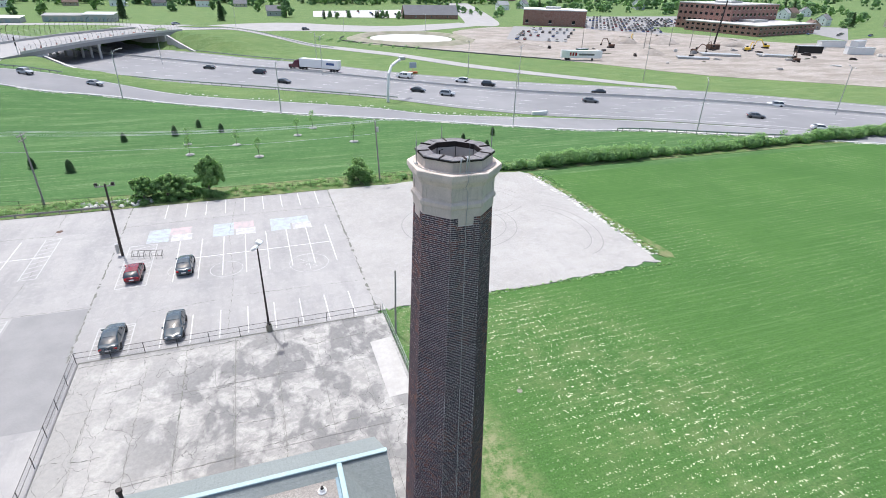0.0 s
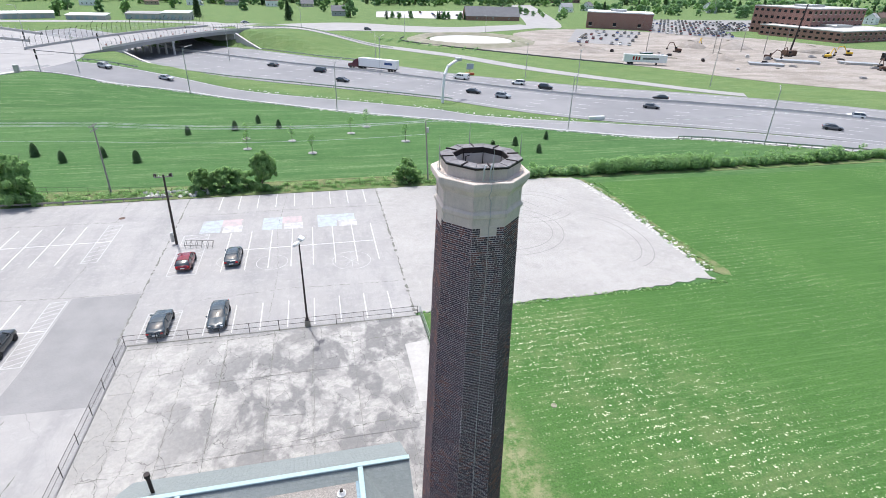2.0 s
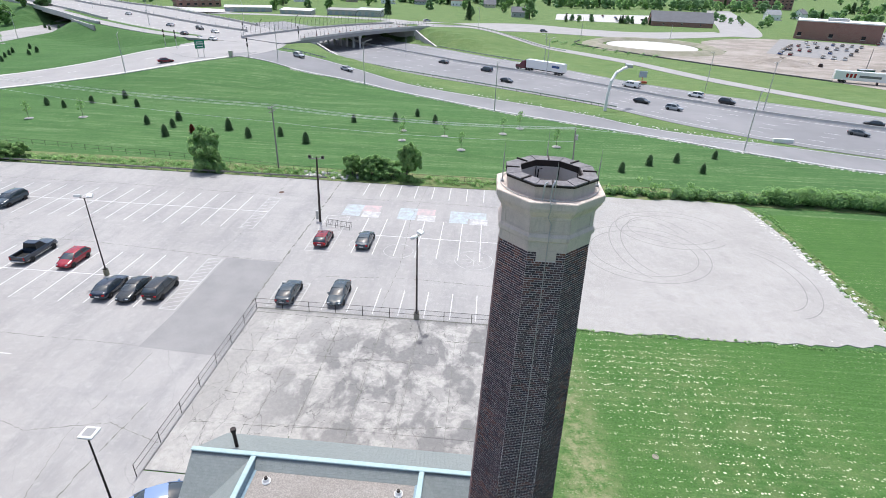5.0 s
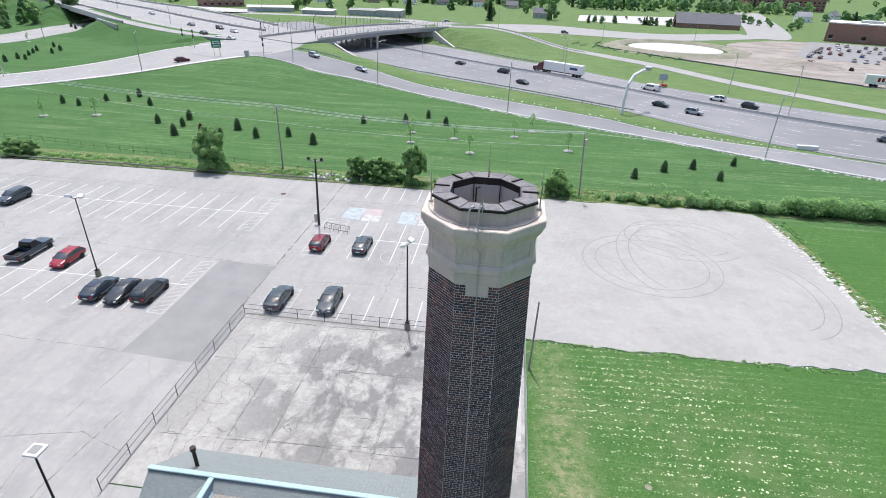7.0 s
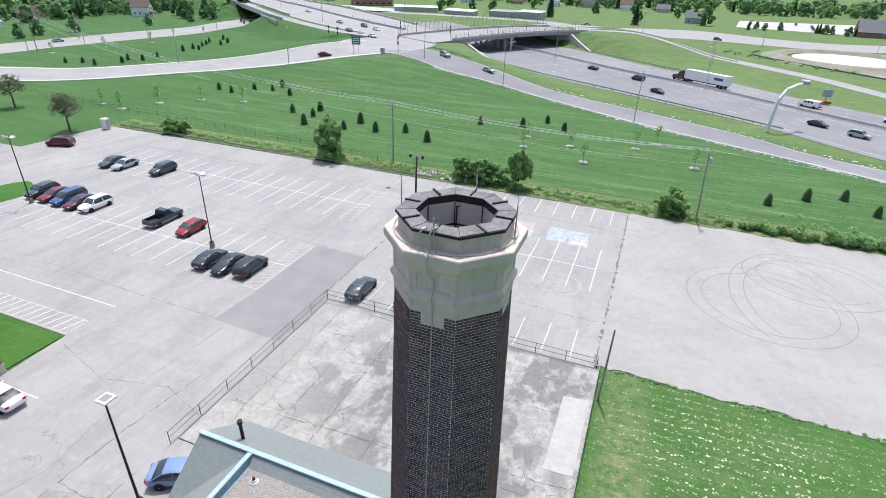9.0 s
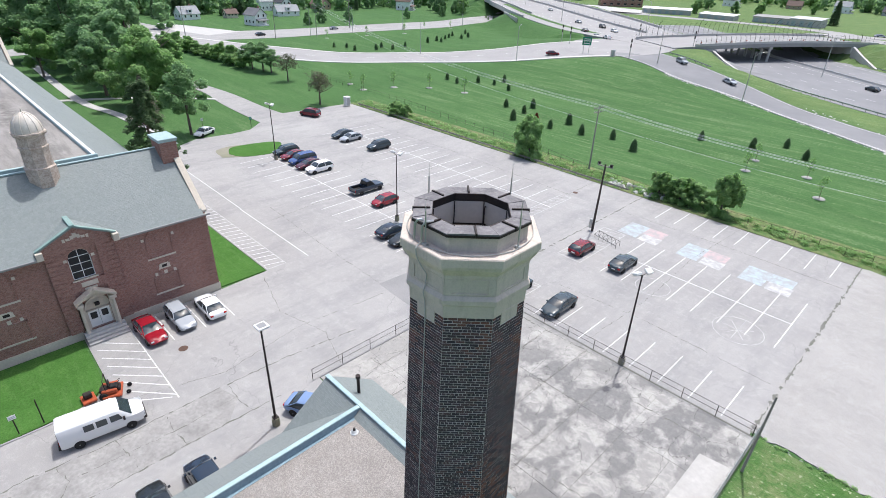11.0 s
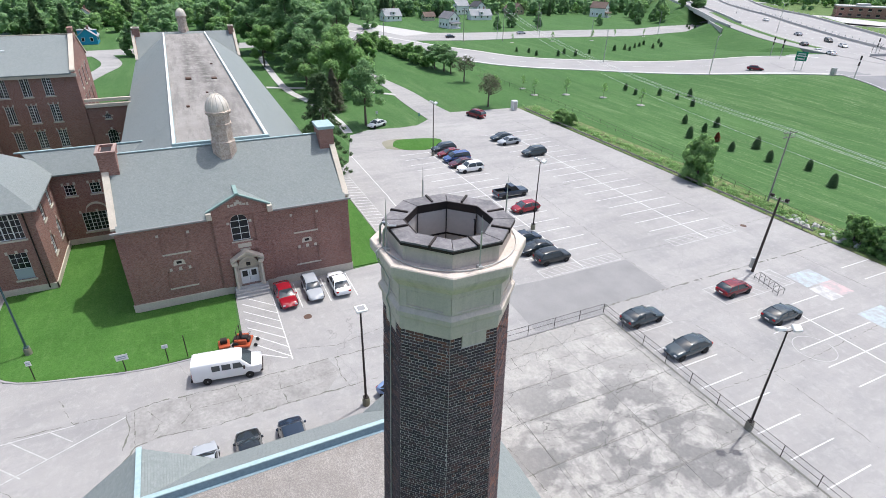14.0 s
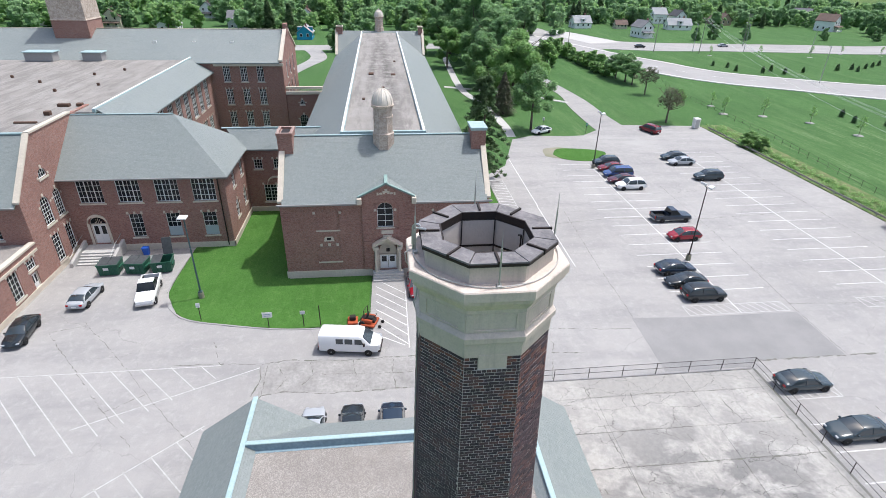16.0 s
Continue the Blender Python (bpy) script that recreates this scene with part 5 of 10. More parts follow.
def door(parent, face, o):
    u0, u1, z0, z1 = o["u0"], o["u1"], o["z0"], o["z1"]
    mid, head = (u0 + u1) / 2, o.get("head", z1)
    bm = bmesh.new()
    for a, c in ((u0, u0 + 0.1), (u1 - 0.1, u1)):
        face.slab(bm, a, c, z0, head, -0.3, -0.1)
    face.slab(bm, u0, u1, head - 0.1, head, -0.3, -0.1)
    if o.get("arch"):
        arch_bars(bm, face, o, 0.12, -0.3, -0.1)
        for a in (0.55, 1.05, 1.57, 2.09, 2.6):
            r = (u1 - u0) / 2 - 0.08
            face.slab(bm, mid + r * math.cos(a) * 0.5 - 0.02, mid + r * math.cos(a) * 0.5 + 0.02, head, head + r * math.sin(a) * 0.75, -0.27, -0.2)
    ob = part("door", bm, M["stone"], parent, "pale grey double door")
    for a, c in ((u0 + 0.1, mid - 0.015), (mid + 0.015, u1 - 0.1)):
        leaf = part("leaf", face.slab(bmesh.new(), a, c, z0, head - 0.1, -0.28, -0.2), M["white"], ob, "pale painted door leaf")
        part("light", face.slab(bmesh.new(), a + (c - a) * 0.2, c - (c - a) * 0.2, z0 + (head - z0) * 0.46, head - 0.32, -0.22, -0.19), M["glass"], leaf)
    if o.get("arch"):
        n, g = 12, bmesh.new()
        for i in range(n):
            ua, ub = (u0 + (u1 - u0) * k / n for k in (i, i + 1))
            face.slab(g, ua, ub, head, max(head + 0.01, arch_z(o, ua) - 0.02), -0.25, -0.23, head, max(head + 0.01, arch_z(o, ub) - 0.02))
        bmesh.ops.remove_doubles(g, verts=g.verts, dist=0.0005)
        part("fanlight", g, M[o.get("fan", "glass")], ob)


def quoins(parent, face, u, side, z0, z1, d=0.05):
    """Blocks of proud brick up a corner."""
    z, k = z0, 0
    while z + 0.4 < z1:
        w = 0.92 if k % 2 else 0.74
        part("quoin", face.slab(bmesh.new(), min(u, u + side * w), max(u, u + side * w), z, z + 0.36, -0.05, d), M["brick"], parent, "proud brick corner block")
        z += 0.45
        k += 1


def slope(parent, quad, thick=0.18, mat="slate", name="roof_slope", label="grey slate roof slope"):
    p = [Vector(q) for q in quad]
    low = [q - Vector((0, 0, thick)) for q in p]
    n = len(p)
    bm = solid(bmesh.new(), [*p, *low], [tuple(range(n)), tuple(range(2 * n - 1, n - 1, -1)), *[(i, n + i, n + (i + 1) % n, (i + 1) % n) for i in range(n)]])
    return part(name, bm, M[mat], parent, label)


def coping(parent, a, b, w=0.5, h=0.16, mat="stone"):
    """A stone course along the top of a sloping wall."""
    a, b = Vector(a), Vector(b)
    along = (b - a).normalized()
    side = along.cross(Vector((0, 0, 1))).normalized() * w / 2
    up = Vector((0, 0, h))
    p = [a - side, a + side, a + side + up, a - side + up, b - side, b + side, b + side + up, b - side + up]
    part("coping", solid(bmesh.new(), p, [(0, 1, 2, 3), (7, 6, 5, 4), (0, 4, 5, 1), (1, 5, 6, 2), (2, 6, 7, 3), (3, 7, 4, 0)]), M[mat], parent, "pale stone coping")


def trim(parent, x0, y0, z0, x1, y1, z1, mat="teal", name="roof_trim", label="blue-green metal roof trim"):
    part(name, block(x0, y0, z0, x1, y1, z1, 0.02), M[mat], parent, label)


def cupola(parent, x, y, z, r=1.15, h=4.7):
    top = z + h
    drum = part("cupola", lathe(bmesh.new(), [(r * 1.12, z - 1.2), (r * 1.12, z + 0.9), (r * 1.0, z + 1.0), (r * 0.98, z + 2.6), (r * 1.06, z + 2.65), (r * 1.06, z + 2.78), (r * 0.98, z + 2.82), (r * 0.98, top - 0.2), (r * 1.12, top - 0.15), (r * 1.2, top), (r * 1.2, top + 0.12), (r * 0.9, top + 0.14)], 8, OCT, (x, y)), M["cupola"], parent, "mottled stone lantern")
    part("dome", lathe(bmesh.new(), [(r * 1.02 * math.cos(a), top + 0.12 + r * 1.45 * math.sin(a)) for a in [i * math.pi / 20 for i in range(10)]] + [(0.08, top + 0.12 + r * 1.45), (0.03, top + 0.5 + r * 1.45)], 24, 0, (x, y)), M["dome"], drum, "pale ribbed metal dome", True)
    for k in range(12):
        a = k * math.tau / 12
        pts = [(x + 1.03 * r * math.cos(e) * math.cos(a), y + 1.03 * r * math.cos(e) * math.sin(a), top + 0.13 + 1.46 * r * math.sin(e)) for e in [i * 0.25 for i in range(7)]]
        part("dome_rib", tube(bmesh.new(), pts, 0.04, 5), M["dome"], drum)


def brick_stack(parent, x0, y0, z0, x1, y1, z1, cap="stone"):
    ob = part("chimney", block(x0, y0, z0, x1, y1, z1), M["brick"], parent, "red brick chimney")
    rim = bmesh.new()
    for a, b, c, d in ((x0 - 0.1, y0 - 0.1, x1 + 0.1, y0 + 0.2), (x0 - 0.1, y1 - 0.2, x1 + 0.1, y1 + 0.1), (x0 - 0.1, y0 + 0.2, x0 + 0.2, y1 - 0.2), (x1 - 0.2, y0 + 0.2, x1 + 0.1, y1 - 0.2)):
        box(rim, a, b, z1, c, d, z1 + 0.22)
    part("chimney_cap", rim, M[cap], ob)
    part("flashing", block(x0 - 0.04, y0 - 0.04, z0 + 0.1, x1 + 0.04, y1 + 0.04, z0 + 0.65), M["teal"], ob)


# auditorium block: cross gable in front, long body with a gravel flat behind
hall = thing("auditorium", (-44.1, -1.85, 0), "red brick school hall with slate roofs and lanterns", "building")
FX, FY0, FY1, RX, RZ2, EZ2 = -44.1, -13.1, 9.4, -50.0, 14.7, 9.2
front = Face("x", FX, 1)
facade(hall, front, FY0, FY1, 0, EZ2, [dict(u0=-2.9, u1=-1.15, z0=6.05, z1=8.98, arch=True, cols=2, rows=4, bar=0.05), dict(u0=-2.85, u1=-0.85, z0=0.75, z1=4.05, head=2.62, arch=True, fan="stone", door=True)], label="red brick front wall")
part("plinth", front.slab(front.slab(bmesh.new(), FY0 - 0.1, -3.6, -0.2, 0.85, -0.1, 0.08), -0.15, FY1 + 0.1, -0.2, 0.85, -0.1, 0.08), M["stone"], hall, "pale stone plinth")
bay = bmesh.new()
for a, b, c, d in ((-4.5, -3.25, 0.85, 9.6), (-0.55, 0.8, 0.85, 9.6), (-3.25, -0.55, 9.02, 9.6), (-3.25, -0.55, 4.9, 5.9)):
    front.slab(bay, a, b, c, d, -0.02, 0.16)
front.slab(bay, -4.5, -1.85, 9.6, 9.75, -0.4, 0.16, 9.6, 11.12)
front.slab(bay, -1.85, 0.8, 9.6, 11.12, -0.4, 0.16, 9.6, 9.75)
part("centre_bay", bay, M["brick"], hall, "projecting brick centre bay with a gable")
quoins(hall, front, FY0, 1, 0.9, 9.1)
quoins(hall, front, FY1, -1, 0.9, 9.1)
quoins(hall, front, -4.5, 1, 0.9, 9.4, 0.21)
quoins(hall, front, 0.8, -1, 0.9, 9.4, 0.21)
part("plaque", front.slab(bmesh.new(), -2.5, -1.2, 5.3, 5.75, 0.1, 0.22), M["stone"], hall, "pale stone plaque")
for u, z, w, h in ((-2.75, 9.92, 0.2, 0.3), (-2.42, 10.0, 0.3, 0.2), (-2.1, 10.05, 0.24, 0.34), (-1.85, 10.16, 0.3, 0.42), (-1.6, 10.05, 0.24, 0.34), (-1.28, 10.0, 0.3, 0.2), (-0.95, 9.92, 0.2, 0.3)):
    part("carved_relief", front.slab(bmesh.new(), u - w / 2, u + w / 2, z, z + h, 0.1, 0.2), M["stone"], hall, "pale carved stone relief")
part("plaque", front.slab(bmesh.new(), -2.35, -1.35, 4.95, 5.15, 0.1, 0.2), M["stone"], hall, "small pale stone plaque")
for s in (-1, 1):
    c = -1.85 + s * 6.4
    bm = bmesh.new()
    for a, b, z0, z1 in ((c - 1.35, c + 1.35, 1.85, 2.0), (c - 0.55, c + 0.55, 4.55, 4.68), (c - 0.42, c + 0.42, 4.98, 5.1), (c - 0.5, c - 0.24, 4.68, 4.98), (c + 0.24, c + 0.5, 4.68, 4.98), (c - 1.0, c - 0.75, 3.95, 4.25), (c + 0.75, c + 1.0, 3.95, 4.25), (c - 0.15, c + 0.15, 3.95, 4.3), (c - 1.3, c + 1.3, 5.75, 5.9), (c - 1.5, c - 1.25, 7.85, 8.1), (c + 1.25, c + 1.5, 7.85, 8.1), (c - 0.13, c + 0.13, 8.9, 9.15)):
        part("stone_dressing", front.slab(bmesh.new(), a, b, z0, z1, -0.02, 0.07), M["stone"], hall, "pale stone dressing of a blind bay")
    part("vent_grille", front.slab(bmesh.new(), c - 0.24, c + 0.24, 4.68, 4.98, 0, 0.03), M["iron"], hall)
    blind = bmesh.new()
    o = dict(u0=c - 1.2, u1=c + 1.2, z0=5.95, z1=8.9)
    arch_bars(blind, front, o, 0.12, -0.02, 0.07)
    for a, b, z0, z1 in ((c - 1.2, c - 1.1, 5.95, 7.7), (c + 1.1, c + 1.2, 5.95, 7.7), (c - 1.2, c - 1.1, 2.0, 3.9), (c + 1.1, c + 1.2, 2.0, 3.9), (c - 1.2, c + 1.2, 3.8, 3.9)):
        front.slab(blind, a, b, z0, z1, -0.02, 0.07)
    part("blind_frame", blind, M["brick"], hall, "brick frames of the blind windows")


# portal with columns and an open pediment
portal = part("portal", box(bmesh.new(), -44.06, -3.42, 0.72, -43.94, -2.86, 3.6), M["stone"], hall, "pale stone portal with columns and open pediment")
part("jamb", block(-44.06, -0.84, 0.72, -43.94, -0.34, 3.6), M["stone"], portal)
for y in (-3.22, -0.54):
    part("column", lathe(bmesh.new(), [(0.19, 0.55), (0.19, 0.8), (0.145, 0.86), (0.15, 2.0), (0.12, 3.35), (0.19, 3.42), (0.19, 3.56)], 12, 0, (-43.6, y)), M["stone"], portal, "pale stone column")
for y0, y1 in ((-3.5, -2.92), (-0.84, -0.26)):
    part("entablature", block(-44.05, y0, 3.56, -43.32, y1, 3.9, 0.03), M["stone"], portal)
for s in (-1, 1):
    p0, p1 = Vector((0, -1.88 + s * 1.68, 3.88)), Vector((0, -1.88, 4.85))
    part("raking_cornice", solid(bmesh.new(), [(x, q.y, q.z + dz) for q in (p0, p1) for x, dz in ((-44.05, 0), (-43.25, 0), (-43.2, 0.26), (-44.05, 0.26))], [(0, 1, 2, 3), (7, 6, 5, 4), (0, 4, 5, 1), (1, 5, 6, 2), (2, 6, 7, 3), (3, 7, 4, 0)]), M["stone"], portal)
part("tympanum", solid(bmesh.new(), [(x, y, z) for x in (-44.05, -43.9) for y, z in ((-3.35, 3.92), (-0.4, 3.92), (-1.88, 4.75))], [(0, 1, 2), (5, 4, 3), (0, 3, 4, 1), (1, 4, 5, 2), (2, 5, 3, 0)]), M["stone"], portal)
arch_stone = bmesh.new()
arch_bars(arch_stone, front, dict(u0=-2.9, u1=-0.8, z1=4.12), 0.16, 0.04, 0.24)
part("portal_arch", arch_stone, M["stone"], portal)
part("entrance_lamp", block(-43.95, -2.05, 3.15, -43.75, -1.65, 3.5, 0.03), M["iron"], portal, "small dark lamp over the door")
for k in range(4):
    part("step", block(-43.9, -3.6, -0.1, -42.4 - 0.34 * (3 - k), -0.15, 0.72 - 0.18 * k if k else 0.74), M["walk"], hall)

# roofs
slope(hall, [(-43.45, FY0 + 0.35, EZ2), (-43.45, -4.78, EZ2), (RX, -4.78, RZ2), (RX, FY0 + 0.35, RZ2)])
slope(hall, [(-43.45, 1.08, EZ2), (-43.45, FY1 - 0.35, EZ2), (RX, FY1 - 0.35, RZ2), (RX, 1.08, RZ2)])
slope(hall, [(-44.2, -4.78, EZ2 + 0.63), (-44.2, 1.08, EZ2 + 0.63), (RX, 1.08, RZ2), (RX, -4.78, RZ2)])
slope(hall, [(RX, FY0 + 0.35, RZ2), (RX, FY1 - 0.35, RZ2), (-56.5, FY1 - 0.35, EZ2), (-56.5, FY0 + 0.35, EZ2)])
trim(hall, RX - 0.12, FY0 + 0.4, RZ2 - 0.03, RX + 0.12, FY1 - 0.4, RZ2 + 0.08)
trim(hall, -43.6, FY0 - 0.2, EZ2 - 0.16, -43.42, -4.75, EZ2 + 0.03, "road", "gutter", "grey gutter")
trim(hall, -43.6, 1.05, EZ2 - 0.16, -43.42, FY1 + 0.2, EZ2 + 0.03, "road", "gutter", "grey gutter")
for y, y2 in ((FY0, FY0 + 0.4), (FY1 - 0.4, FY1)):
    f = Face("y", y2, 1)
    facade(hall, f, -56.3, -44.56, 0, [(-56.3, 9.4), (-50.0, 15.1), (-44.56, 10.02)], thick=0.4, label="red brick gable wall")
    coping(hall, (-43.85, (y + y2) / 2, 9.3), (-50.0, (y + y2) / 2, 15.05), 0.6, 0.22)
    coping(hall, (-50.0, (y + y2) / 2, 15.05), (-56.3, (y + y2) / 2, 9.4), 0.6, 0.22)
slope(hall, [(-43.75, -4.85, 9.82), (-43.75, -1.85, 11.3), (-46.4, -1.85, 11.3), (-44.4, -4.85, 9.82)])
slope(hall, [(-43.75, 1.15, 9.82), (-44.4, 1.15, 9.82), (-46.4, -1.85, 11.3), (-43.75, -1.85, 11.3)])
part("ridge_cap", block(-46.4, -2.05, 11.24, -43.66, -1.65, 11.42, 0.03), M["copper"], hall, "green copper ridge capping of the small gable")
for s in (-1, 1):
    a, b = Vector((-43.72, -1.85 + s * 3.1, 9.74)), Vector((-43.72, -1.85, 11.28))
    part("raking_trim", solid(bmesh.new(), [a + Vector((dx, 0, dz)) for dx, dz in ((-0.3, -0.03), (0.05, -0.03), (0.05, 0.09), (-0.3, 0.09))] + [b + Vector((dx, 0, dz)) for dx, dz in ((-0.3, -0.03), (0.05, -0.03), (0.05, 0.09), (-0.3, 0.09))], [(0, 1, 2, 3), (7, 6, 5, 4), (0, 4, 5, 1), (1, 5, 6, 2), (2, 6, 7, 3), (3, 7, 4, 0)]), M["copper"], hall, "green copper raking cornice")
for y in (-4.98, 0.84):
    part("kneeler", block(-44.3, y, 9.05, -43.36, y + 0.5, 9.74, 0.03), M["stone"], hall, "pale stone block under the small gable")
brick_stack(hall, -50.8, 7.85, 12.4, -48.4, 9.45, 15.5, "teal")
part("chimney_lid", block(-51.0, 7.7, 15.7, -48.2, 9.6, 15.85, 0.03), M["teal"], hall, "blue-green metal chimney lid")
brick_stack(hall, -50.9, -13.25, 12.4, -48.2, -11.7, 15.3, "brick")
# no hollow here: the dark of the flue is a black plate
part("chimney_opening", block(-50.55, -12.9, 15.3, -48.55, -12.05, 15.36), M["iron"], hall, "black plate for the shade in the open flue")
cupola(hall, -49.6, -1.9, 14.2, 1.12, 3.9)

# long body
BX0, BX1 = -143, -54.0
facade(hall, Face("y", 9.5, 1), BX0, -56.3, 0, 8.9, [dict(u0=-60 - 6.2 * k - 1.6, u1=-60 - 6.2 * k + 1.6, z0=2.2, z1=7.2, arch=True, cols=4, rows=8) for k in range(13)][::-1], label="red brick side wall")
facade(hall, Face("y", -13.2, -1), BX0, -56.3, 0, 8.9, label="red brick side wall")
slope(hall, [(-51.3, 10.1, 8.9), (BX0, 10.1, 8.9), (BX0, 2.75, 14.55), (-51.3, 2.75, 14.55)])
slope(hall, [(-51.3, -6.55, 14.55), (BX0, -6.55, 14.55), (BX0, -13.8, 8.9), (-51.3, -13.8, 8.9)])
part("flat_roof", block(BX0 - 4, -6.5, 14.0, -51.4, 2.7, 14.3), M["roof_pale"], hall, "pale gravel flat roof with tar streaks")
for y0, y1 in ((-6.75, -6.45), (2.65, 2.95)):
    trim(hall, BX0 - 4, y0, 14.2, -51.2, y1, 14.7, "white", "roof_kerb", "pale metal kerb of the flat roof")
trim(hall, -51.45, -6.8, 14.2, -51.1, 3.0, 14.78)
for y in (-6.42, 2.62):
    trim(hall, BX0 - 4, y - 0.02, 14.28, -51.5, y + 0.02, 14.6)
for x, y, w, h in ((-88, -3.6, 0.62, 0.25), (-87.4, 0.2, 0.55, 0.2), (-69, -4.5, 0.3, 0.2), (-77, -1.6, 0.26, 0.15), (-101, 0.8, 0.3, 0.2)):
    part("roof_hatch", block(x - w, y - w * 0.7, 14.28, x + w, y + w * 0.7, 14.3 + h, 0.04), M["rust"], hall, "rusty roof hatch")
# far cross gable
slope(hall, [(-141.5, -13.2, 9.2), (-141.5, 9.6, 9.2), (-147.5, 9.6, 14.8), (-147.5, -13.2, 14.8)])
slope(hall, [(-147.5, -13.2, 14.8), (-147.5, 9.6, 14.8), (-153.5, 9.6, 9.2), (-153.5, -13.2, 9.2)])
facade(hall, Face("x", -153.2, -1), -13.2, 9.6, 0, 9.2)
for y in (-13.3, 9.7):
    facade(hall, Face("y", y, 1 if y > 0 else -1), -153.2, -141.8, 0, [(-153.2, 9.4), (-147.5, 15.2), (-141.8, 9.4)], thick=0.4)
    coping(hall, (-141.5, y, 9.4), (-147.5, y, 15.1), 0.6, 0.2)
    coping(hall, (-147.5, y, 15.1), (-153.5, y, 9.4), 0.6, 0.2)
    brick_stack(hall, -148.5, min(y, y * 0.88), 13, -146.6, max(y, y * 0.88), 15.8)
cupola(hall, -148.4, -1.9, 14.6, 1.15, 3.6)

# classroom wing with the big windows
wing = thing("classroom_wing", (-52.5, -30, 0), "two-storey red brick classroom wing with a hipped slate roof", "building")
cf = Face("x", -52.5, 1)
upper = [dict(u0=a, u1=b, z0=6.25, z1=9.05, cols=6, rows=4, mull=2, bar=0.04) for a, b in ((-37.3, -34.6), (-33.0, -30.4), (-28.75, -26.1), (-24.6, -21.95))]
lower = [dict(u0=a, u1=b, z0=1.7, z1=4.75, cols=3, rows=5, panel=p) for a, b, p in ((-32.45, -30.95, 0), (-28.25, -26.65, 1.2), (-24.0, -22.4, 1.2))]
facade(wing, cf, -39.0, -20.8, 0, 9.45, upper + lower + [dict(u0=-37.05, u1=-35.25, z0=0.95, z1=4.5, arch=True, head=3.55, door=True)], label="red brick front wall")
facade(wing, Face("y", -20.8, 1), -63, -52.97, 0, 9.45, [dict(u0=a, u1=a + 1.4, z0=z, z1=z + 2.3, cols=3, rows=4, arch=z < 5) for a in (-57.2, -61.4) for z in (2.4, 6.4)], label="red brick end wall")
part("plinth", box(cf.slab(cf.slab(bmesh.new(), -34.2, -20.7, -0.2, 0.75, -0.1, 0.1), -38.9, -37.7, -0.2, 0.75, -0.1, 0.1), -63, -20.8, -0.2, -52.4, -20.7, 0.75), M["stone"], wing, "pale stone plinth")
arch = bmesh.new()
arch_bars(arch, cf, dict(u0=-37.35, u1=-34.95, z1=4.82), 0.3, 0.0, 0.12)
for a, b in ((-37.35, -37.07), (-35.23, -34.95)):
    cf.slab(arch, a, b, 0.9, 3.62, 0.0, 0.12)
part("door_surround", arch, M["stone"], wing, "pale stone arch round the door")
slope(wing, [(-51.95, -39.0, 9.35), (-51.95, -20.2, 9.35), (-59, -27.2, 15.0), (-59, -39.0, 15.0)])
slope(wing, [(-51.95, -20.2, 9.35), (-66.0, -20.2, 9.35), (-59, -27.2, 15.0)])
slope(wing, [(-66.0, -20.2, 9.35), (-66.0, -39.0, 9.35), (-59, -39.0, 15.0), (-59, -27.2, 15.0)])
trim(wing, -52.1, -39, 9.2, -51.9, -20.2, 9.38, "road", "gutter", "grey gutter")
trim(wing, -59.1, -38.9, 14.98, -58.9, -27.2, 15.08)
part("downpipe", rod(bmesh.new(), (-52.38, -21.5, 0.3), (-52.38, -21.5, 9.2), 0.07), M["iron"], wing, "dark downpipe")
for k in range(5):
    part("step", block(-52.4, -37.8, -0.1, -50.2 + 0.38 * k, -34.1, 0.9 - 0.18 * k), M["walk"], wing)
for y in (-38.15, -33.8):
    part("step_wall", solid(bmesh.new(), [(x, y2, z) for y2 in (y - 0.18, y + 0.18) for x, z in ((-52.4, 0), (-48.4, 0), (-48.4, 0.55), (-52.4, 1.5))], [(0, 1, 2, 3), (7, 6, 5, 4), (0, 4, 5, 1), (1, 5, 6, 2), (2, 6, 7, 3), (3, 7, 4, 0)]), M["walk"], wing)
    part("handrail", tube(bmesh.new(), [(-52.3, y, 2.3), (-50.3, y, 1.9), (-48.5, y, 1.0), (-48.5, y, 0.2)], 0.035), M["galv"], wing)

# link between wing and hall
link = thing("link_building", (-63, -17, 0), "two-storey red brick link under a slate roof", "building")
facade(link, Face("x", -63, 1), -20.8, -13.1, 0, 9.1, [dict(u0=-19.6, u1=-18.5, z0=6.35, z1=7.7, cols=3, rows=3), dict(u0=-17.0, u1=-15.9, z0=6.35, z1=7.7, cols=3, rows=3), dict(u0=-18.7, u1=-15.3, z0=1.5, z1=4.0, cols=8, rows=5, mull=2)], label="red brick wall")
fan = bmesh.new()
arch_bars(fan, Face("x", -63, 1), dict(u0=-18.2, u1=-15.8, z1=5.3), 0.25, 0.0, 0.12)
part("arch_stone", fan, M["stone"], link, "pale stone arch over the window")
part("plinth", block(-63, -20.8, -0.2, -62.9, -13.1, 0.75), M["stone"], link)
slope(link, [(-62.6, -21, 9.2), (-62.6, -12.6, 9.2), (-65, -10.2, 11.5), (-65, -23, 11.5)])
slope(link, [(-65, -23, 11.5), (-65, -10.2, 11.5), (-71, -13, 9.2), (-71, -21, 9.2)])
trim(link, -65.12, -23.6, 11.46, -64.88, -10.4, 11.6)

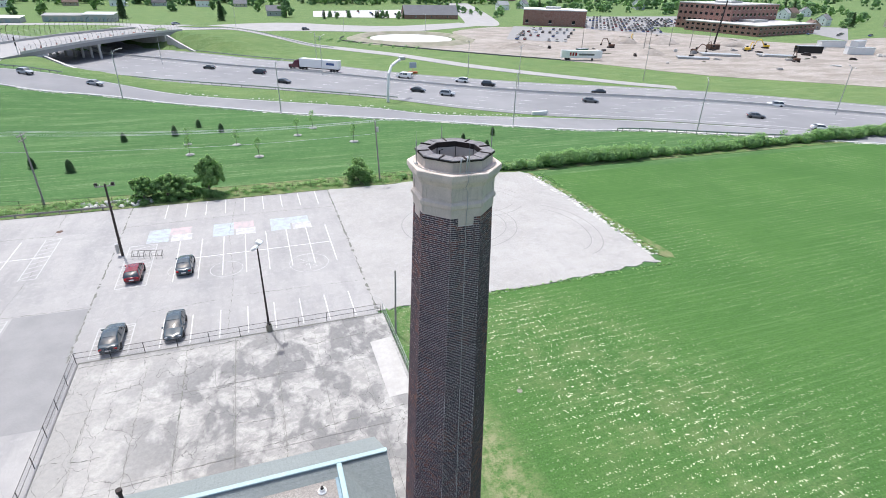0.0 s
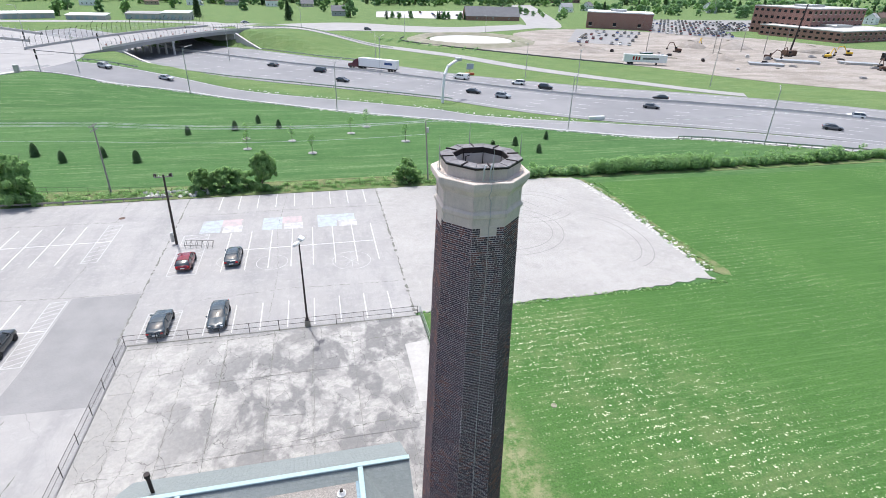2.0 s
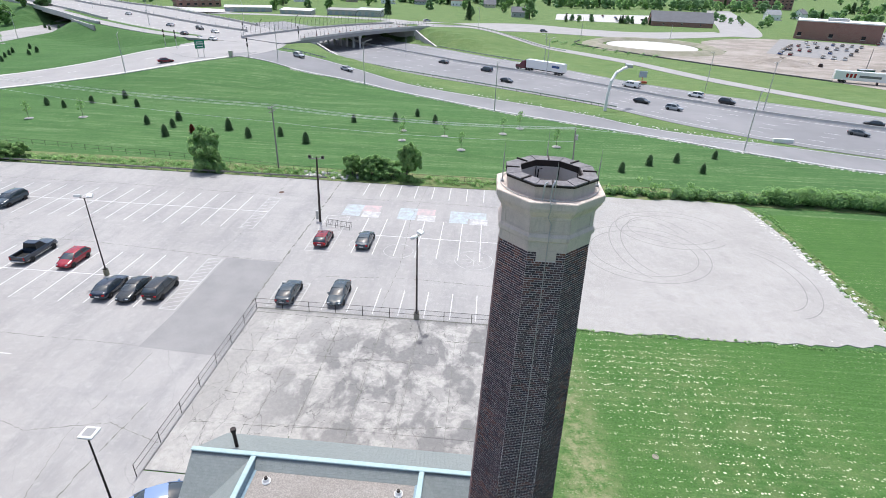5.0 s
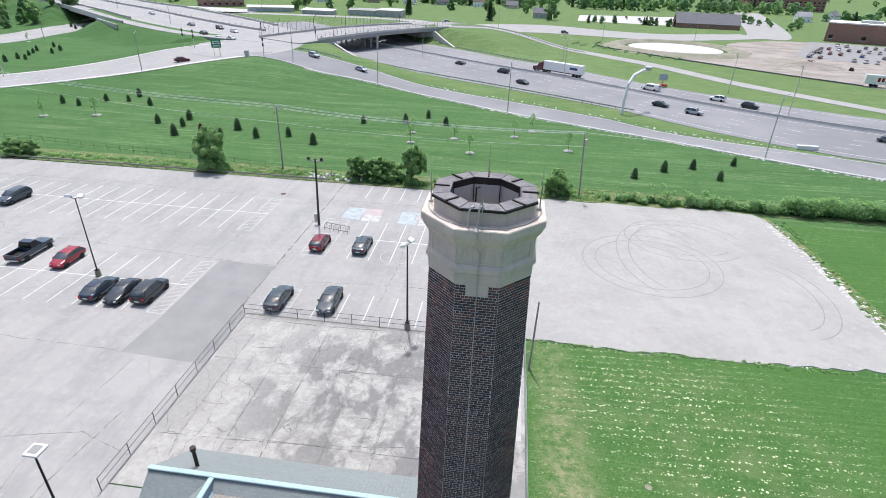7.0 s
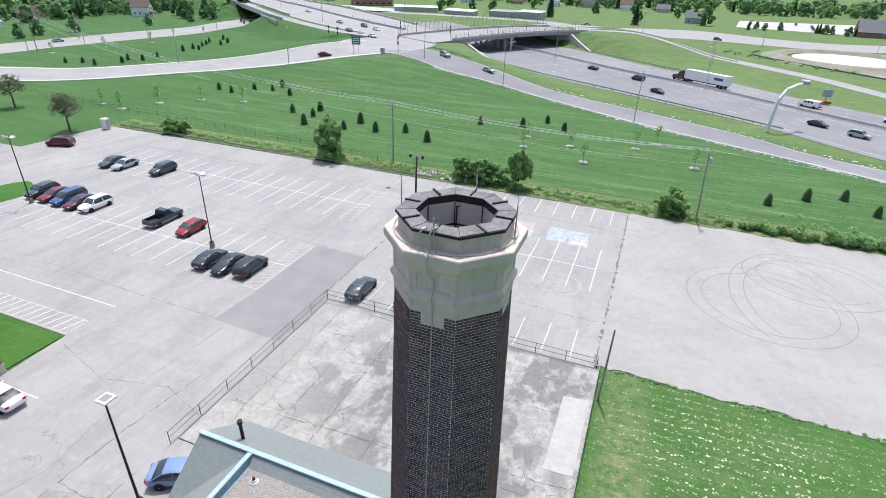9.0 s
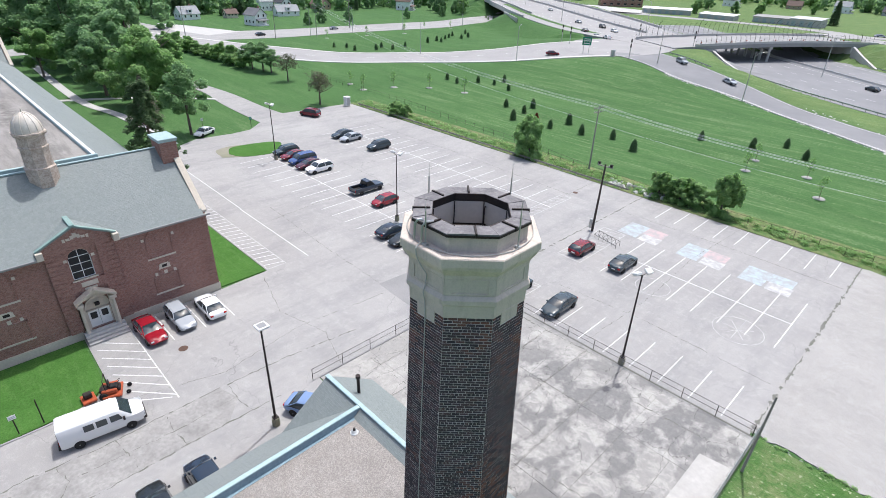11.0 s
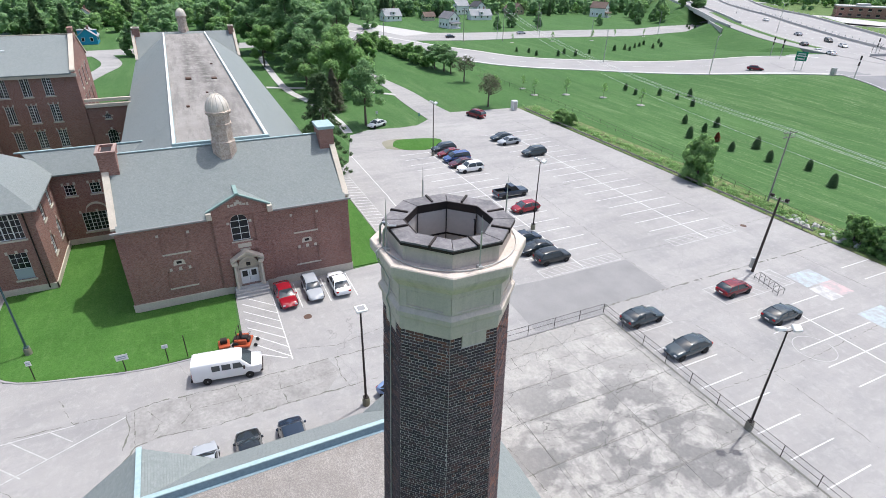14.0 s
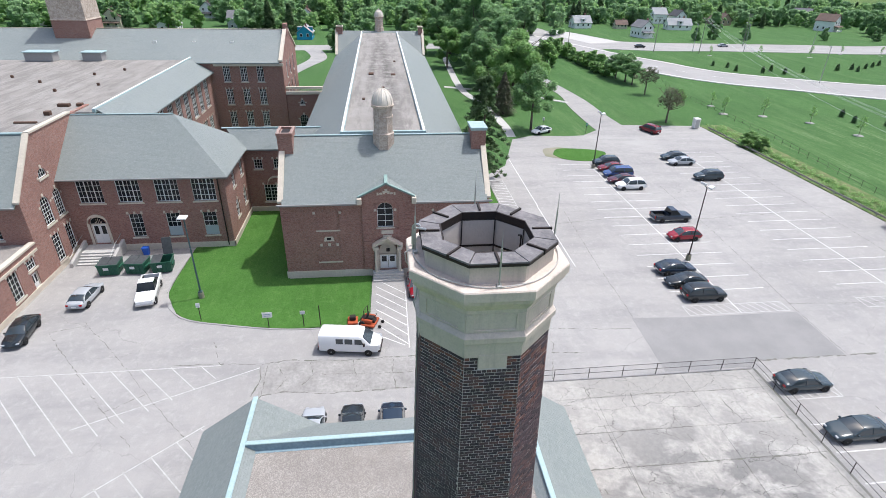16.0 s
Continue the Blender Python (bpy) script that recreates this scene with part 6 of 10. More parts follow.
# gabled block with arched windows
gym = thing("gabled_block", (-45.5, -39, 0), "red brick gabled block with arched windows", "building")
gf = Face("y", -39.0, 1)
facade(gym, gf, -64, -45.2, 0, [(-64, 15.1), (-57.5, 15.2), (-50.2, 15.2), (-45.2, 9.5)], [dict(u0=-49.9, u1=-48.1, z0=5.4, z1=8.6, arch=True, cols=4, rows=7), dict(u0=-52.3, u1=-50.75, z0=5.4, z1=8.6, arch=True, cols=4, rows=7), dict(u0=-49.6, u1=-48.1, z0=0.9, z1=4.2, cols=3, rows=6), dict(u0=-52.3, u1=-51.0, z0=0.9, z1=4.2, cols=3, rows=6), dict(u0=-51.1, u1=-49.5, z0=10.4, z1=11.4, arch=True, cols=4, rows=2)], label="red brick gable wall")
coping(gym, (-45.0, -39.2, 9.4), (-50.2, -39.2, 15.1), 0.6, 0.24)
coping(gym, (-50.3, -39.2, 15.2), (-59.0, -39.2, 15.2), 0.6, 0.2)
facade(gym, Face("x", -45.3, 1), -75, -39.4, 0, 9.2, [dict(u0=-43.6 - 6.5 * k, u1=-41.9 - 6.5 * k, z0=5.3, z1=8.2, cols=4, rows=5) for k in range(4)][::-1], label="red brick front wall")
slope(gym, [(-44.8, -75, 9.1), (-44.8, -39.4, 9.1), (-51.5, -39.4, 14.9), (-51.5, -75, 14.9)])
trim(gym, -44.95, -75, 8.95, -44.75, -39.4, 9.12, "road", "gutter", "grey gutter")
trim(gym, -51.7, -75, 14.85, -51.3, -39.5, 15.0)
facade(gym, gf, -45.2, -35.5, 0, 4.9, [dict(u0=-41.2, u1=-39.6, z0=1.0, z1=3.9, cols=3, rows=5), dict(u0=-44.1, u1=-43.0, z0=0.1, z1=2.3, door=True), dict(u0=-44.3, u1=-42.8, z0=2.7, z1=3.8, cols=4, rows=2)], label="low red brick porch wall")
coping(gym, (-45.2, -39.2, 4.9), (-35.5, -39.2, 4.9), 0.6, 0.2)
part("stone_band", gf.slab(bmesh.new(), -45.2, -35.5, 4.1, 4.4, -0.02, 0.08), M["stone"], gym)
part("plinth", gf.slab(bmesh.new(), -52.5, -35.5, -0.2, 0.6, -0.1, 0.07), M["stone"], gym)
part("porch_roof", block(-45.2, -75, 4.3, -35.5, -39.45, 4.75), M["roof_gravel"], gym)
facade(gym, Face("x", -35.5, 1), -75, -39.4, 0, 4.9)

# long classroom wing with tall windows and the great flat roof
court_wing = thing("court_wing", (-80, -38, 0), "red brick wing with tall windows and a broad pale roof", "building")
facade(court_wing, Face("y", -33.4, 1), -97.9, -60, 0, 13.0, [dict(u0=-94.9 + 3.75 * k, u1=-92.6 + 3.75 * k, z0=z, z1=z + h, cols=4, rows=8, mull=2, bar=0.05) for k in range(8) for z, h in ((2.2, 3.6), (7.6, 4.7))], label="red brick court wall")
slope(court_wing, [(-60.5, -32.8, 12.9), (-98.2, -32.8, 12.9), (-98.2, -36.7, 15.3), (-60.5, -36.7, 15.3)])
part("flat_roof", prism(bmesh.new(), [(-100.6, -92), (-51.8, -92), (-51.8, -39.5), (-60.2, -39.5), (-60.2, -36.8), (-100.6, -36.8)], 14.5, 14.98), M["roof_pale"], court_wing, "broad pale flat roof with dark streaks")
trim(court_wing, -100.4, -37.0, 14.9, -60.2, -36.62, 15.38)
trim(court_wing, -100.4, -36.95, 15.38, -60.2, -36.72, 15.44, "white", "roof_kerb", "pale metal kerb of the flat roof")
trim(court_wing, -100.7, -92, 14.7, -99.6, -37.1, 15.35, "white", "roof_kerb", "pale metal flashing of the flat roof")
for x, y, w, d, h in ((-97.6, -61.5, 1.1, 2.3, 1.5), (-98.0, -52.9, 1.0, 1.6, 1.4), (-63.2, -41.6, 0.3, 0.7, 0.4), (-63.4, -39.8, 0.3, 0.35, 0.4), (-59, -41.4, 0.3, 0.35, 0.5), (-55.4, -42, 0.2, 1.2, 0.2), (-78, -52, 0.18, 0.18, 0.4), (-72, -47, 0.18, 0.18, 0.4), (-84, -47, 0.18, 0.18, 0.4), (-88, -44, 0.18, 0.18, 0.4), (-76, -43, 0.18, 0.18, 0.4), (-70, -55, 0.18, 0.18, 0.4), (-82, -58, 0.18, 0.18, 0.4)):
    unit = part("roof_unit", block(x - w, y - d, 14.97, x + w, y + d, 14.97 + h, 0.05), M["rust"] if h < 1 else M["road"], court_wing, "boxy roof ventilator")
    if h > 1:
        part("unit_lid", block(x - w - 0.25, y - d - 0.25, 14.97 + h, x + w + 0.25, y + d + 0.25, 15.15 + h, 0.04), M["teal"], unit)

# tall block behind
tall = thing("main_building", (-98, -26, 0), "three-storey red brick main building with a slate gable roof", "building")
MX = -98.0
ef = Face("x", MX, 1)
facade(tall, ef, -96, -20.2, 0, 14.6, [dict(u0=y - 0.62, u1=y + 0.62, z0=z, z1=z + 2.85, cols=4, rows=6, mull=2, bar=0.05) for y in (-30.5, -27.4, -24.4) for z in (2.7, 6.95, 11.15)], label="red brick court wall")
facade(tall, Face("y", -20.2, 1), MX - 18.5, MX - 0.5, 0, [(MX - 18.5, 14.7), (MX - 9.3, 20.0), (MX - 0.5, 15.0)], [dict(u0=a - 0.6, u1=a + 0.6, z0=z, z1=z + 2.8, cols=4, rows=6, mull=2) for a in (MX - 13.6, MX - 9.3, MX - 5) for z in (2.7, 6.95, 11.15)], label="red brick gable wall")
slope(tall, [(MX + 0.5, -96, 14.6), (MX + 0.5, -20.7, 14.6), (MX - 9.3, -20.7, 19.35), (MX - 9.3, -96, 19.35)])
slope(tall, [(MX - 9.3, -96, 19.35), (MX - 9.3, -20.7, 19.35), (MX - 19, -20.7, 14.6), (MX - 19, -96, 14.6)])
coping(tall, (MX + 0.4, -20.4, 14.8), (MX - 9.3, -20.4, 19.9), 0.7, 0.3)
coping(tall, (MX - 9.3, -20.4, 19.9), (MX - 19, -20.4, 14.8), 0.7, 0.3)
part("gable_head", block(MX - 10.4, -20.75, 18.6, MX - 8.2, -20.05, 20.5, 0.03), M["brick"], tall, "square brick head of the gable")
trim(tall, MX - 9.42, -96, 19.33, MX - 9.18, -20.8, 19.45, "stone", "ridge", "pale ridge capping")
trim(tall, MX + 0.05, -32.6, 14.0, MX + 0.4, -20.0, 14.55, "stone", "cornice", "pale stone cornice")
for x, y in ((MX - 5.5, -30), (MX - 5.6, -37), (MX - 5.4, -44), (MX - 6, -51)):
    part("snow_guard", block(x - 0.2, y - 0.3, 17.0, x + 0.25, y + 0.3, 17.62), M["white"], tall, "small white roof vent")
quoins(tall, ef, -20.2, -1, 0.5, 14.0)
part("tower_base", block(-110.4, -61.8, 16, -104.3, -55.6, 21.0), M["brick"], tall, "red brick tower base")
part("tower", lathe(bmesh.new(), [(4.5, 21.0), (4.3, 21.3), (4.2, 29.5), (4.6, 29.8), (4.6, 30.3), (0.3, 34)], 4, math.pi / 4, (-107.35, -58.7)), M["cupola"], tall, "mottled stone clock tower")
facade(tall, Face("x", MX - 0.3, 1), -20.15, -13.2, 0, 8.7, [dict(u0=-17.7, u1=-16.8, z0=6.7, z1=7.6, cols=3, rows=3, arch=True), dict(u0=-18.0, u1=-16.4, z0=2.0, z1=4.8, arch=True, cols=4, rows=4)], name="corridor_wall", label="brick corridor wall with a round window")
trim(tall, MX - 0.9, -20.1, 9.6, MX - 0.4, -13.2, 10.1, "stone", "parapet", "pale stone parapet")
trim(tall, MX - 0.9, -20.1, 8.7, MX - 0.05, -13.2, 9.3, "stone", "parapet", "pale stone parapet")

# ---- highway, ramps, bridge ----


def road(name, left, right, mat, label, lift=0.03, steps=8, category="road"):
    a, b = bend(left, steps), bend(right, steps)
    setting(name, ribbon(bmesh.new(), a, b, lift, 0.4, None, 6), M[mat], label, category)
    return a, b


def line_on(bm, line, w, lift, dash=None):
    """A painted line on the land, whole or dashed."""
    if dash is None:
        ribbon(bm, offset_line(line, w / 2), offset_line(line, -w / 2), lift, 0.01, None, 1)
        return
    fine = []
    for (ax, ay), (bx, by) in zip(line, line[1:]):
        n = max(1, int(math.hypot(bx - ax, by - ay) / 1.0))
        fine += [(ax + (bx - ax) * k / n, ay + (by - ay) * k / n) for k in range(n)]
    on, off = dash
    k = 0
    while k + on < len(fine):
        seg = fine[k:k + on + 1:max(1, on)]
        ribbon(bm, offset_line(seg, w / 2), offset_line(seg, -w / 2), lift, 0.01, None, 1)
        k += on + off


hwy_s = [(-175, 300), (-110, 243), (-61, 202), (-24.5, 175), (0.5, 159.5), (27.6, 141.4), (47.5, 122.5), (66.9, 108.8), (90, 98), (112, 86), (138, 68), (200, 22), (330, -80)]
hwy_n = [(-136, 350), (-76, 295), (-27.5, 251), (-2, 226.5), (20.4, 209), (45, 184), (62, 170.5), (88.3, 153), (115, 140), (146, 121), (176, 96), (232, 52), (360, -50)]
sl, nl = road("highway", hwy_s, hwy_n, "highway", "wide grey asphalt highway with worn lanes")


def between(f):
    return [(a[0] + (b[0] - a[0]) * f, a[1] + (b[1] - a[1]) * f) for a, b in zip(sl, nl)]


bm = bmesh.new()
for f in (0.06, 0.565, 0.655, 0.94):
    line_on(bm, between(f), 0.16, 0.05)
for f in (0.16, 0.26, 0.36, 0.46, 0.75, 0.845):
    line_on(bm, between(f), 0.14, 0.05, (3, 9))
setting("lane_lines", bm, M["marking"], "white lane lines on the highway", "road marking")

barrier = thing("median_barrier", (50, 146, 0), "grey concrete barrier between the carriageways", "barrier")
mid = between(0.61)
for a, b in zip(mid[8:-6:2], mid[10:-6:2]):
    d = Vector((b[0] - a[0], b[1] - a[1], 0))
    s = Vector((-d.y, d.x, 0)).normalized()
    base = [Vector((*p, terrain(*p))) for p in (a, b)]
    loops = [[p + s * w + Vector((0, 0, z)) for w, z in ((0.4, 0), (0.36, 0.12), (0.14, 0.4), (0.11, 0.95), (-0.11, 0.95), (-0.14, 0.4), (-0.36, 0.12), (-0.4, 0))] for p in base]
    part("barrier_section", rings(bmesh.new(), loops), M["kerb"], barrier)


def guard(name, line, label):
    """A steel beam on posts."""
    ob = thing(name, (*line[0], terrain(*line[0])), label, "guard rail", "guard rails")
    posts = bmesh.new()
    for (ax, ay), (bx, by) in zip(line, line[1:]):
        n = max(1, int(math.hypot(bx - ax, by - ay) / 2.0))
        for k in range(n):
            x, y = ax + (bx - ax) * k / n, ay + (by - ay) * k / n
            z = terrain(x, y)
            box(posts, x - 0.08, y - 0.08, z - 0.1, x + 0.08, y + 0.08, z + 0.75)
    part("post_row", posts, M["wood"], ob, "row of short timber posts")["kind"] = "stuff"
    part("beam", rings(bmesh.new(), [[Vector((x, y, terrain(x, y))) + Vector((ox, oy, z)) for ox, oy, z in ((0.08, 0, 0.45), (0.14, 0, 0.6), (0.08, 0, 0.78), (0.04, 0, 0.6))] for x, y in line]), M["galv"], ob, "grey steel beam")
    return ob


guard("guard_rail", bend([(-53.5, 194.0), (-24.5, 175.4), (0.5, 159.6), (33.5, 137.4)], 8), "steel guard rail along the highway shoulder")
guard("guard_rail", bend([(-27.2, 252.5), (-1.5, 228), (20.6, 210.5)], 8), "steel guard rail at the foot of the bank")
guard("guard_rail", bend([(76, 90.5), (84, 88), (100, 80.5), (118, 72.5)], 4), "steel guard rail along the ramp")
guard("guard_rail", bend([(-76.5, 183.5), (-67, 178.5), (-58.5, 174.6)], 4), "steel guard rail by the junction")
guard("guard_rail", bend([(-33, 287), (-18, 290), (0, 286), (18, 272), (33, 256)], 4), "steel guard rail along the service road")

# slip road with kerb
ramp_s = [(-92, 168), (-76, 163), (-61, 156.5), (-40, 152.6), (-20.9, 141.5), (0.1, 128.1), (20.2, 117.6), (34.2, 111), (52.7, 101), (69.4, 93), (82, 89.6), (104.6, 79), (140, 60)]
ramp_n = [(-84, 190), (-77.5, 182), (-59.3, 174), (-43.5, 167.5), (-28, 158.5), (-11.9, 148.6), (6, 139), (25.3, 127.6), (36, 118.6), (50.1, 112.2), (64, 107.4), (95, 94.5), (146, 66)]
rs, rn = road("slip_road", ramp_s, ramp_n, "highway", "grey asphalt slip road beside the highway", 0.04)
bm = bmesh.new()
line_on(bm, offset_line(rs, 0.6), 0.14, 0.06)
line_on(bm, offset_line(rn, -0.6), 0.14, 0.06)
setting("lane_lines", bm, M["marking"], "white edge lines of the slip road", "road marking")


def kerb_line(line, w=0.9, label="pale concrete kerb and gutter along the road"):
    setting("kerb", ribbon(bmesh.new(), offset_line(line, w / 2), offset_line(line, -w / 2), 0.13, 0.3, None, 1), M["kerb"], label, "kerb")


kerb_line(offset_line(rs, -0.2)[14:], 0.5)
stones("rubble", rs[14:100], 0.2, 1.3, 4.0, 0.3, "white_stone", "pale broken stone scattered along the road kerb", 15)
stones("rubble", bend([(-28, 158.5), (-11.9, 148.6), (6, 139), (25.3, 127.6), (36, 118.6), (50.1, 112.2), (60, 108.6)], 6), -2.4, -0.4, 1.4, 0.32, "white_stone", "pale broken stone on the gore beside the highway", 16)

# junction, curved road to the west, bridge approach
curve_s = [(-260, 62), (-205, 76), (-169, 89), (-151, 102), (-133, 128), (-111, 143), (-97, 155), (-87, 165)]
curve_n = [(-268, 72), (-215, 90), (-189, 102), (-167, 114), (-148, 143), (-130, 160), (-120, 175), (-108, 190)]
cs, cn = road("side_road", curve_s, curve_n, "road", "pale concrete road curving to the junction", 0.05)
kerb_line(cs, 1.7)
kerb_line(cn, 1.7)
bm = bmesh.new()
line_on(bm, [(a[0] * 0.5 + b[0] * 0.5, a[1] * 0.5 + b[1] * 0.5) for a, b in zip(cs, cn)], 0.14, 0.07, (3, 6))
setting("lane_lines", bm, M["marking"], "white dashes on the side road", "road marking")
road("junction", [(-110, 168), (-98, 161), (-84, 167), (-79, 184), (-81, 200)], [(-117, 188), (-114, 198), (-110, 208), (-107, 213), (-104, 213)], "road", "pale concrete road junction with stop lines", 0.07, 4)
up_s = bend([(-90, 198), (-106, 201), (-143, 213), (-190, 240), (-216, 259), (-262, 293), (-330, 345), (-480, 480)], 8)
up_n = bend([(-84, 224), (-109, 252), (-138, 276), (-171, 298), (-196, 314), (-238, 338), (-300, 398), (-440, 540)], 8)
setting("fly_over", ribbon(bmesh.new(), up_s, up_n, 0.06, 0.9, fly_height, 6), M["road"], "pale concrete highway climbing away to the west", "road")


def up_line(f, a=0, b=None):
    return [(p[0] + (q[0] - p[0]) * f, p[1] + (q[1] - p[1]) * f) for p, q in list(zip(up_s, up_n))[a:b]]


def fly_band(bm, f, half, lift, depth, a=0, b=None):
    """A strip of the western highway, f of the way across it."""
    line = up_line(f, a, b)
    return ribbon(bm, offset_line(line, half), offset_line(line, -half), lift, depth, fly_height, 1)


bm = bmesh.new()
for f in (0.2, 0.56, 0.66, 0.95):
    fly_band(bm, f, 0.08, 0.075, 0.01, 8)
for f in (0.29, 0.38, 0.47, 0.76, 0.85):
    pts = up_line(f, 8)
    fine = [(p[0] + (q[0] - p[0]) * k / n, p[1] + (q[1] - p[1]) * k / n) for p, q in zip(pts, pts[1:]) for n in [max(1, int(math.dist(p, q)))] for k in range(n)]
    for k in range(0, min(300, len(fine) - 4), 11):
        ribbon(bm, offset_line(fine[k:k + 4], 0.08), offset_line(fine[k:k + 4], -0.08), 0.075, 0.01, fly_height, 1)
setting("lane_lines", bm, M["marking"], "white lane lines on the western highway", "road marking")
setting("median_strip", fly_band(bmesh.new(), 0.135, 1.5, 0.09, 0.1, 12, 36), M["field"], "narrow grass strip between ramp and highway", "verge")
wallw = thing("parapet", (*up_s[12], 5), "pale concrete parapets of the western highway", "parapet")
for f, a in ((0.0, 22), (1.0, 10), (0.61, 9), (0.17, 24)):
    part("parapet_wall", fly_band(bmesh.new(), f, 0.25, 1.0, 1.9 if f == 0 else 1.2, a), M["kerb"], wallw, "pale concrete parapet")
fly_posts = bmesh.new()
for x, y in up_line(0.61, 9, 44) + up_line(1.0, 10, 44):
    rod(fly_posts, (x, y, fly_height(x, y) + 0.9), (x, y, fly_height(x, y) + 1.9), 0.12, n=6)
part("marker_posts", fly_posts, M["galv"], wallw, "short grey posts on the parapet")["kind"] = "stuff"
part("deck_girder", ribbon(bmesh.new(), up_s[26:38], up_n[26:38], -0.1, 1.5, fly_height, 3), M["kerb"], wallw, "pale concrete deck over the town road")
part("retaining_wall", ribbon(bmesh.new(), offset_line(bend([(-176, 224.5), (-184, 230.5), (-192, 236.5), (-199, 241.8)], 5), 0.25), offset_line(bend([(-176, 224.5), (-184, 230.5), (-192, 236.5), (-199, 241.8)], 5), -0.25), 0.4, 4.5, fly_height, 1), M["kerb"], wallw, "pale panelled retaining wall")
road("town_road", [(-232, 60), (-217, 111), (-216, 140), (-212, 174), (-208, 205), (-213, 236), (-222, 300)], [(-262, 56), (-243, 118), (-239, 150), (-236, 190), (-232, 222), (-238, 252), (-246, 310)], "lot", "pale grey town road past the houses", 0.03)
road("town_road", [(-300, 66), (-240, 72), (-222, 76)], [(-300, 84), (-240, 90), (-205, 92)], "lot", "pale grey town road", 0.04, 4)

setting("town_apron", prism(bmesh.new(), [(-292, 90), (-276, 98), (-243, 109), (-238, 92), (-262, 86)], -0.1, 0.05), M["walk"], "pale paved apron beside the houses", "pavement")

# the road bridge
A0, A1, B0, B1 = (-82, 198), (-34, 282), (-103.6, 210.5), (-55.6, 294.5)
bridge = thing("road_bridge", (-63, 232, 0), "concrete road bridge over the highway with fenced footways", "bridge")


def on_deck(f, g):
    """f along the bridge, g across it."""
    ax, ay = A0[0] + (A1[0] - A0[0]) * f, A0[1] + (A1[1] - A0[1]) * f
    bx, by = B0[0] + (B1[0] - B0[0]) * f, B0[1] + (B1[1] - B0[1]) * f
    return ax + (bx - ax) * g, ay + (by - ay) * g


def camber(f):
    return 5.35 + 1.45 * math.sin(math.pi * min(1, max(0, 0.04 + f * 0.82)))


bm = bmesh.new()
rings(bm, [[(*on_deck(f, g), camber(f) + z) for g, z in ((0, 0), (1, 0), (1, -1.3), (0.97, -1.4), (0.03, -1.4), (0, -1.3))] for f in [i / 16 for i in range(17)]])
part("deck", bm, M["road"], bridge, "pale concrete deck and girder")
for g0, g1, tall, first in ((0.0, 0.02, 2.4, 0.1), (0.98, 1.0, 4.6, 0.0)):
    part("parapet_wall", rings(bmesh.new(), [[(*on_deck(f, g), camber(f) + z) for g, z in ((g0, 0), (g1, 0), (g1, 0.8), (g0, 0.8))] for f in [first + (1 - first) * i / 16 for i in range(17)]]), M["kerb"], bridge, "pale concrete parapet")
    fence_bm, net_bm = bmesh.new(), bmesh.new()
    for i in range(40):
        f = first + (0.97 - first) * i / 39
        x, y = on_deck(f, (g0 + g1) / 2)
        inx, iny = on_deck(f, 0.5)
        d = Vector((inx - x, iny - y, 0)).normalized()
        base = Vector((x, y, camber(f) + 0.75))
        h = tall * (1.25 if i % 8 == 4 else 1.0) * min(1.0, 0.55 + 0.12 * i)
        tube(fence_bm, [base, base + Vector((0, 0, h * 0.62)), base + d * h * 0.1 + Vector((0, 0, h * 0.86)), base + d * h * 0.32 + Vector((0, 0, h))], 0.085 if i % 8 == 4 else 0.05, 5)
    for z in [0.9 + (tall * 0.62) * k / 7 for k in range(8)]:
        tube(net_bm, [(*on_deck(first + (0.97 - first) * i / 11, (g0 + g1) / 2), camber(first + (0.97 - first) * i / 11) + z) for i in range(12)], 0.02, 4)
    part("parapet_fence", fence_bm, M["iron"], bridge, "dark curved steel fence posts on the parapet")["kind"] = "stuff"
    part("fence_mesh", net_bm, M["galv"], bridge, "thin fence wires")["kind"] = "stuff"
part("pier_cap", rings(bmesh.new(), [[(*on_deck(0.46 + o, g), camber(0.46) - 1.4 - h) for o, h in ((-0.008, 0), (0.008, 0), (0.008, 0.8), (-0.008, 0.8))] for g in (0.02, 0.98)]), M["kerb"], bridge)
for g in (0.04, 0.2, 0.36, 0.52, 0.68, 0.84, 0.97):
    x, y = on_deck(0.46, g)
    part("pier", rod(bmesh.new(), (x, y, -0.1), (x, y, camber(0.46) - 2.1), 0.5, n=12), M["kerb"], bridge, "round concrete pier")
for f0, f1 in ((0.12, 0.2), (0.86, 0.95)):
    part("abutment", prism(bmesh.new(), [on_deck(f0, -0.01), on_deck(f1, -0.01), on_deck(f1, 1.01), on_deck(f0, 1.01)], -0.5, camber((f0 + f1) / 2) - 1.3), M["kerb"], bridge, "pale concrete abutment wall")
for ends in (((-73.6, 213.6, 4.7), (-66.8, 208.0, 2.6), (-66.2, 207.5, 2.3), (-57.2, 200.3, 0.25)), ((-39.5, 268.5, 5.6), (-34, 261.5, 2.9), (-33.8, 261.3, 2.8), (-27.6, 253.4, 0.25))):
    way = (Vector(ends[-1]) - Vector(ends[0])).to_2d().normalized().orthogonal() * 0.45
    loops = [[(x - way.x, y - way.y, -0.4), (x - way.x, y - way.y, z), (x + way.x, y + way.y, z), (x + way.x, y + way.y, -0.4)] for x, y, z in ends]
    part("wing_wall", rings(bmesh.new(), loops), M["kerb"], bridge, "pale concrete wing wall with a sloping top")
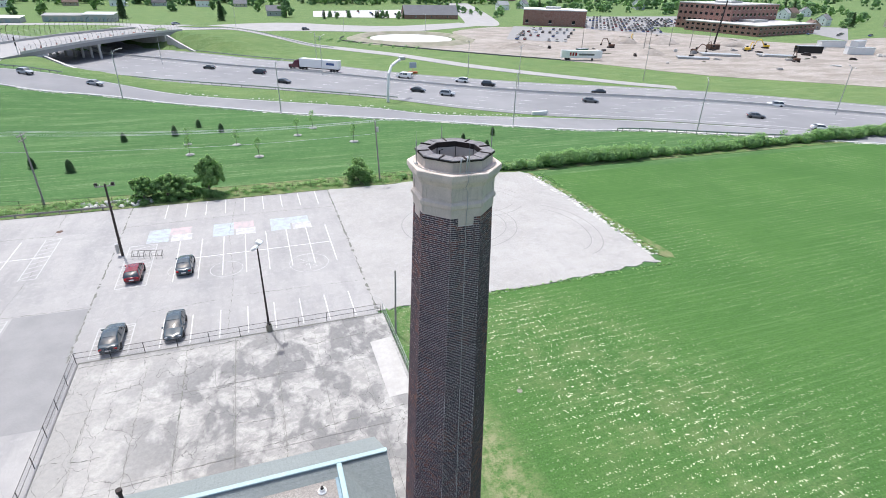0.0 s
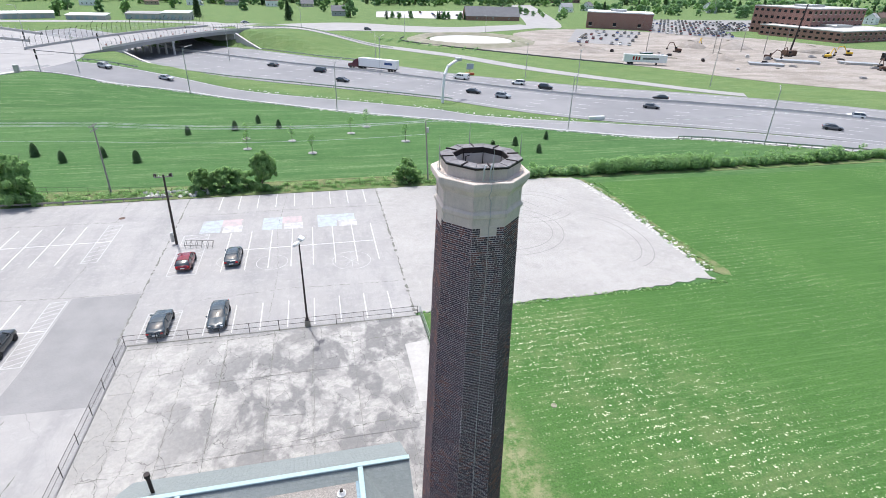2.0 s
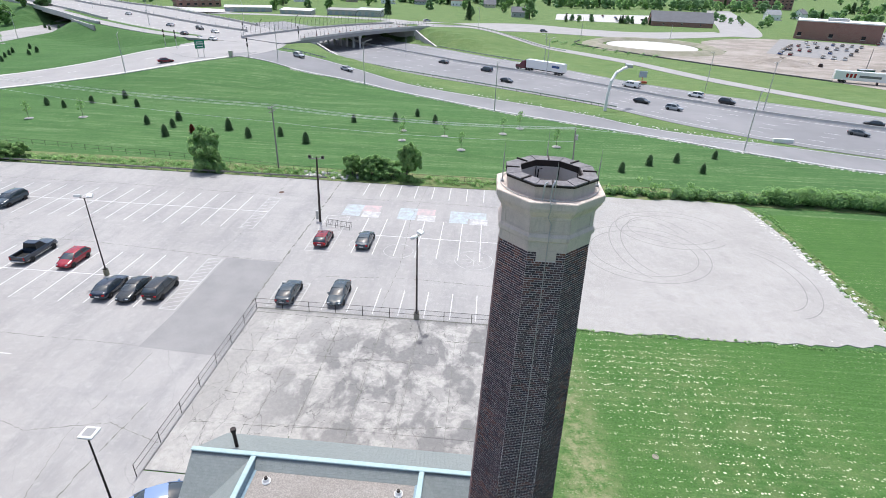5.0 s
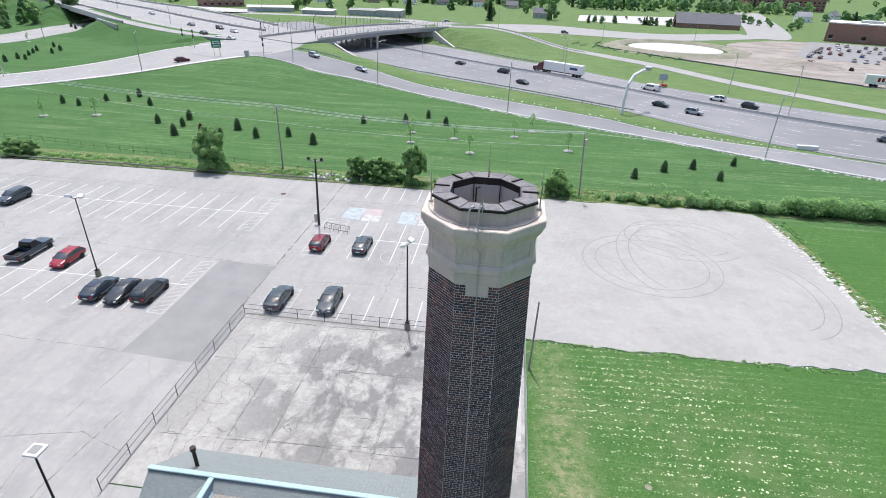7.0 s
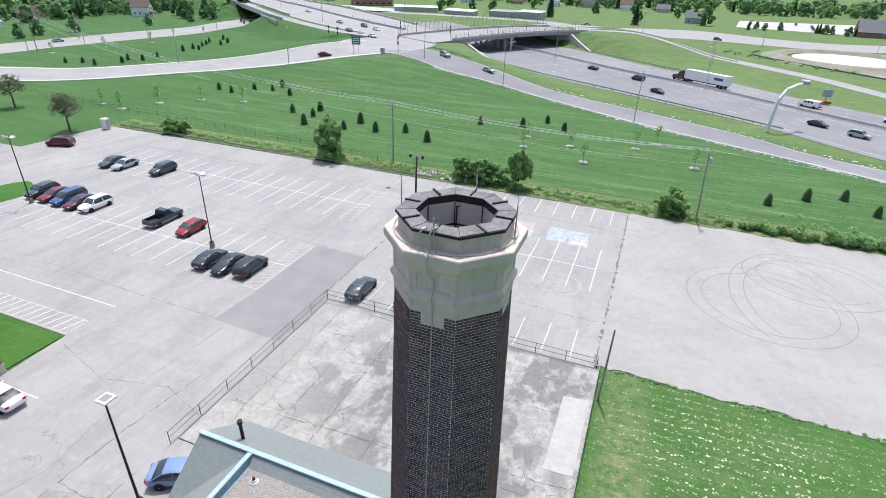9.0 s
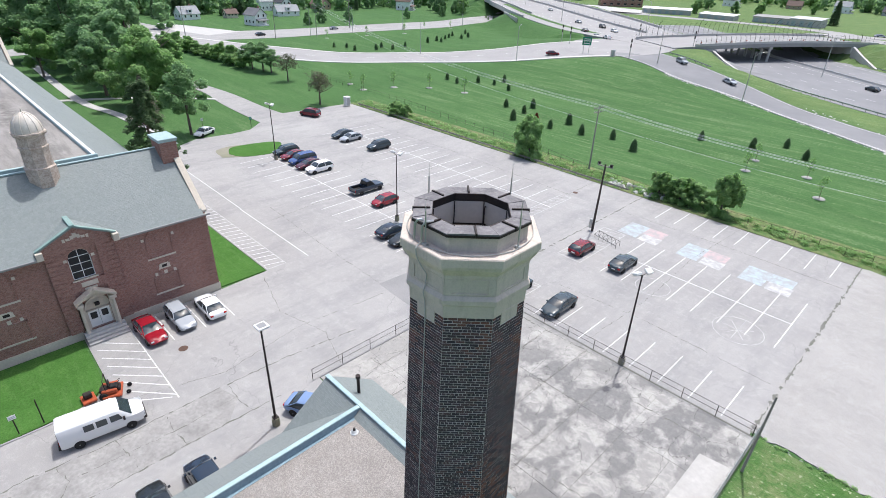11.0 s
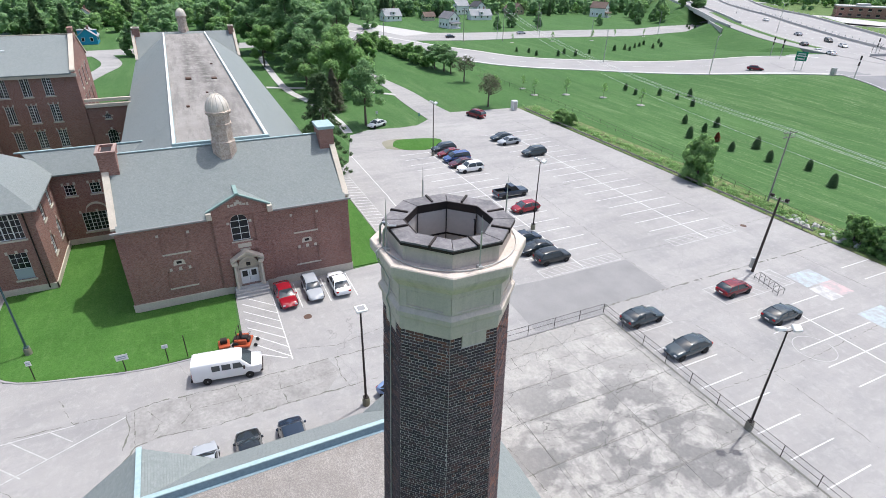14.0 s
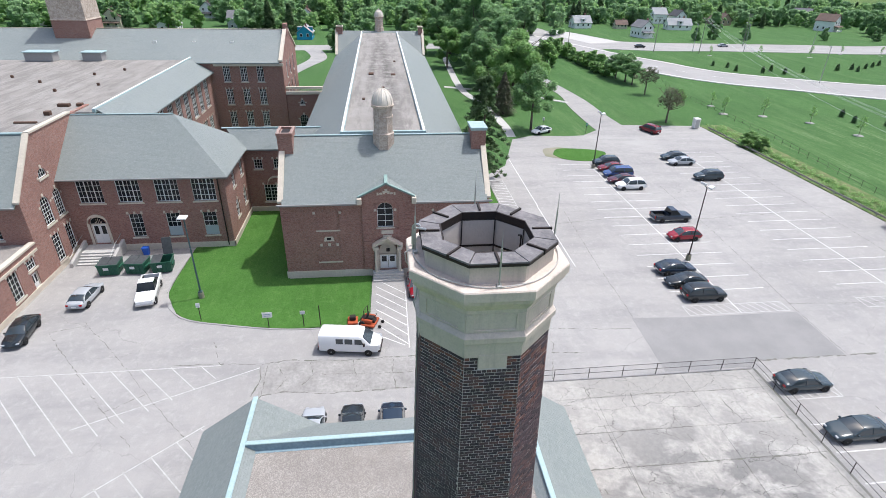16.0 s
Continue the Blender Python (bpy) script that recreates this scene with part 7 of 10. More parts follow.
for k in range(11):
    x, y = on_deck(0.15 + 0.07 * k, 0.14)
    cone = thing("traffic_barrel", (x, y, camber(0.15 + 0.07 * k)), "orange and white traffic barrel on the bridge", "traffic barrel", "barrels on the bridge")
    part("barrel", lathe(bmesh.new(), [(0.32, 0), (0.3, 0.3), (0.26, 0.9), (0.22, 1.0)], 10), M["orange"], cone, inside=True)
    part("band", lathe(bmesh.new(), [(0.31, 0.45), (0.3, 0.6)], 10, close=False), M["white"], cone, inside=True)

# roads beyond the bridge
road("service_road", [(-40, 282), (-16, 286), (2, 281), (22, 266), (44, 240), (56.5, 224), (78, 188), (113, 148), (130, 133)], [(-44, 300), (-12, 296), (8, 289), (28, 272), (50, 246.5), (63, 229), (84, 193), (117, 153), (133, 138)], "road", "pale service road along the bank", 0.05)
road("cross_road", [(-50, 288), (-22, 318), (11, 344), (60, 336), (84, 333), (111, 343), (150, 368), (184, 400), (271, 690)], [(-72, 304), (-60, 360), (13, 402), (62, 380), (92, 373), (122, 385), (148, 398), (162, 420), (240, 690)], "road", "pale concrete cross road", 0.06)
# circular basin under a white sheet
basin = thing("basin", (82, 293, 0), "round basin lined with a white sheet", "basin")
part("bank", lathe(bmesh.new(), [(36, -0.1), (31, 1.4), (28, 1.4), (25, 0.2)], 40, 0, (82, 293), False), M["dirt"], basin, "low ring bank of bare earth")
part("sheet", lathe(bmesh.new(), [(23, 0.1), (23, 0.32)], 40, 0, (82, 293)), M["kerb"], basin, "white plastic sheet")

# lamp posts and signs along the highway


def mast(x, y, h, arm, turn, group="highway lamps"):
    z = terrain(x, y)
    ob = thing("street_lamp", (x, y, z), "tall grey steel street lamp beside the highway", "street lamp", group)
    part("pole", rod(bmesh.new(), (0, 0, 0), (0, 0, h), 0.13, 0.07, 8), M["galv"], ob, inside=True)
    c, s = math.cos(turn), math.sin(turn)
    for sign in ((1,) if arm > 0 else (1, -1)):
        w = abs(arm) * sign
        part("arm", tube(bmesh.new(), [(0, 0, h - 1.2), (c * w * 0.3, s * w * 0.3, h - 0.2), (c * w, s * w, h + 0.1)], 0.05), M["galv"], ob, inside=True)
        part("lamp_head", block(-0.5, -0.16, -0.08, 0.5, 0.16, 0.08, 0.05), M["walk"], ob, inside=True).matrix_basis = pose(c * w * 1.1, s * w * 1.1, h + 0.12, 0, 0, math.degrees(turn))
    return ob


for x, y, h, arm, turn in ((-39.9, 151.5, 12.5, 2.6, 0.9), (0, 127.8, 12.5, 2.6, 0.9), (53.5, 101.7, 12.5, 2.6, 0.9), (93, 83, 12.5, 2.6, 0.9), (-37, 218, 13, -2.4, 0.9), (18, 183, 13, -2.4, 0.9), (76, 145, 13, -2.4, 0.9), (129, 150, 12, 2.4, 4.0),
                          (148, 90, 13, -2.4, 0.9), (19, 206, 12, 2.4, 4.0), (69, 172, 12, 2.4, 4.0), (-215, 151, 11, 2.4, 3.1), (-212.8, 180, 11, 2.4, 3.1), (-209.8, 220, 11, 2.4, 3.1), (-214.7, 128, 11, 2.4, 3.1), (-150, 135, 11, 2.2, 5.4), (-110.7, 143, 11, 2.2, 2.0),
                          (-72, 166, 11, 2.2, 1.2), (-160, 240, 12, -2.4, 2.6), (-216, 282, 12, -2.4, 2.6), (-120, 252, 12, 2.2, 4), (-10, 326, 11, 2.2, 4), (50, 326, 11, 2.2, 4), (100, 324, 11, 2.2, 4)):
    mast(x, y, h, arm, turn)

gantry = thing("camera_mast", (29.9, 134.5, 0), "curved white steel mast over the highway", "mast")
pts = [(0, 0, 0), (0.1, 0.15, 4), (0.5, 0.7, 7.5), (1.8, 2.2, 9.6), (4.2, 5.0, 10.4), (6.2, 7.4, 10.6)]
for (a, b) in zip(pts, pts[1:]):
    part("mast_section", rod(bmesh.new(), a, b, 0.42, 0.36, 12), M["white"], gantry, inside=True)
part("mast_head", block(5.2, 6.0, 10.4, 6.9, 8.2, 11.3, 0.1), M["galv"], gantry, inside=True)

junction_sign = thing("road_sign", (-96.4, 162.5, terrain(-96.4, 162.5)), "green road sign on two steel posts", "road sign")
for d in (-0.9, 0.9):
    part("post", rod(bmesh.new(), (d * 0.8, d * 0.6, 0), (d * 0.8, d * 0.6, 4.4), 0.09), M["galv"], junction_sign, inside=True)
board = part("board", block(-1.5, -0.05, 2.6, 1.5, 0.05, 5.2, 0.03), M["sign_green"], junction_sign, "green board with pale bars", inside=True)
board.matrix_basis = pose(0, 0, 0, 0, 0, 37)
for z, w in ((4.6, 1.0), (4.0, 1.2), (3.2, 0.9)):
    part("sign_text", block(-w, -0.075, z - 0.14, w, -0.055, z + 0.14), M["white"], board, inside=True)
cabinet = thing("control_cabinet", (-87.2, 164.5, terrain(-87.2, 164.5)), "grey steel signal cabinet by the junction", "cabinet")
part("case", block(-0.6, -0.5, 0.1, 0.6, 0.5, 1.9, 0.05), M["galv"], cabinet, inside=True)
part("base", block(-0.7, -0.6, -0.3, 0.7, 0.6, 0.1), M["kerb"], cabinet, inside=True)
for x, y in ((-81.5, 165), (-112, 176), (-119, 181), (-104, 214), (-78, 206)):
    sig = thing("traffic_signal", (x, y, terrain(x, y)), "traffic signal on a grey pole at the junction", "traffic signal", "signals")
    part("pole", rod(bmesh.new(), (0, 0, 0), (0, 0, 5.6), 0.12, 0.09), M["galv"], sig, inside=True)
    head = part("signal_head", block(-0.18, -0.18, 3.4, 0.18, 0.18, 4.5, 0.04), M["iron"], sig, inside=True)
    part("signal_head", block(-0.18, -0.18, 5.0, 0.18, 0.18, 6.1, 0.04), M["iron"], sig, inside=True)
board2 = thing("portable_sign", (50, 178.5, 0), "portable message sign on an orange trailer", "sign")
part("trailer", block(-1.6, -0.7, 0.3, 1.6, 0.7, 1.0, 0.1), M["orange"], board2, inside=True)
part("panel", block(-1.3, -0.1, 2.2, 1.3, 0.1, 4.2, 0.05), M["shade_panel"], board2, inside=True)
part("post", rod(bmesh.new(), (0, 0, 0.8), (0, 0, 2.4), 0.1), M["orange"], board2, inside=True)
block_ob = thing("concrete_block", (65.5, 110.5, 0), "white concrete block on the gore", "barrier")
part("case", block(-2.2, -0.4, 0, 2.2, 0.4, 0.9, 0.06), M["white"], block_ob, inside=True)

# ---- vehicles ----


def loft(sections):
    """A skin over cross-sections along x: each is (x, [(y, z), ...]) for one side, mirrored."""
    bm = bmesh.new()
    loops = []
    for x, side in sections:
        loops.append([(x, y, z) for y, z in side] + [(x, -y, z) for y, z in reversed(side)])
    return rings(bm, loops)


def flow(points, x):
    """A smooth line through (x, value) points that never swings past them."""
    if x <= points[0][0]:
        return points[0][1]
    if x >= points[-1][0]:
        return points[-1][1]
    k = max(i for i in range(len(points) - 1) if points[i][0] <= x)
    slopes = [(b[1] - a[1]) / (b[0] - a[0] or 1e-6) for a, b in zip(points, points[1:])]

    def tangent(i):
        if i == 0 or i == len(points) - 1:
            return slopes[0] if i == 0 else slopes[-1]
        a, b = slopes[i - 1], slopes[i]
        return 0.0 if a * b <= 0 else 2 * a * b / (a + b)
    (x0, v0), (x1, v1) = points[k], points[k + 1]
    w = x1 - x0
    f = (x - x0) / w
    return v0 * (1 + 2 * f) * (1 - f) ** 2 + tangent(k) * w * f * (1 - f) ** 2 + v1 * f * f * (3 - 2 * f) + tangent(k + 1) * w * f * f * (f - 1)


SHAPES = {
    # length, width, roof height, belt height, hood height, nose of cabin, screen top, rear top, tail of cabin, boot height
    "sedan": (4.75, 1.84, 1.46, 0.94, 0.88, 1.12, 0.2, -1.05, -1.98, 1.02),
    "coupe": (4.65, 1.82, 1.4, 0.92, 0.86, 1.05, 0.1, -0.95, -1.95, 0.98),
    "hatch": (4.3, 1.8, 1.5, 0.97, 0.92, 1.2, 0.3, -1.35, -2.0, 0.98),
    "suv": (4.75, 1.9, 1.72, 1.08, 1.04, 1.15, 0.4, -1.7, -2.25, 1.1),
    "minivan": (5.0, 1.95, 1.78, 1.08, 1.0, 1.45, 0.65, -2.05, -2.4, 1.08),
    "wagon": (4.6, 1.75, 1.5, 0.95, 0.88, 0.85, 0.2, -1.75, -2.15, 0.95),
}


def wheel(parent, x, y, r=0.33, w=0.21):
    side = 1 if y > 0 else -1
    tyre = part("wheel", lathe(bmesh.new(), [(r * 0.62, -w / 2), (r * 0.95, -w / 2), (r, -w * 0.3), (r, w * 0.3), (r * 0.95, w / 2), (r * 0.62, w / 2)], 18), M["tyre"], parent, "black tyre", inside=True)
    tyre.matrix_basis = pose(x, y, r, -90 * side)
    rim = part("rim", lathe(bmesh.new(), [(r * 0.7, -w * 0.4), (r * 0.7, w * 0.5), (r * 0.6, w * 0.42), (r * 0.16, w * 0.5), (0.02, w * 0.5)], 18), M["rim"], tyre, "alloy rim", inside=True)


def car(kind, colour, label, x, y, yaw, group="", z=0.0, category="car"):
    """A car standing at (x, y), its nose along yaw degrees."""
    L, W, H, belt, hood, c0, c1, c2, c3, boot = SHAPES[kind]
    name = {"suv": "suv", "minivan": "minivan"}.get(kind, "car")
    ob = thing(name, (x, y, z), label, category, group)
    ob.rotation_euler = (0, 0, radians(yaw))
    h, n, t = W / 2, L / 2, -L / 2

    def skin(stations, top, width, low, shape):
        return loft([(px, [(flow(width, px) * fy, flow(low, px) + (flow(top, px) - flow(low, px)) * fz) for fy, fz in shape]) for px in stations])
    top = [(t, boot - 0.3), (t + 0.1, boot - 0.07), (t + 0.5, boot), (c3 + 0.1, max(boot, belt)), (0, belt), (c0, hood + 0.05), (n - 0.9, hood - 0.01), (n - 0.3, hood - 0.13), (n, hood - 0.36)]
    width = [(t, h * 0.8), (t + 0.15, h * 0.92), (t + 0.8, h * 0.99), (0, h), (n - 0.9, h * 0.985), (n - 0.3, h * 0.9), (n - 0.08, h * 0.78), (n, h * 0.66)]
    low = [(t, 0.44), (t + 0.25, 0.3), (0, 0.22), (n - 0.3, 0.27), (n, 0.4)]
    body = part("body", skin([t + L * (0.5 - 0.5 * math.cos(math.pi * k / 26)) for k in range(27)], top, width, low, ((0, 0), (0.8, 0.0), (0.94, 0.1), (0.99, 0.3), (1.0, 0.5), (0.985, 0.7), (0.945, 0.86), (0.86, 0.965), (0.7, 1.01), (0.4, 1.035), (0, 1.045))),
                PAINT[colour], ob, smooth_faces=True, inside=True)
    g = h * 0.93
    r = h * 0.72
    dome = [(c3, belt), (c3 + (c2 - c3) * 0.55, belt + (H - belt) * 0.66), (c2, H - 0.07), ((c1 + c2) / 2, H), (c1, H - 0.06), (c1 + (c0 - c1) * 0.5, belt + (H - belt) * 0.56), (c0, belt - 0.02)]

    def cabin_ring(px, lift, inner):
        z = flow(dome, px)
        y = g - (g - r) * max(0.0, min(1.0, (z - belt) / (H - belt)))
        if inner:
            return (px, [(0, belt - 0.08), (g, belt - 0.08), (g, belt - 0.03), (y + (g - y) * 0.35, belt + (z - belt) * 0.6), (y, max(belt, z - 0.06)), (y * 0.86, z - 0.008), (0, z + 0.02)])
        return (px, [(0, z - 0.04), (y + 0.012, z - 0.075), (y + 0.014, z - 0.035), (y * 0.88, z + lift), (y * 0.5, z + lift + 0.016), (0, z + lift + 0.024)])
    glass = part("glasshouse", loft([cabin_ring(c3 + (c0 - c3) * k / 16, 0, True) for k in range(17)]), M["car_glass"], ob, "dark glazing", True, True)
    part("roof", loft([cabin_ring(c2 - 0.1 + (c1 - c2 + 0.18) * k / 8, 0.012, False) for k in range(9)]), PAINT[colour], ob, "", True, True)
    part("grille", block(n - 0.05, -h * 0.42, 0.42, n + 0.012, h * 0.42, hood - 0.42, 0.01), M["iron"], ob, inside=True)
    for s in (1, -1):
        for a, b in (((c0 - 0.02, belt - 0.03), (c1 + 0.03, H - 0.04)), ((c2, H - 0.04), (c3 + 0.04, belt - 0.02)), (((c1 + c2) / 2 - 0.05, belt - 0.03), ((c1 + c2) / 2, H - 0.04))):
            part("pillar", rod(bmesh.new(), (a[0], s * (g if a[1] < H - 0.2 else r) * 1.005, a[1]), (b[0], s * (g if b[1] < H - 0.2 else r) * 1.005, b[1]), 0.04, n=5), PAINT[colour], ob, inside=True)
        part("mirror", block(c0 - 0.35, s * h - 0.02 if s > 0 else s * h - 0.14, belt - 0.02, c0 - 0.2, s * h + 0.14 if s > 0 else s * h + 0.02, belt + 0.12, 0.02), PAINT[colour], ob, inside=True)
        part("headlight", block(n - 0.26, s * h * 0.64 - 0.14, hood - 0.32, n - 0.05, s * h * 0.64 + 0.14, hood - 0.2, 0.03), M["headlight"], ob, inside=True)
        part("taillight", block(t - 0.005, s * h * 0.70 - 0.14, boot - 0.33, t + 0.2, s * h * 0.70 + 0.14, boot - 0.14, 0.03), M["taillight"], ob, inside=True)
        for wx in (n - 0.9, t + 0.95):
            wheel(ob, wx, s * (h - 0.085))
            part("wheel_arch", rod(bmesh.new(), (wx, s * (h - 0.25), 0.345), (wx, s * (h - 0.004), 0.345), 0.372, n=18), M["tyre"], ob, "dark wheel arch", inside=True)
    part("number_plate", block(t - 0.02, -0.24, 0.55, t + 0.02, 0.24, 0.68), M["white"], ob, inside=True)
    return ob


def pickup(colour, label, x, y, yaw, z=0.0, cap=False):
    ob = thing("pickup_truck", (x, y, z), label, "pickup truck")
    ob.rotation_euler = (0, 0, radians(yaw))
    h = 0.97

    def sec(px, w, low, top):
        return (px, [(0, low), (w * 0.9, low), (w, low + 0.15), (w, top - 0.1), (w * 0.93, top), (0, top + 0.02)])
    part("body", loft([sec(-0.72, h, 0.4, 1.12), sec(0.9, h, 0.4, 1.12), sec(1.2, h, 0.4, 1.08), sec(2.3, h * 0.95, 0.42, 1.02), sec(2.62, h * 0.8, 0.5, 0.9)]), PAINT[colour], ob, "", True, True)
    part("cab_glass", loft([(-0.7, [(0, 1.05), (0.9, 1.05), (0.9, 1.1), (0, 1.12)]), (-0.55, [(0, 1.05), (0.9, 1.05), (0.75, 1.78), (0, 1.8)]), (0.25, [(0, 1.05), (0.9, 1.05), (0.75, 1.8), (0, 1.82)]), (0.95, [(0, 1.05), (0.9, 1.05), (0.9, 1.1), (0, 1.12)])]), M["glass"], ob, "dark glazing", True, True)
    part("roof", block(-0.6, -0.77, 1.76, 0.3, 0.77, 1.86, 0.05), PAINT[colour], ob, inside=True)
    bed = bmesh.new()
    for a in ((-2.75, -h, 0.5, -0.72, -h + 0.14, 1.1), (-2.75, h - 0.14, 0.5, -0.72, h, 1.1), (-2.8, -h, 0.5, -2.7, h, 1.1), (-2.7, -h + 0.14, 0.5, -0.72, h - 0.14, 0.62), (-0.86, -h + 0.14, 0.5, -0.72, h - 0.14, 1.1)):
        box(bed, *a)
    bed_ob = part("bed", bed, PAINT[colour], ob, "open load bed", inside=True)
    # black faces inside the bed carry its shade as colour
    part("bed_liner", block(-2.68, -h + 0.16, 0.6, -0.88, h - 0.16, 0.66, 0.01), M["tyre"], bed_ob, "black bed floor, its shade put in as colour", inside=True)
    for y in (-h + 0.145, h - 0.165):
        part("liner_side", block(-2.68, y, 0.64, -0.88, y + 0.02, 1.08), M["tyre"], bed_ob, inside=True)
    part("bumper", block(2.5, -0.85, 0.4, 2.72, 0.85, 0.62, 0.04), M["rim"], ob, inside=True)
    part("bumper", block(-2.95, -0.85, 0.42, -2.8, 0.85, 0.6, 0.03), M["rim"], ob, inside=True)
    for s in (1, -1):
        part("sill_trim", block(-2.6, s * h - 0.02, 0.42, 2.4, s * h + 0.02, 0.5), M["rim"], ob, inside=True)
        part("headlight", block(2.42, s * 0.65 - 0.16, 0.75, 2.6, s * 0.65 + 0.16, 0.92, 0.03), M["headlight"], ob, inside=True)
        part("taillight", block(-2.82, s * 0.86 - 0.1, 0.7, -2.78, s * 0.86 + 0.1, 1.05), M["taillight"], ob, inside=True)
        for wx in (1.75, -1.75):
            wheel(ob, wx, s * (h - 0.08), 0.38, 0.26)
    return ob


def van(x, y, yaw, z=0.0, colour="white", label="white panel van with dark side windows"):
    ob = thing("van", (x, y, z), label, "van")
    ob.rotation_euler = (0, 0, radians(yaw))
    h = 1.0

    def sec(px, w, low, top, tw):
        return (px, [(0, low), (w * 0.95, low), (w, low + 0.15), (w, 1.2), (w * tw, top - 0.12), (w * tw * 0.9, top), (0, top + 0.03)])
    part("body", loft([sec(-2.75, h * 0.97, 0.45, 2.0, 0.9), sec(-2.6, h, 0.4, 2.08, 0.9), sec(0.9, h, 0.4, 2.1, 0.9), sec(1.25, h, 0.4, 2.0, 0.86), sec(1.95, h, 0.4, 1.3, 0.97), sec(2.55, h * 0.95, 0.42, 1.1, 0.95), sec(2.8, h * 0.82, 0.5, 0.95, 0.95)]), PAINT[colour], ob, "", True, True)
    part("windscreen", solid(bmesh.new(), [(1.27, -0.78, 1.97), (1.27, 0.78, 1.97), (1.93, 0.9, 1.32), (1.93, -0.9, 1.32), (1.33, -0.78, 1.99), (1.33, 0.78, 1.99), (1.98, 0.9, 1.34), (1.98, -0.9, 1.34)], [(0, 1, 2, 3), (7, 6, 5, 4), (0, 4, 5, 1), (1, 5, 6, 2), (2, 6, 7, 3), (3, 7, 4, 0)]), M["car_glass"], ob, inside=True)
    for s in (1, -1):
        for a, b in ((0.55, 1.35), (-0.35, 0.35), (-1.15, -0.5)):
            part("side_window", solid(bmesh.new(), [(px, s * (py + o), pz) for o in (0, 0.03) for px, py, pz in ((a, 0.985, 1.28), (b, 0.985, 1.28), (min(b, 1.15), 0.925, 1.78), (a, 0.925, 1.78))], [(0, 1, 2, 3), (7, 6, 5, 4), (0, 4, 5, 1), (1, 5, 6, 2), (2, 6, 7, 3), (3, 7, 4, 0)]), M["car_glass"], ob, inside=True)
        part("mirror", block(1.35, s * 1.13 - 0.1, 1.2, 1.5, s * 1.13 + 0.1, 1.5, 0.03), M["iron"], ob, inside=True)
        part("headlight", block(2.55, s * 0.7 - 0.16, 0.75, 2.78, s * 0.7 + 0.16, 0.95, 0.03), M["headlight"], ob, inside=True)
        part("taillight", block(-2.78, s * 0.88 - 0.08, 0.8, -2.7, s * 0.88 + 0.08, 1.3), M["taillight"], ob, inside=True)
        for wx in (1.75, -1.65):
            wheel(ob, wx, s * 0.92, 0.36, 0.24)
    part("bumper", block(2.6, -0.9, 0.42, 2.88, 0.9, 0.62, 0.04), M["iron"], ob, inside=True)
    part("bumper", block(-2.92, -0.95, 0.42, -2.72, 0.95, 0.6, 0.04), M["iron"], ob, inside=True)
    part("rear_window", block(-2.79, -0.75, 1.3, -2.735, 0.75, 1.8), M["car_glass"], ob, inside=True)
    return ob


def lorry(x, y, yaw, z, tractor="maroon", label="maroon lorry with a long white box trailer on the highway"):
    ob = thing("lorry", (x, y, z), label, "lorry")
    ob.rotation_euler = (0, 0, radians(yaw))
    part("trailer", block(-10.5, -1.3, 1.15, 5.4, 1.3, 4.1, 0.04), PAINT["white"], ob, "white box trailer", inside=True)
    part("cab", loft([(5.8, [(0, 0.7), (1.2, 0.7), (1.2, 3.6), (0.9, 3.8), (0, 3.85)]), (7.6, [(0, 0.7), (1.2, 0.7), (1.2, 2.9), (0.9, 3.2), (0, 3.25)]), (8.3, [(0, 0.7), (1.15, 0.7), (1.15, 1.9), (0.9, 2.0), (0, 2.0)]), (10.3, [(0, 0.6), (1.0, 0.6), (0.95, 1.6), (0.7, 1.75), (0, 1.8)])]), PAINT[tractor], ob, "maroon tractor cab", inside=True)
    part("windscreen", solid(bmesh.new(), [(7.62, -1.0, 2.95), (7.62, 1.0, 2.95), (8.28, 1.05, 2.05), (8.28, -1.05, 2.05), (7.7, -1.0, 3.0), (7.7, 1.0, 3.0), (8.36, 1.05, 2.08), (8.36, -1.05, 2.08)], [(0, 1, 2, 3), (7, 6, 5, 4), (0, 4, 5, 1), (1, 5, 6, 2), (2, 6, 7, 3), (3, 7, 4, 0)]), M["glass"], ob, inside=True)
    part("logo", block(-9.0, 1.3, 2.4, -5.8, 1.315, 3.2), PAINT["blue"], ob, "blue bars of a marking", inside=True)
    part("logo", block(-9.0, -1.315, 2.4, -5.8, -1.3, 3.2), PAINT["blue"], ob, inside=True)
    part("chassis", block(-10.2, -0.5, 0.75, 9.6, 0.5, 1.12), M["iron"], ob, inside=True)
    for wx in (9.2, 5.2, 4.0, -7.6, -8.9):
        for s in (1, -1):
            wheel(ob, wx, s * 1.05, 0.5, 0.4)
    return ob


# car park, west rows
P1, P2 = "cars in the west car park", "cars in the east car park"
pickup("navy", "dark navy pickup truck with an open bed in a bay", -55.9, 38.3, 90, 0)
car("hatch", "red", "bright red hatchback parked nose to the line", -50.2, 37.2, -90, P1)
car("sedan", "navy", "dark navy saloon car under the lamp", -42.0, 31.8, 92, P1)
car("coupe", "black", "black saloon car beside two dark cars", -39.2, 31.6, -90, P1)
car("suv", "black", "black sport utility car beside the barred zone", -36.4, 32.2, 90, P1)
car("suv", "teal_grey", "dark teal sport utility car in the north row", -71.1, 52.6, -92, P1)
car("sedan", "silver", "silver saloon car in the north row", -78.8, 51.8, -90, P1)
car("sedan", "teal_grey", "blue-grey saloon car in the north row", -81.7, 51.8, -90, P1)
car("suv", "teal_grey", "dark estate car by the grass island", -79.2, 37.7, -90, P1)
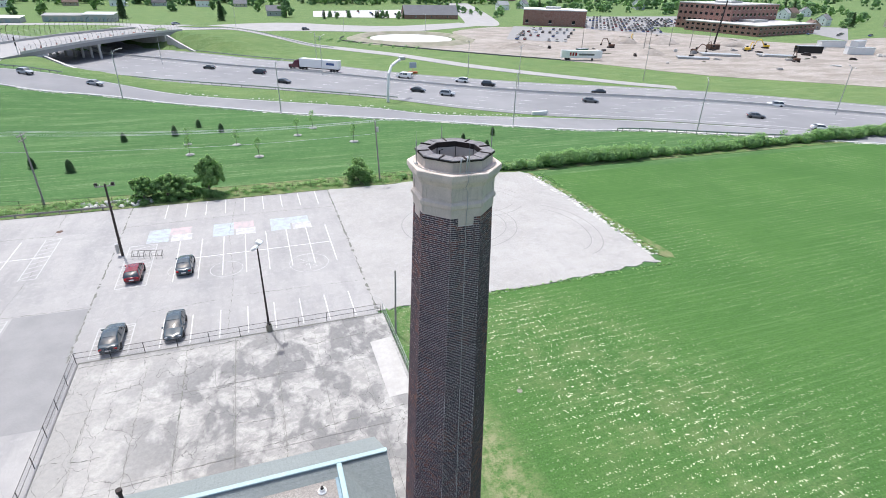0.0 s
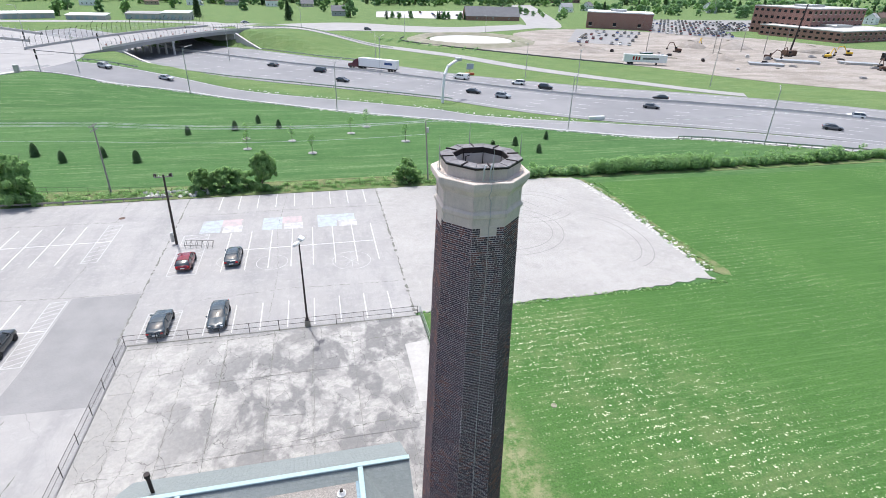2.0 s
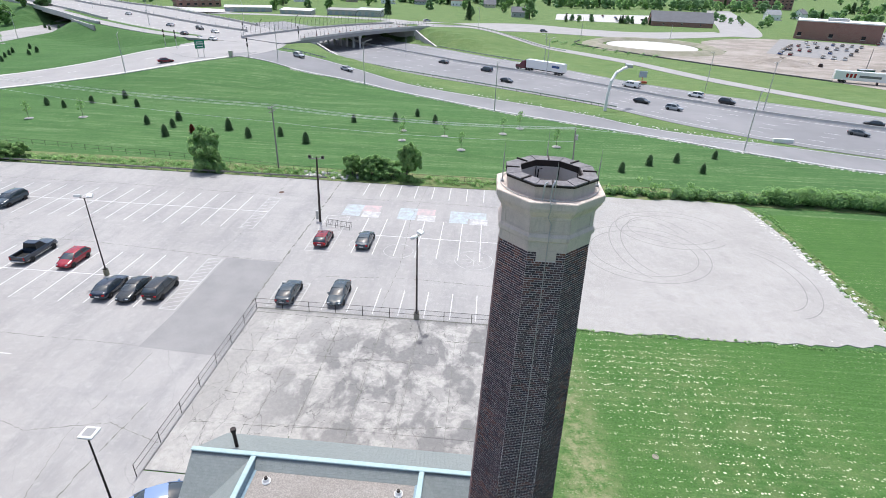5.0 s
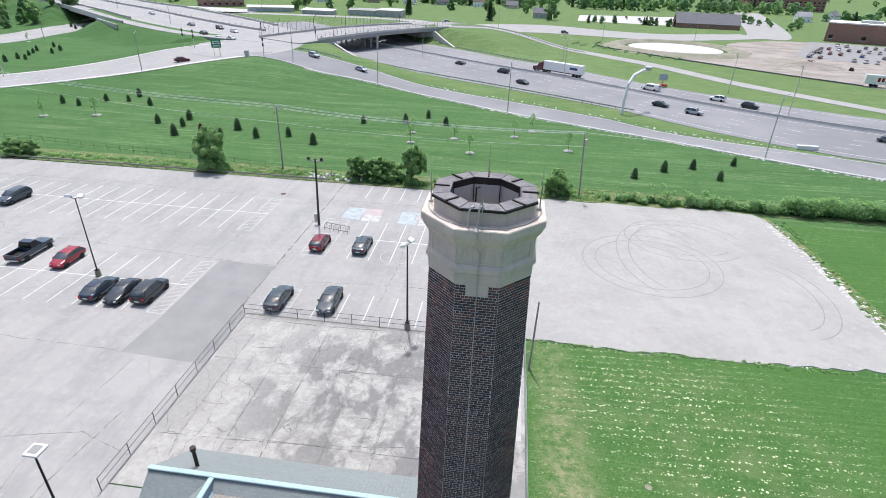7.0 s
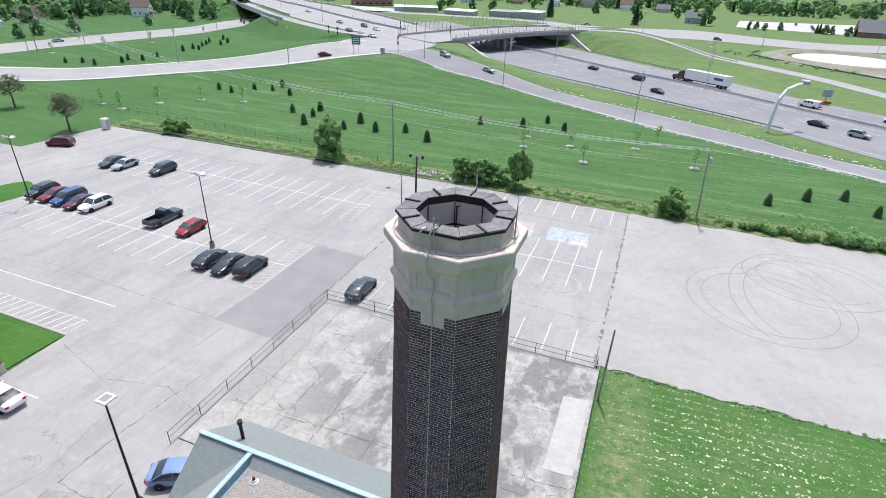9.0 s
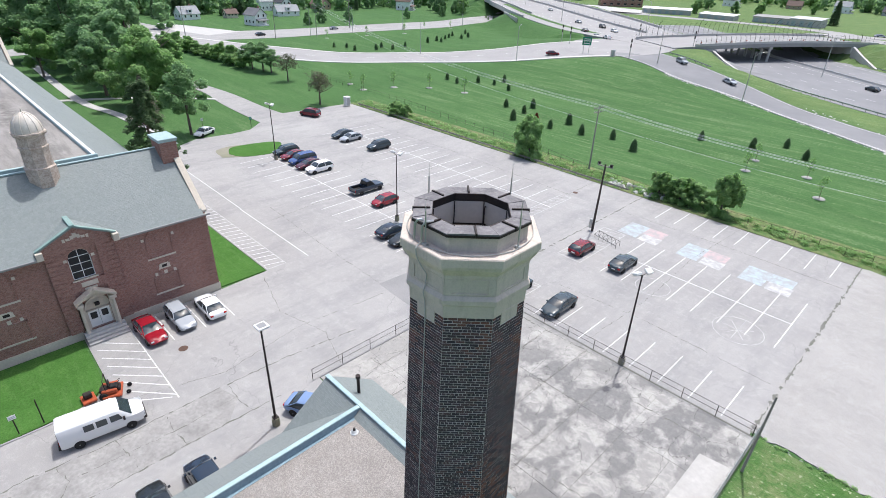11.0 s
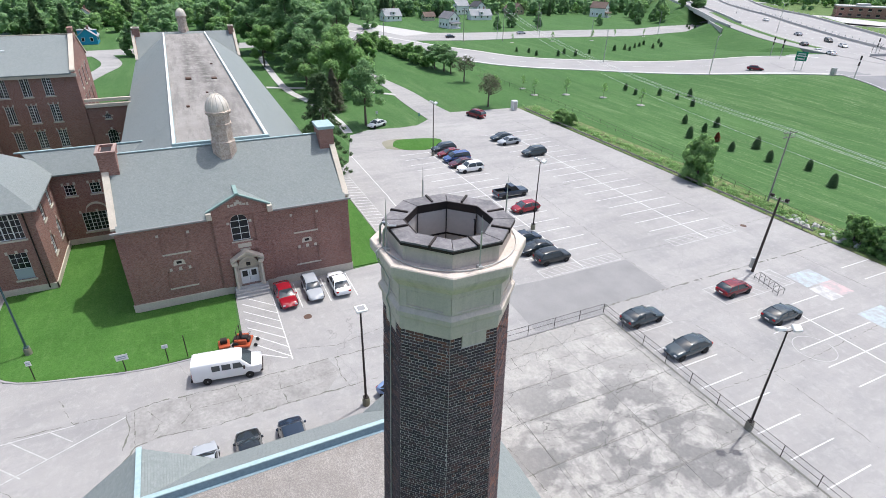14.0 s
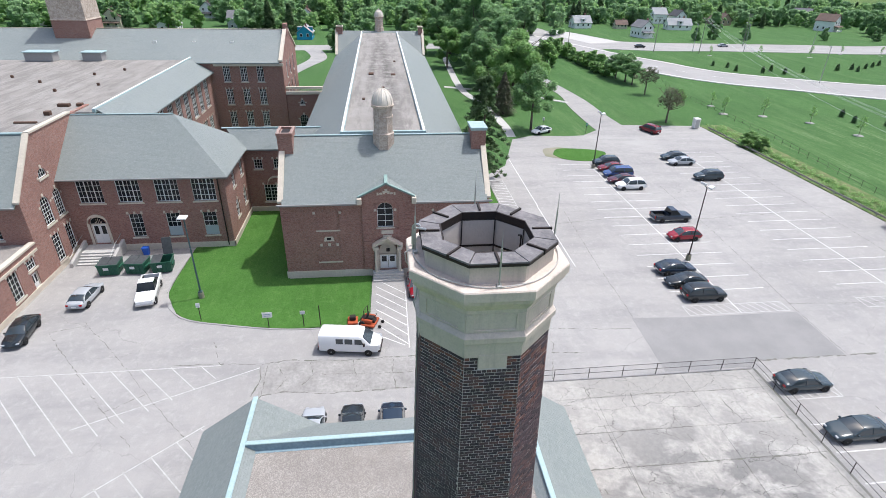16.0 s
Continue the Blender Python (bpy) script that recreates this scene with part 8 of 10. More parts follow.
car("sedan", "dark_red", "dark red saloon car in a bay", -76.4, 37.6, -90, P1)
car("minivan", "blue", "dark blue minivan in a bay", -73.5, 37.6, -90, P1)
car("sedan", "maroon", "maroon saloon car in a bay", -70.7, 37.2, -90, P1)
car("suv", "white", "white sport utility car in a bay", -68.0, 37.5, -90, P1)
car("minivan", "dark_red", "dark red minivan at the grass edge", -99.4, 55.4, 200, P1)
car("sedan", "white", "white saloon car by the drive", -99.8, 31.5, -62, P1)
# east car park
car("sedan", "teal_grey", "dark grey-green saloon car at the yard fence", -22.4, 33.4, 90, P2)
car("sedan", "teal_grey", "dark saloon car with its nose to the fence", -16.9, 33.8, -90, P2)
car("hatch", "dark_red", "dark red hatchback by the barred zone", -22.4, 46.8, 90, P2)
car("sedan", "teal_grey", "blue-grey saloon car in the middle row", -16.9, 47.2, 90, P2)
# before the school door
P3 = "cars before the school door"
car("sedan", "red", "red saloon car by the school steps", -40.7, 1.1, 2, P3)
car("wagon", "silver", "silver-blue estate car before the hall", -40.9, 4.0, 0, P3)
car("sedan", "white", "white saloon car before the hall", -40.8, 6.9, 178, P3)
van(-30.9, -5.6, 82, 0)
P4 = "cars behind the boiler house"
car("minivan", "navy", "dark blue minivan against the boiler house", -20.5, -2.0, 180, P4)
car("sedan", "black", "black saloon car against the boiler house", -20.8, -5.1, 180, P4)
car("sedan", "silver", "silver saloon car against the boiler house", -20.7, -8.1, 180, P4)
car("sedan", "pale_blue", "pale blue saloon car beside the boiler house", -21.6, 7.0, 28, P4)
P5 = "cars before the classroom wing"
car("sedan", "silver", "silver saloon car on the drive", -41.4, -33.4, 178, P5)
pickup("white", "white pickup truck with an empty bed beside the lawn", -41.7, -27.3, 11)
car("coupe", "black", "black sports saloon at the wall", -35.5, -36.5, 6, P5)

# traffic, at rest on the roads
P6 = "cars on the roads"
for kind, colour, x, y, yaw in (("sedan", "black", 4, 170, -40), ("sedan", "black", 42.6, 147, -36), ("suv", "silver", 49.6, 139.4, -34), ("suv", "black", 68.3, 151.5, -34), 
                                ("sedan", "grey", 88, 121, -34), ("minivan", "navy", -3, 190, 140), ("suv", "white", 62, 160, 144), ("sedan", "black", 98, 132, 146), ("sedan", "grey", 122, 93, -38),
                                ("sedan", "silver", -48.5, 164.5, -30), ("suv", "silver", -67, 172.6, -35), ("sedan", "dark_red", -104.2, 154.4, 40), ("sedan", "black", -129.6, 214, 145), ("sedan", "white", -120.4, 208.5, 145), ("sedan", "white", -111.5, 202, 145),
                                ("suv", "black", -132.7, 233.7, -35), ("sedan", "white", -121.5, 225, -35), ("sedan", "silver", -150, 240, 150), ("sedan", "white", -190, 272, 145), ("suv", "silver", -235, 322, 143), ("sedan", "black", -210, 290, -38),
                                ("sedan", "black", -20, 204, 140), ("suv", "white", 140, 103, 140), ("sedan", "white", 128, 78.5, -36), ("sedan", "silver", -229, 150, 92), ("sedan", "black", -226, 110, 95), ("sedan", "silver", -40, 320, 40), ("suv", "grey", 30, 348, 0)):
    car(kind, colour, {"black": "black car on the road", "white": "white car on the road"}.get(colour, colour.replace("_", " ") + " car on the road") + " by the school fields", x, y, yaw, P6, terrain(x, y) + 0.04)
lorry(16.5, 193.5, 142, 0.04)
van(45, 171.5, 143, 0.04, "white", "white delivery van on the highway")

# ---- lamps, poles, fences, yard things ----


def lot_lamp(x, y, h, heads, label, turn=0.0, mat="iron"):
    ob = thing("lamp_post", (x, y, 0), label, "lamp post", "car park lamps")
    part("footing", lathe(bmesh.new(), [(0.3, -0.1), (0.3, 0.5), (0.26, 0.76)], 14), M["dirt"], ob, "round concrete footing", inside=True)
    part("pole", rod(bmesh.new(), (0, 0, 0.75), (0, 0, h), 0.105, 0.065, 4 if heads < 3 else 8), M[mat], ob, inside=True)
    part("base_plate", block(-0.2, -0.2, 0.75, 0.2, 0.2, 0.84), M[mat], ob, inside=True)
    if heads == 2:
        for s in (-1, 1):
            head = part("lamp_head", block(-0.32, -0.28, -0.12, 0.32, 0.28, 0.14, 0.05), M["white"], ob, "pale boxy floodlight", inside=True)
            head.matrix_basis = pose(s * 0.62 * math.cos(turn), s * 0.62 * math.sin(turn), h + 0.25, 25, 0, math.degrees(turn) + (0 if s > 0 else 180))
            part("lens", block(-0.26, -0.22, -0.135, 0.26, 0.22, -0.115), M["headlight"], head, inside=True)
            part("bracket", tube(bmesh.new(), [(0, 0, h - 0.05), (s * 0.3 * math.cos(turn), s * 0.3 * math.sin(turn), h + 0.05), (s * 0.6 * math.cos(turn), s * 0.6 * math.sin(turn), h + 0.18)], 0.035), M[mat], ob, inside=True)
    else:
        head = part("lamp_head", block(-0.42, -0.42, 0, 0.42, 0.42, 0.16, 0.03), M["white"], ob, "flat pale square lamp head", inside=True)
        head.matrix_basis = pose(0.2 * math.cos(turn), 0.2 * math.sin(turn), h, 0, 0, math.degrees(turn))
        if heads == 1:
            part("lens", block(-0.28, -0.28, 0.158, 0.28, 0.28, 0.17), material("grey_vent", (0.25, 0.25, 0.25), 0.6), head, inside=True)
    return ob


lot_lamp(-44.6, 34.88, 9.55, 2, "tall black lamp post with two pale floodlights", 0.2)
lot_lamp(-7.9, 30.88, 9.5, 2, "tall black lamp post with two floodlights at the fence", 1.2)
lot_lamp(-77.8, 34.88, 9.5, 2, "tall black lamp post with two floodlights by the island", 0.2)
lot_lamp(-22.6, 4.14, 9.5, 1, "black lamp post with a flat square head", 0.0)
lot_lamp(-40.8, -21.7, 9.4, 0, "dark blue-green lamp post with a flat head on the lawn", 0.0, "post_teal")


def wire(bm, a, b, sag, r=0.022):
    a, b = Vector(a), Vector(b)
    pts = [a.lerp(b, i / 14) - Vector((0, 0, sag * 4 * (i / 14) * (1 - i / 14))) for i in range(15)]
    tube(bm, pts, r, 4)


def utility_pole(x, y, h, arms, label, lean=(0, 0), r=0.15, mat="wood"):
    ob = thing("utility_pole", (x, y, 0), label, "utility pole", "utility poles")
    part("pole", rod(bmesh.new(), (0, 0, -0.3), (lean[0], lean[1], h), r, r * 0.65, 10), M[mat], ob, "weathered wooden pole", inside=True)
    for z, w, turn in arms:
        c, s = math.cos(turn), math.sin(turn)
        f = z / h
        arm = part("crossarm", solid(bmesh.new(), [(lean[0] * f + c * a - s * b, lean[1] * f + s * a + c * b, z + d) for d in (-0.06, 0.06) for a, b in ((-w, -0.05), (w, -0.05), (w, 0.05), (-w, 0.05))], [(0, 1, 2, 3), (7, 6, 5, 4), (0, 4, 5, 1), (1, 5, 6, 2), (2, 6, 7, 3), (3, 7, 4, 0)]), M["wood"], ob, inside=True)
        for k in (-0.95, -0.5, 0.5, 0.95):
            part("insulator", rod(bmesh.new(), (lean[0] * f + c * w * k, lean[1] * f + s * w * k, z + 0.06), (lean[0] * f + c * w * k, lean[1] * f + s * w * k, z + 0.26), 0.04, 0.03, 6), M["walk"], arm, inside=True)
    return ob


utility_pole(-38.7, 74.4, 11.1, ((10.8, 1.25, 1.45), (10.1, 1.1, 1.45)), "grey wooden utility pole with crossarms at the fence")
utility_pole(13.0, 71.5, 10.9, ((10.5, 0.7, 1.5),), "leaning wooden utility pole with a small transformer", (-0.7, -0.6))
trafo = utility_pole(-24.7, 52.9, 9.6, ((9.3, 1.05, 0.1),), "dark wooden pole with floodlights in the car park", (0.15, 0.2), 0.17, "wood_dark")
for dx in (-0.85, 0.95):
    part("floodlight", block(dx - 0.16, 0.12, 9.36, dx + 0.2, 0.45, 9.72, 0.05), M["iron"], trafo, inside=True)
part("meter_box", block(-0.55, -0.15, 0.4, -0.2, 0.2, 1.7, 0.03), M["galv"], trafo, "grey steel meter box", inside=True)
part("transformer", rod(bmesh.new(), (-0.3, -0.5, 8.9), (-0.32, -0.52, 9.7), 0.22, n=12), M["galv"], bpy.data.objects["utility_pole.001"], inside=True)
for ux, uy in ((-209.8, 128.1), (-213.4, 110.3), (-216.6, 74.7), (-230, 160)):
    utility_pole(ux, uy, 13.5, ((13.2, 1.25, 1.45), (12.5, 1.1, 1.45)), "grey wooden utility pole beside the town road")
utility_pole(4.25, 26.6, 7.2, (), "bare weathered wooden pole by the yard fence", (0.15, 0.25), 0.11)
lines = bmesh.new()
for k in (-1.2, -0.6, 0.6, 1.2):
    wire(lines, (-38.7 + k * 0.12, 74.4 + k, 11.05), (12.4, 70.9 + k * 0.5, 10.8), 0.8)
    wire(lines, (-38.7 + k * 0.12, 74.4 + k, 11.05), (-209.8, 128.1 + k, 13.4), 3.2)
wire(lines, (-38.7, 74.4, 8.3), (12.5, 71.0, 8.6), 0.7)
wire(lines, (-38.7, 74.4, 8.3), (-209.8, 128.1, 11.0), 3.0)
wire(lines, (12.4, 70.9, 10.8), (95, 69.5, 11.5), 1.4)
wires = tagged(part("power_line", lines, M["cable_pale"]), "thin pale power lines between the wooden poles", "power line")

rack = thing("bike_rack", (-21.6, 51.9, 0), "grey steel bicycle racks beside the dark pole", "bike rack")
for k in range(6):
    x, y = -23.4 + 0.7 * k, 52.0 - 0.15 * k
    part("hoop", tube(bmesh.new(), [(x, y - 0.5, -0.05), (x, y - 0.5, 0.65), (x + 0.05, y - 0.32, 0.8), (x + 0.05, y + 0.32, 0.8), (x, y + 0.5, 0.65), (x, y + 0.5, -0.05)], 0.028, 6), M["rack_steel"], rack, "dull steel hoop")
part("rail", tube(bmesh.new(), [(-23.5, 51.5, 0.4), (-19.8, 50.7, 0.4)], 0.03), M["rack_steel"], rack)
part("rail", tube(bmesh.new(), [(-23.5, 52.5, 0.7), (-19.8, 51.7, 0.7)], 0.03), M["rack_steel"], rack)


def chain_fence(name, line, label, h=1.15, step=3.0, mesh=True, land=None, thin=0.03, mat="iron"):
    """Posts, rails and wire netting along a line of the plan."""
    land = land or (lambda x, y: 0.0)
    ob = thing(name, (*line[0], land(*line[0])), label, "fence", "wire fences")
    net = bmesh.new()
    tops = []
    for (ax, ay), (bx, by) in zip(line, line[1:]):
        n = max(1, round(math.hypot(bx - ax, by - ay) / step))
        for k in range(n + 1):
            x, y = ax + (bx - ax) * k / n, ay + (by - ay) * k / n
            z = land(x, y)
            if k < n or (bx, by) == line[-1]:
                part("post", rod(bmesh.new(), (x, y, z - 0.1), (x, y, z + h), thin, n=6), M[mat], ob)
            tops.append((x, y, z))
        if mesh:
            m = int(math.hypot(bx - ax, by - ay) / 0.14)
            for k in range(m):
                for s in (-1, 1):
                    x, y = ax + (bx - ax) * k / m, ay + (by - ay) * k / m
                    x2, y2 = x + (bx - ax) / m * s * 7, y + (by - ay) / m * s * 7
                    rod(net, (x, y, land(x, y) + 0.05), (x2, y2, land(x2, y2) + h - 0.03), 0.0035, n=3)
    for f in (0.99, 0.52) if mesh else (0.96, 0.4):
        part("rail", tube(bmesh.new(), [(x, y, z + h * f) for x, y, z in tops], thin * 0.62, 5), M[mat], ob)
    if mesh:
        part("netting", net, M["galv"], ob, "grey wire netting")["kind"] = "stuff"
    return ob


chain_fence("wire_fence", [(-25.0, 8.95), (-25.04, 30.64), (3.6, 30.65)], "rusty wire fence round the concrete yard", 1.2, 3.0)
chain_fence("wire_fence", [(3.85, 30.6), (3.9, 9.0)], "grey wire fence between yard and field", 1.3, 3.0, True, None, 0.03, "galv")
chain_fence("field_fence", [(-150, 83), (-128, 80.1), (-95, 79.6), (-69, 77), (-51, 75.4), (-38.5, 73.2), (-26, 72.2), (4, 71.6), (40, 72.4), (150, 71.5)], "dark post and wire fence along the field", 1.2, 3.0, False)

# bins, mower, signs, box


def dumpster(x, y, yaw, shut=True):
    ob = thing("dumpster", (x, y, 0), "dark green steel dumpster with " + ("its black lids shut" if shut else "one lid thrown back"), "dumpster", "bins at the wall")
    ob.rotation_euler = (0, 0, radians(yaw))
    part("bin", rings(bmesh.new(), [[(a, b, z) for a, b in ((-w, -d), (w, -d), (w * f, d), (-w * f, d))] for w, d, z, f in ((0.85, 1.0, 0.12, 1), (0.95, 1.08, 1.35, 1), (1.0, 1.12, 1.35, 1), (1.0, 1.12, 1.45, 1), (0.92, 1.04, 1.45, 1), (0.85, 0.95, 0.3, 1))]), M["green_bin"], ob, inside=True)
    for s in (-1, 1):
        part("fork_pocket", block(-0.5, s * 1.08 - 0.1, 0.7, 0.5, s * 1.08 + 0.1, 0.92, 0.02), M["green_bin"], ob, inside=True)
        lid = part("lid", block(0.0, -0.52, 0, 1.98, 0.52, 0.05, 0.02), M["bin_lid"], ob, "black plastic lid", inside=True)
        lid.matrix_basis = pose(-1.0, s * 0.54, 1.46, 0, (2 if s > 0 else 3) if shut or s < 0 else -105, 0)
        for dx in (-0.6, 0.6):
            part("caster", rod(bmesh.new(), (dx - 0.04, s * 0.8, 0.08), (dx + 0.04, s * 0.8, 0.08), 0.08, n=10), M["tyre"], ob, inside=True)
    for k in (-0.55, 0.0, 0.55):
        part("rib", block(0.9, k - 0.05, 0.2, 1.0, k + 0.05, 1.34, 0.01), M["green_bin"], ob, inside=True)
    part("label", block(1.0, -0.42, 0.8, 1.012, 0.12, 1.12), M["white"], ob, inside=True)
    return ob


for x, y, yaw, shut in ((-47.0, -33.2, 4, True), (-47.1, -30.3, -5, True), (-47.2, -27.6, 8, False)):
    dumpster(x, y, yaw, shut)
bin_ob = thing("wheelie_bin", (-50.9, -30.8, 0), "blue plastic wheelie bin at the wall", "bin")
part("bin", rings(bmesh.new(), [[(a, b, z) for a, b in ((-w, -d), (w, -d), (w, d), (-w, d))] for w, d, z in ((0.24, 0.26, 0.05), (0.3, 0.36, 1.0))]), M["blue_plastic"], bin_ob, inside=True)
part("lid", block(-0.33, -0.4, 1.0, 0.33, 0.38, 1.07, 0.02), M["blue_plastic"], bin_ob, inside=True)

mower = thing("riding_mower", (-34.6, -3.7, 0), "orange riding mower with its roll bar up", "mower")
mower.rotation_euler = (0, 0, radians(70))
part("deck", block(-0.9, -0.85, 0.15, 0.5, 0.85, 0.38, 0.06), M["orange"], mower, inside=True)
part("body", block(-1.1, -0.35, 0.35, 0.4, 0.35, 0.75, 0.08), M["iron"], mower, inside=True)
part("fuel_tank", block(-0.9, 0.35, 0.4, 0.2, 0.62, 0.8, 0.06), M["orange"], mower, inside=True)
part("fuel_tank", block(-0.9, -0.62, 0.4, 0.2, -0.35, 0.8, 0.06), M["orange"], mower, inside=True)
part("seat", block(-0.35, -0.28, 0.75, 0.2, 0.28, 0.9, 0.06), M["tyre"], mower, inside=True)
part("backrest", block(-0.45, -0.28, 0.85, -0.33, 0.28, 1.35, 0.05), M["tyre"], mower, inside=True)
part("roll_bar", tube(bmesh.new(), [(-0.6, -0.5, 0.6), (-0.62, -0.5, 1.8), (-0.62, 0.5, 1.8), (-0.6, 0.5, 0.6)], 0.035), M["iron"], mower, inside=True)
for s in (-1, 1):
    wheel(mower, -0.8, s * 0.6, 0.32, 0.26)
    wheel(mower, 0.95, s * 0.45, 0.18, 0.12)
    part("lever", tube(bmesh.new(), [(0.2, s * 0.33, 0.7), (0.45, s * 0.3, 1.15), (0.3, s * 0.1, 1.2)], 0.02), M["iron"], mower, inside=True)
trail = thing("mower_trailer", (-35.0, -5.6, 0), "small orange mower attachment on the grass edge", "attachment")
part("frame", block(-0.6, -0.5, 0.15, 0.6, 0.5, 0.35, 0.04), M["orange"], trail, inside=True)
part("engine", block(-0.3, -0.3, 0.35, 0.2, 0.3, 0.8, 0.06), M["iron"], trail, inside=True)


def plate(x, y, w, h, top, yaw=0, mat="white", label="small white sign on a dark post"):
    ob = thing("sign", (x, y, 0), label, "sign", "lawn signs")
    ob.rotation_euler = (0, 0, radians(yaw))
    part("post", rod(bmesh.new(), (0, 0, 0), (0, 0, top), 0.045, n=6), M["iron"], ob, inside=True)
    if w:
        board_ob = part("board", block(0.04, -w / 2, top - h, 0.07, w / 2, top, 0.01), M[mat], ob, inside=True)
        part("sign_text", block(0.068, -w * 0.35, top - h * 0.45, 0.074, w * 0.35, top - h * 0.3), M["shade_panel"], board_ob, inside=True)
        part("sign_text", block(0.068, -w * 0.35, top - h * 0.75, 0.074, w * 0.35, top - h * 0.6), M["shade_panel"], board_ob, inside=True)


plate(-34.75, -13.7, 0.95, 0.6, 1.9)
plate(-34.75, -10.35, 0.5, 0.4, 1.9)
plate(-34.75, -8.75, 0.0, 0.0, 2.4, label="bare dark sign post at the kerb")
plate(-36.6, -20.6, 0.4, 0.5, 2.1)
plate(-104, 33, 0.5, 0.6, 2.2)
plate(-99, 41, 0.5, 0.6, 2.2, mat="sign_green", label="small green and white sign at the bay")
hut = thing("portable_toilet", (-101.8, 67.2, 0), "white plastic portable toilet at the lot corner", "portable toilet")
part("cabin", block(-0.6, -0.6, 0.1, 0.6, 0.6, 2.1, 0.05), M["white"], hut, inside=True)
part("roof", rings(bmesh.new(), [[(a * w, b * w, z) for a, b in ((-1, -1), (1, -1), (1, 1), (-1, 1))] for w, z in ((0.66, 2.1), (0.6, 2.25), (0.2, 2.35))]), M["white"], hut, inside=True)
part("door", block(0.6, -0.45, 0.2, 0.63, 0.45, 2.0, 0.01), M["walk"], hut, inside=True)
tagged(part("manhole_cover", lathe(bmesh.new(), [(0.42, -0.02), (0.42, 0.012), (0.36, 0.016)], 20, 0, (-36.6, 2.5)), M["rust"]), "round rusty manhole cover in the asphalt", "manhole cover")
tagged(part("manhole_cover", lathe(bmesh.new(), [(0.42, -0.02), (0.42, 0.012), (0.36, 0.016)], 20, 0, (-34.0, 63)), M["rust"]), "round rusty manhole cover in the car park", "manhole cover")
stone_pile = bmesh.new()
rng = random.Random(7)
for i in range(60):
    x, y = -34 + rng.random() * 12, 70.4 + rng.random() * 2.5
    s = rng.uniform(0.15, 0.6)
    bmesh.ops.create_icosphere(stone_pile, subdivisions=1, radius=s, matrix=Matrix.LocRotScale((x, y, 0.05), Euler((rng.random() * 3, rng.random() * 3, rng.random() * 3)), (1.3, 0.9, 0.5)))
tagged(part("rubble", stone_pile, M["kerb"]), "pale broken concrete rubble at the verge", "rubble", "", "stuff")
tagged(part("field_drain", lathe(bmesh.new(), [(0.26, -0.05), (0.26, 0.05), (0.2, 0.06), (0.17, 0.01)], 14, 0, (12.6, 15)), M["dirt"]), "small round concrete drain in the field", "drain")

# ---- trees and bushes ----


def clump_facets():
    """The 24 facets of a rounded clump, four corners each."""
    out = []
    for axis in range(3):
        for side in (-1, 1):
            for a in (-1, 0):
                for b in (-1, 0):
                    for da, db in ((0, 0), (1, 0), (1, 1), (0, 1)):
                        v = [0.0, 0.0, 0.0]
                        v[axis], v[(axis + 1) % 3], v[(axis + 2) % 3] = side, a + da, b + db
                        n = math.sqrt(sum(c * c for c in v))
                        out.append([c / n for c in v])
    return np.array(out)[None]


def leaf_cloud(name, balls, count, size, mat, seed, flat=0.55, parent=None, hollow=0.55, core=0.0):
    """Many small bent leaves spread through overlapping balls, thicker towards their skins, with dense growth inside."""
    r = np.random.default_rng(seed)
    balls = np.array(balls, float)
    weight = balls[:, 3] ** 2
    pick = r.choice(len(balls), count, p=weight / weight.sum())
    way = r.normal(size=(count, 3))
    way /= np.linalg.norm(way, axis=1)[:, None]
    dist = hollow + (1 - hollow) * r.random(count) ** 0.6
    squash = np.array([1, 1, balls.shape[1] > 4 and 1.0 or 0.85])
    centre = balls[pick, :3] + way * (dist * balls[pick, 3])[:, None] * squash
    normal = way * flat + r.normal(size=(count, 3)) * 0.5 + np.array([0, 0.25, 1.0])
    normal /= np.linalg.norm(normal, axis=1)[:, None]
    side = np.cross(normal, r.normal(size=(count, 3)))
    side /= np.linalg.norm(side, axis=1)[:, None]
    up = np.cross(normal, side)
    s = (size * r.uniform(0.6, 1.35, count))[:, None]
    corners = np.stack([centre - side * s * 0.5 - normal * s * 0.12, centre + up * s * 0.55, centre + side * s * 0.5 - normal * s * 0.12, centre - up * s * 0.55], 1).reshape(-1, 3)
    if core:
        facets = (clump_facets() * r.uniform(0.88, 1.12, (len(balls), 1, 3)) * (balls[:, 3] * core)[:, None, None] * squash + balls[:, None, :3]).reshape(-1, 3)
        corners = np.concatenate([corners, facets])
    data = bpy.data.meshes.new(name)
    data.from_pydata(corners.tolist(), [], np.arange(len(corners)).reshape(-1, 4).tolist())
    data.materials.append(M[mat])
    ob = new(name, data)
    if parent is not None:
        ob.parent = parent
    return ob


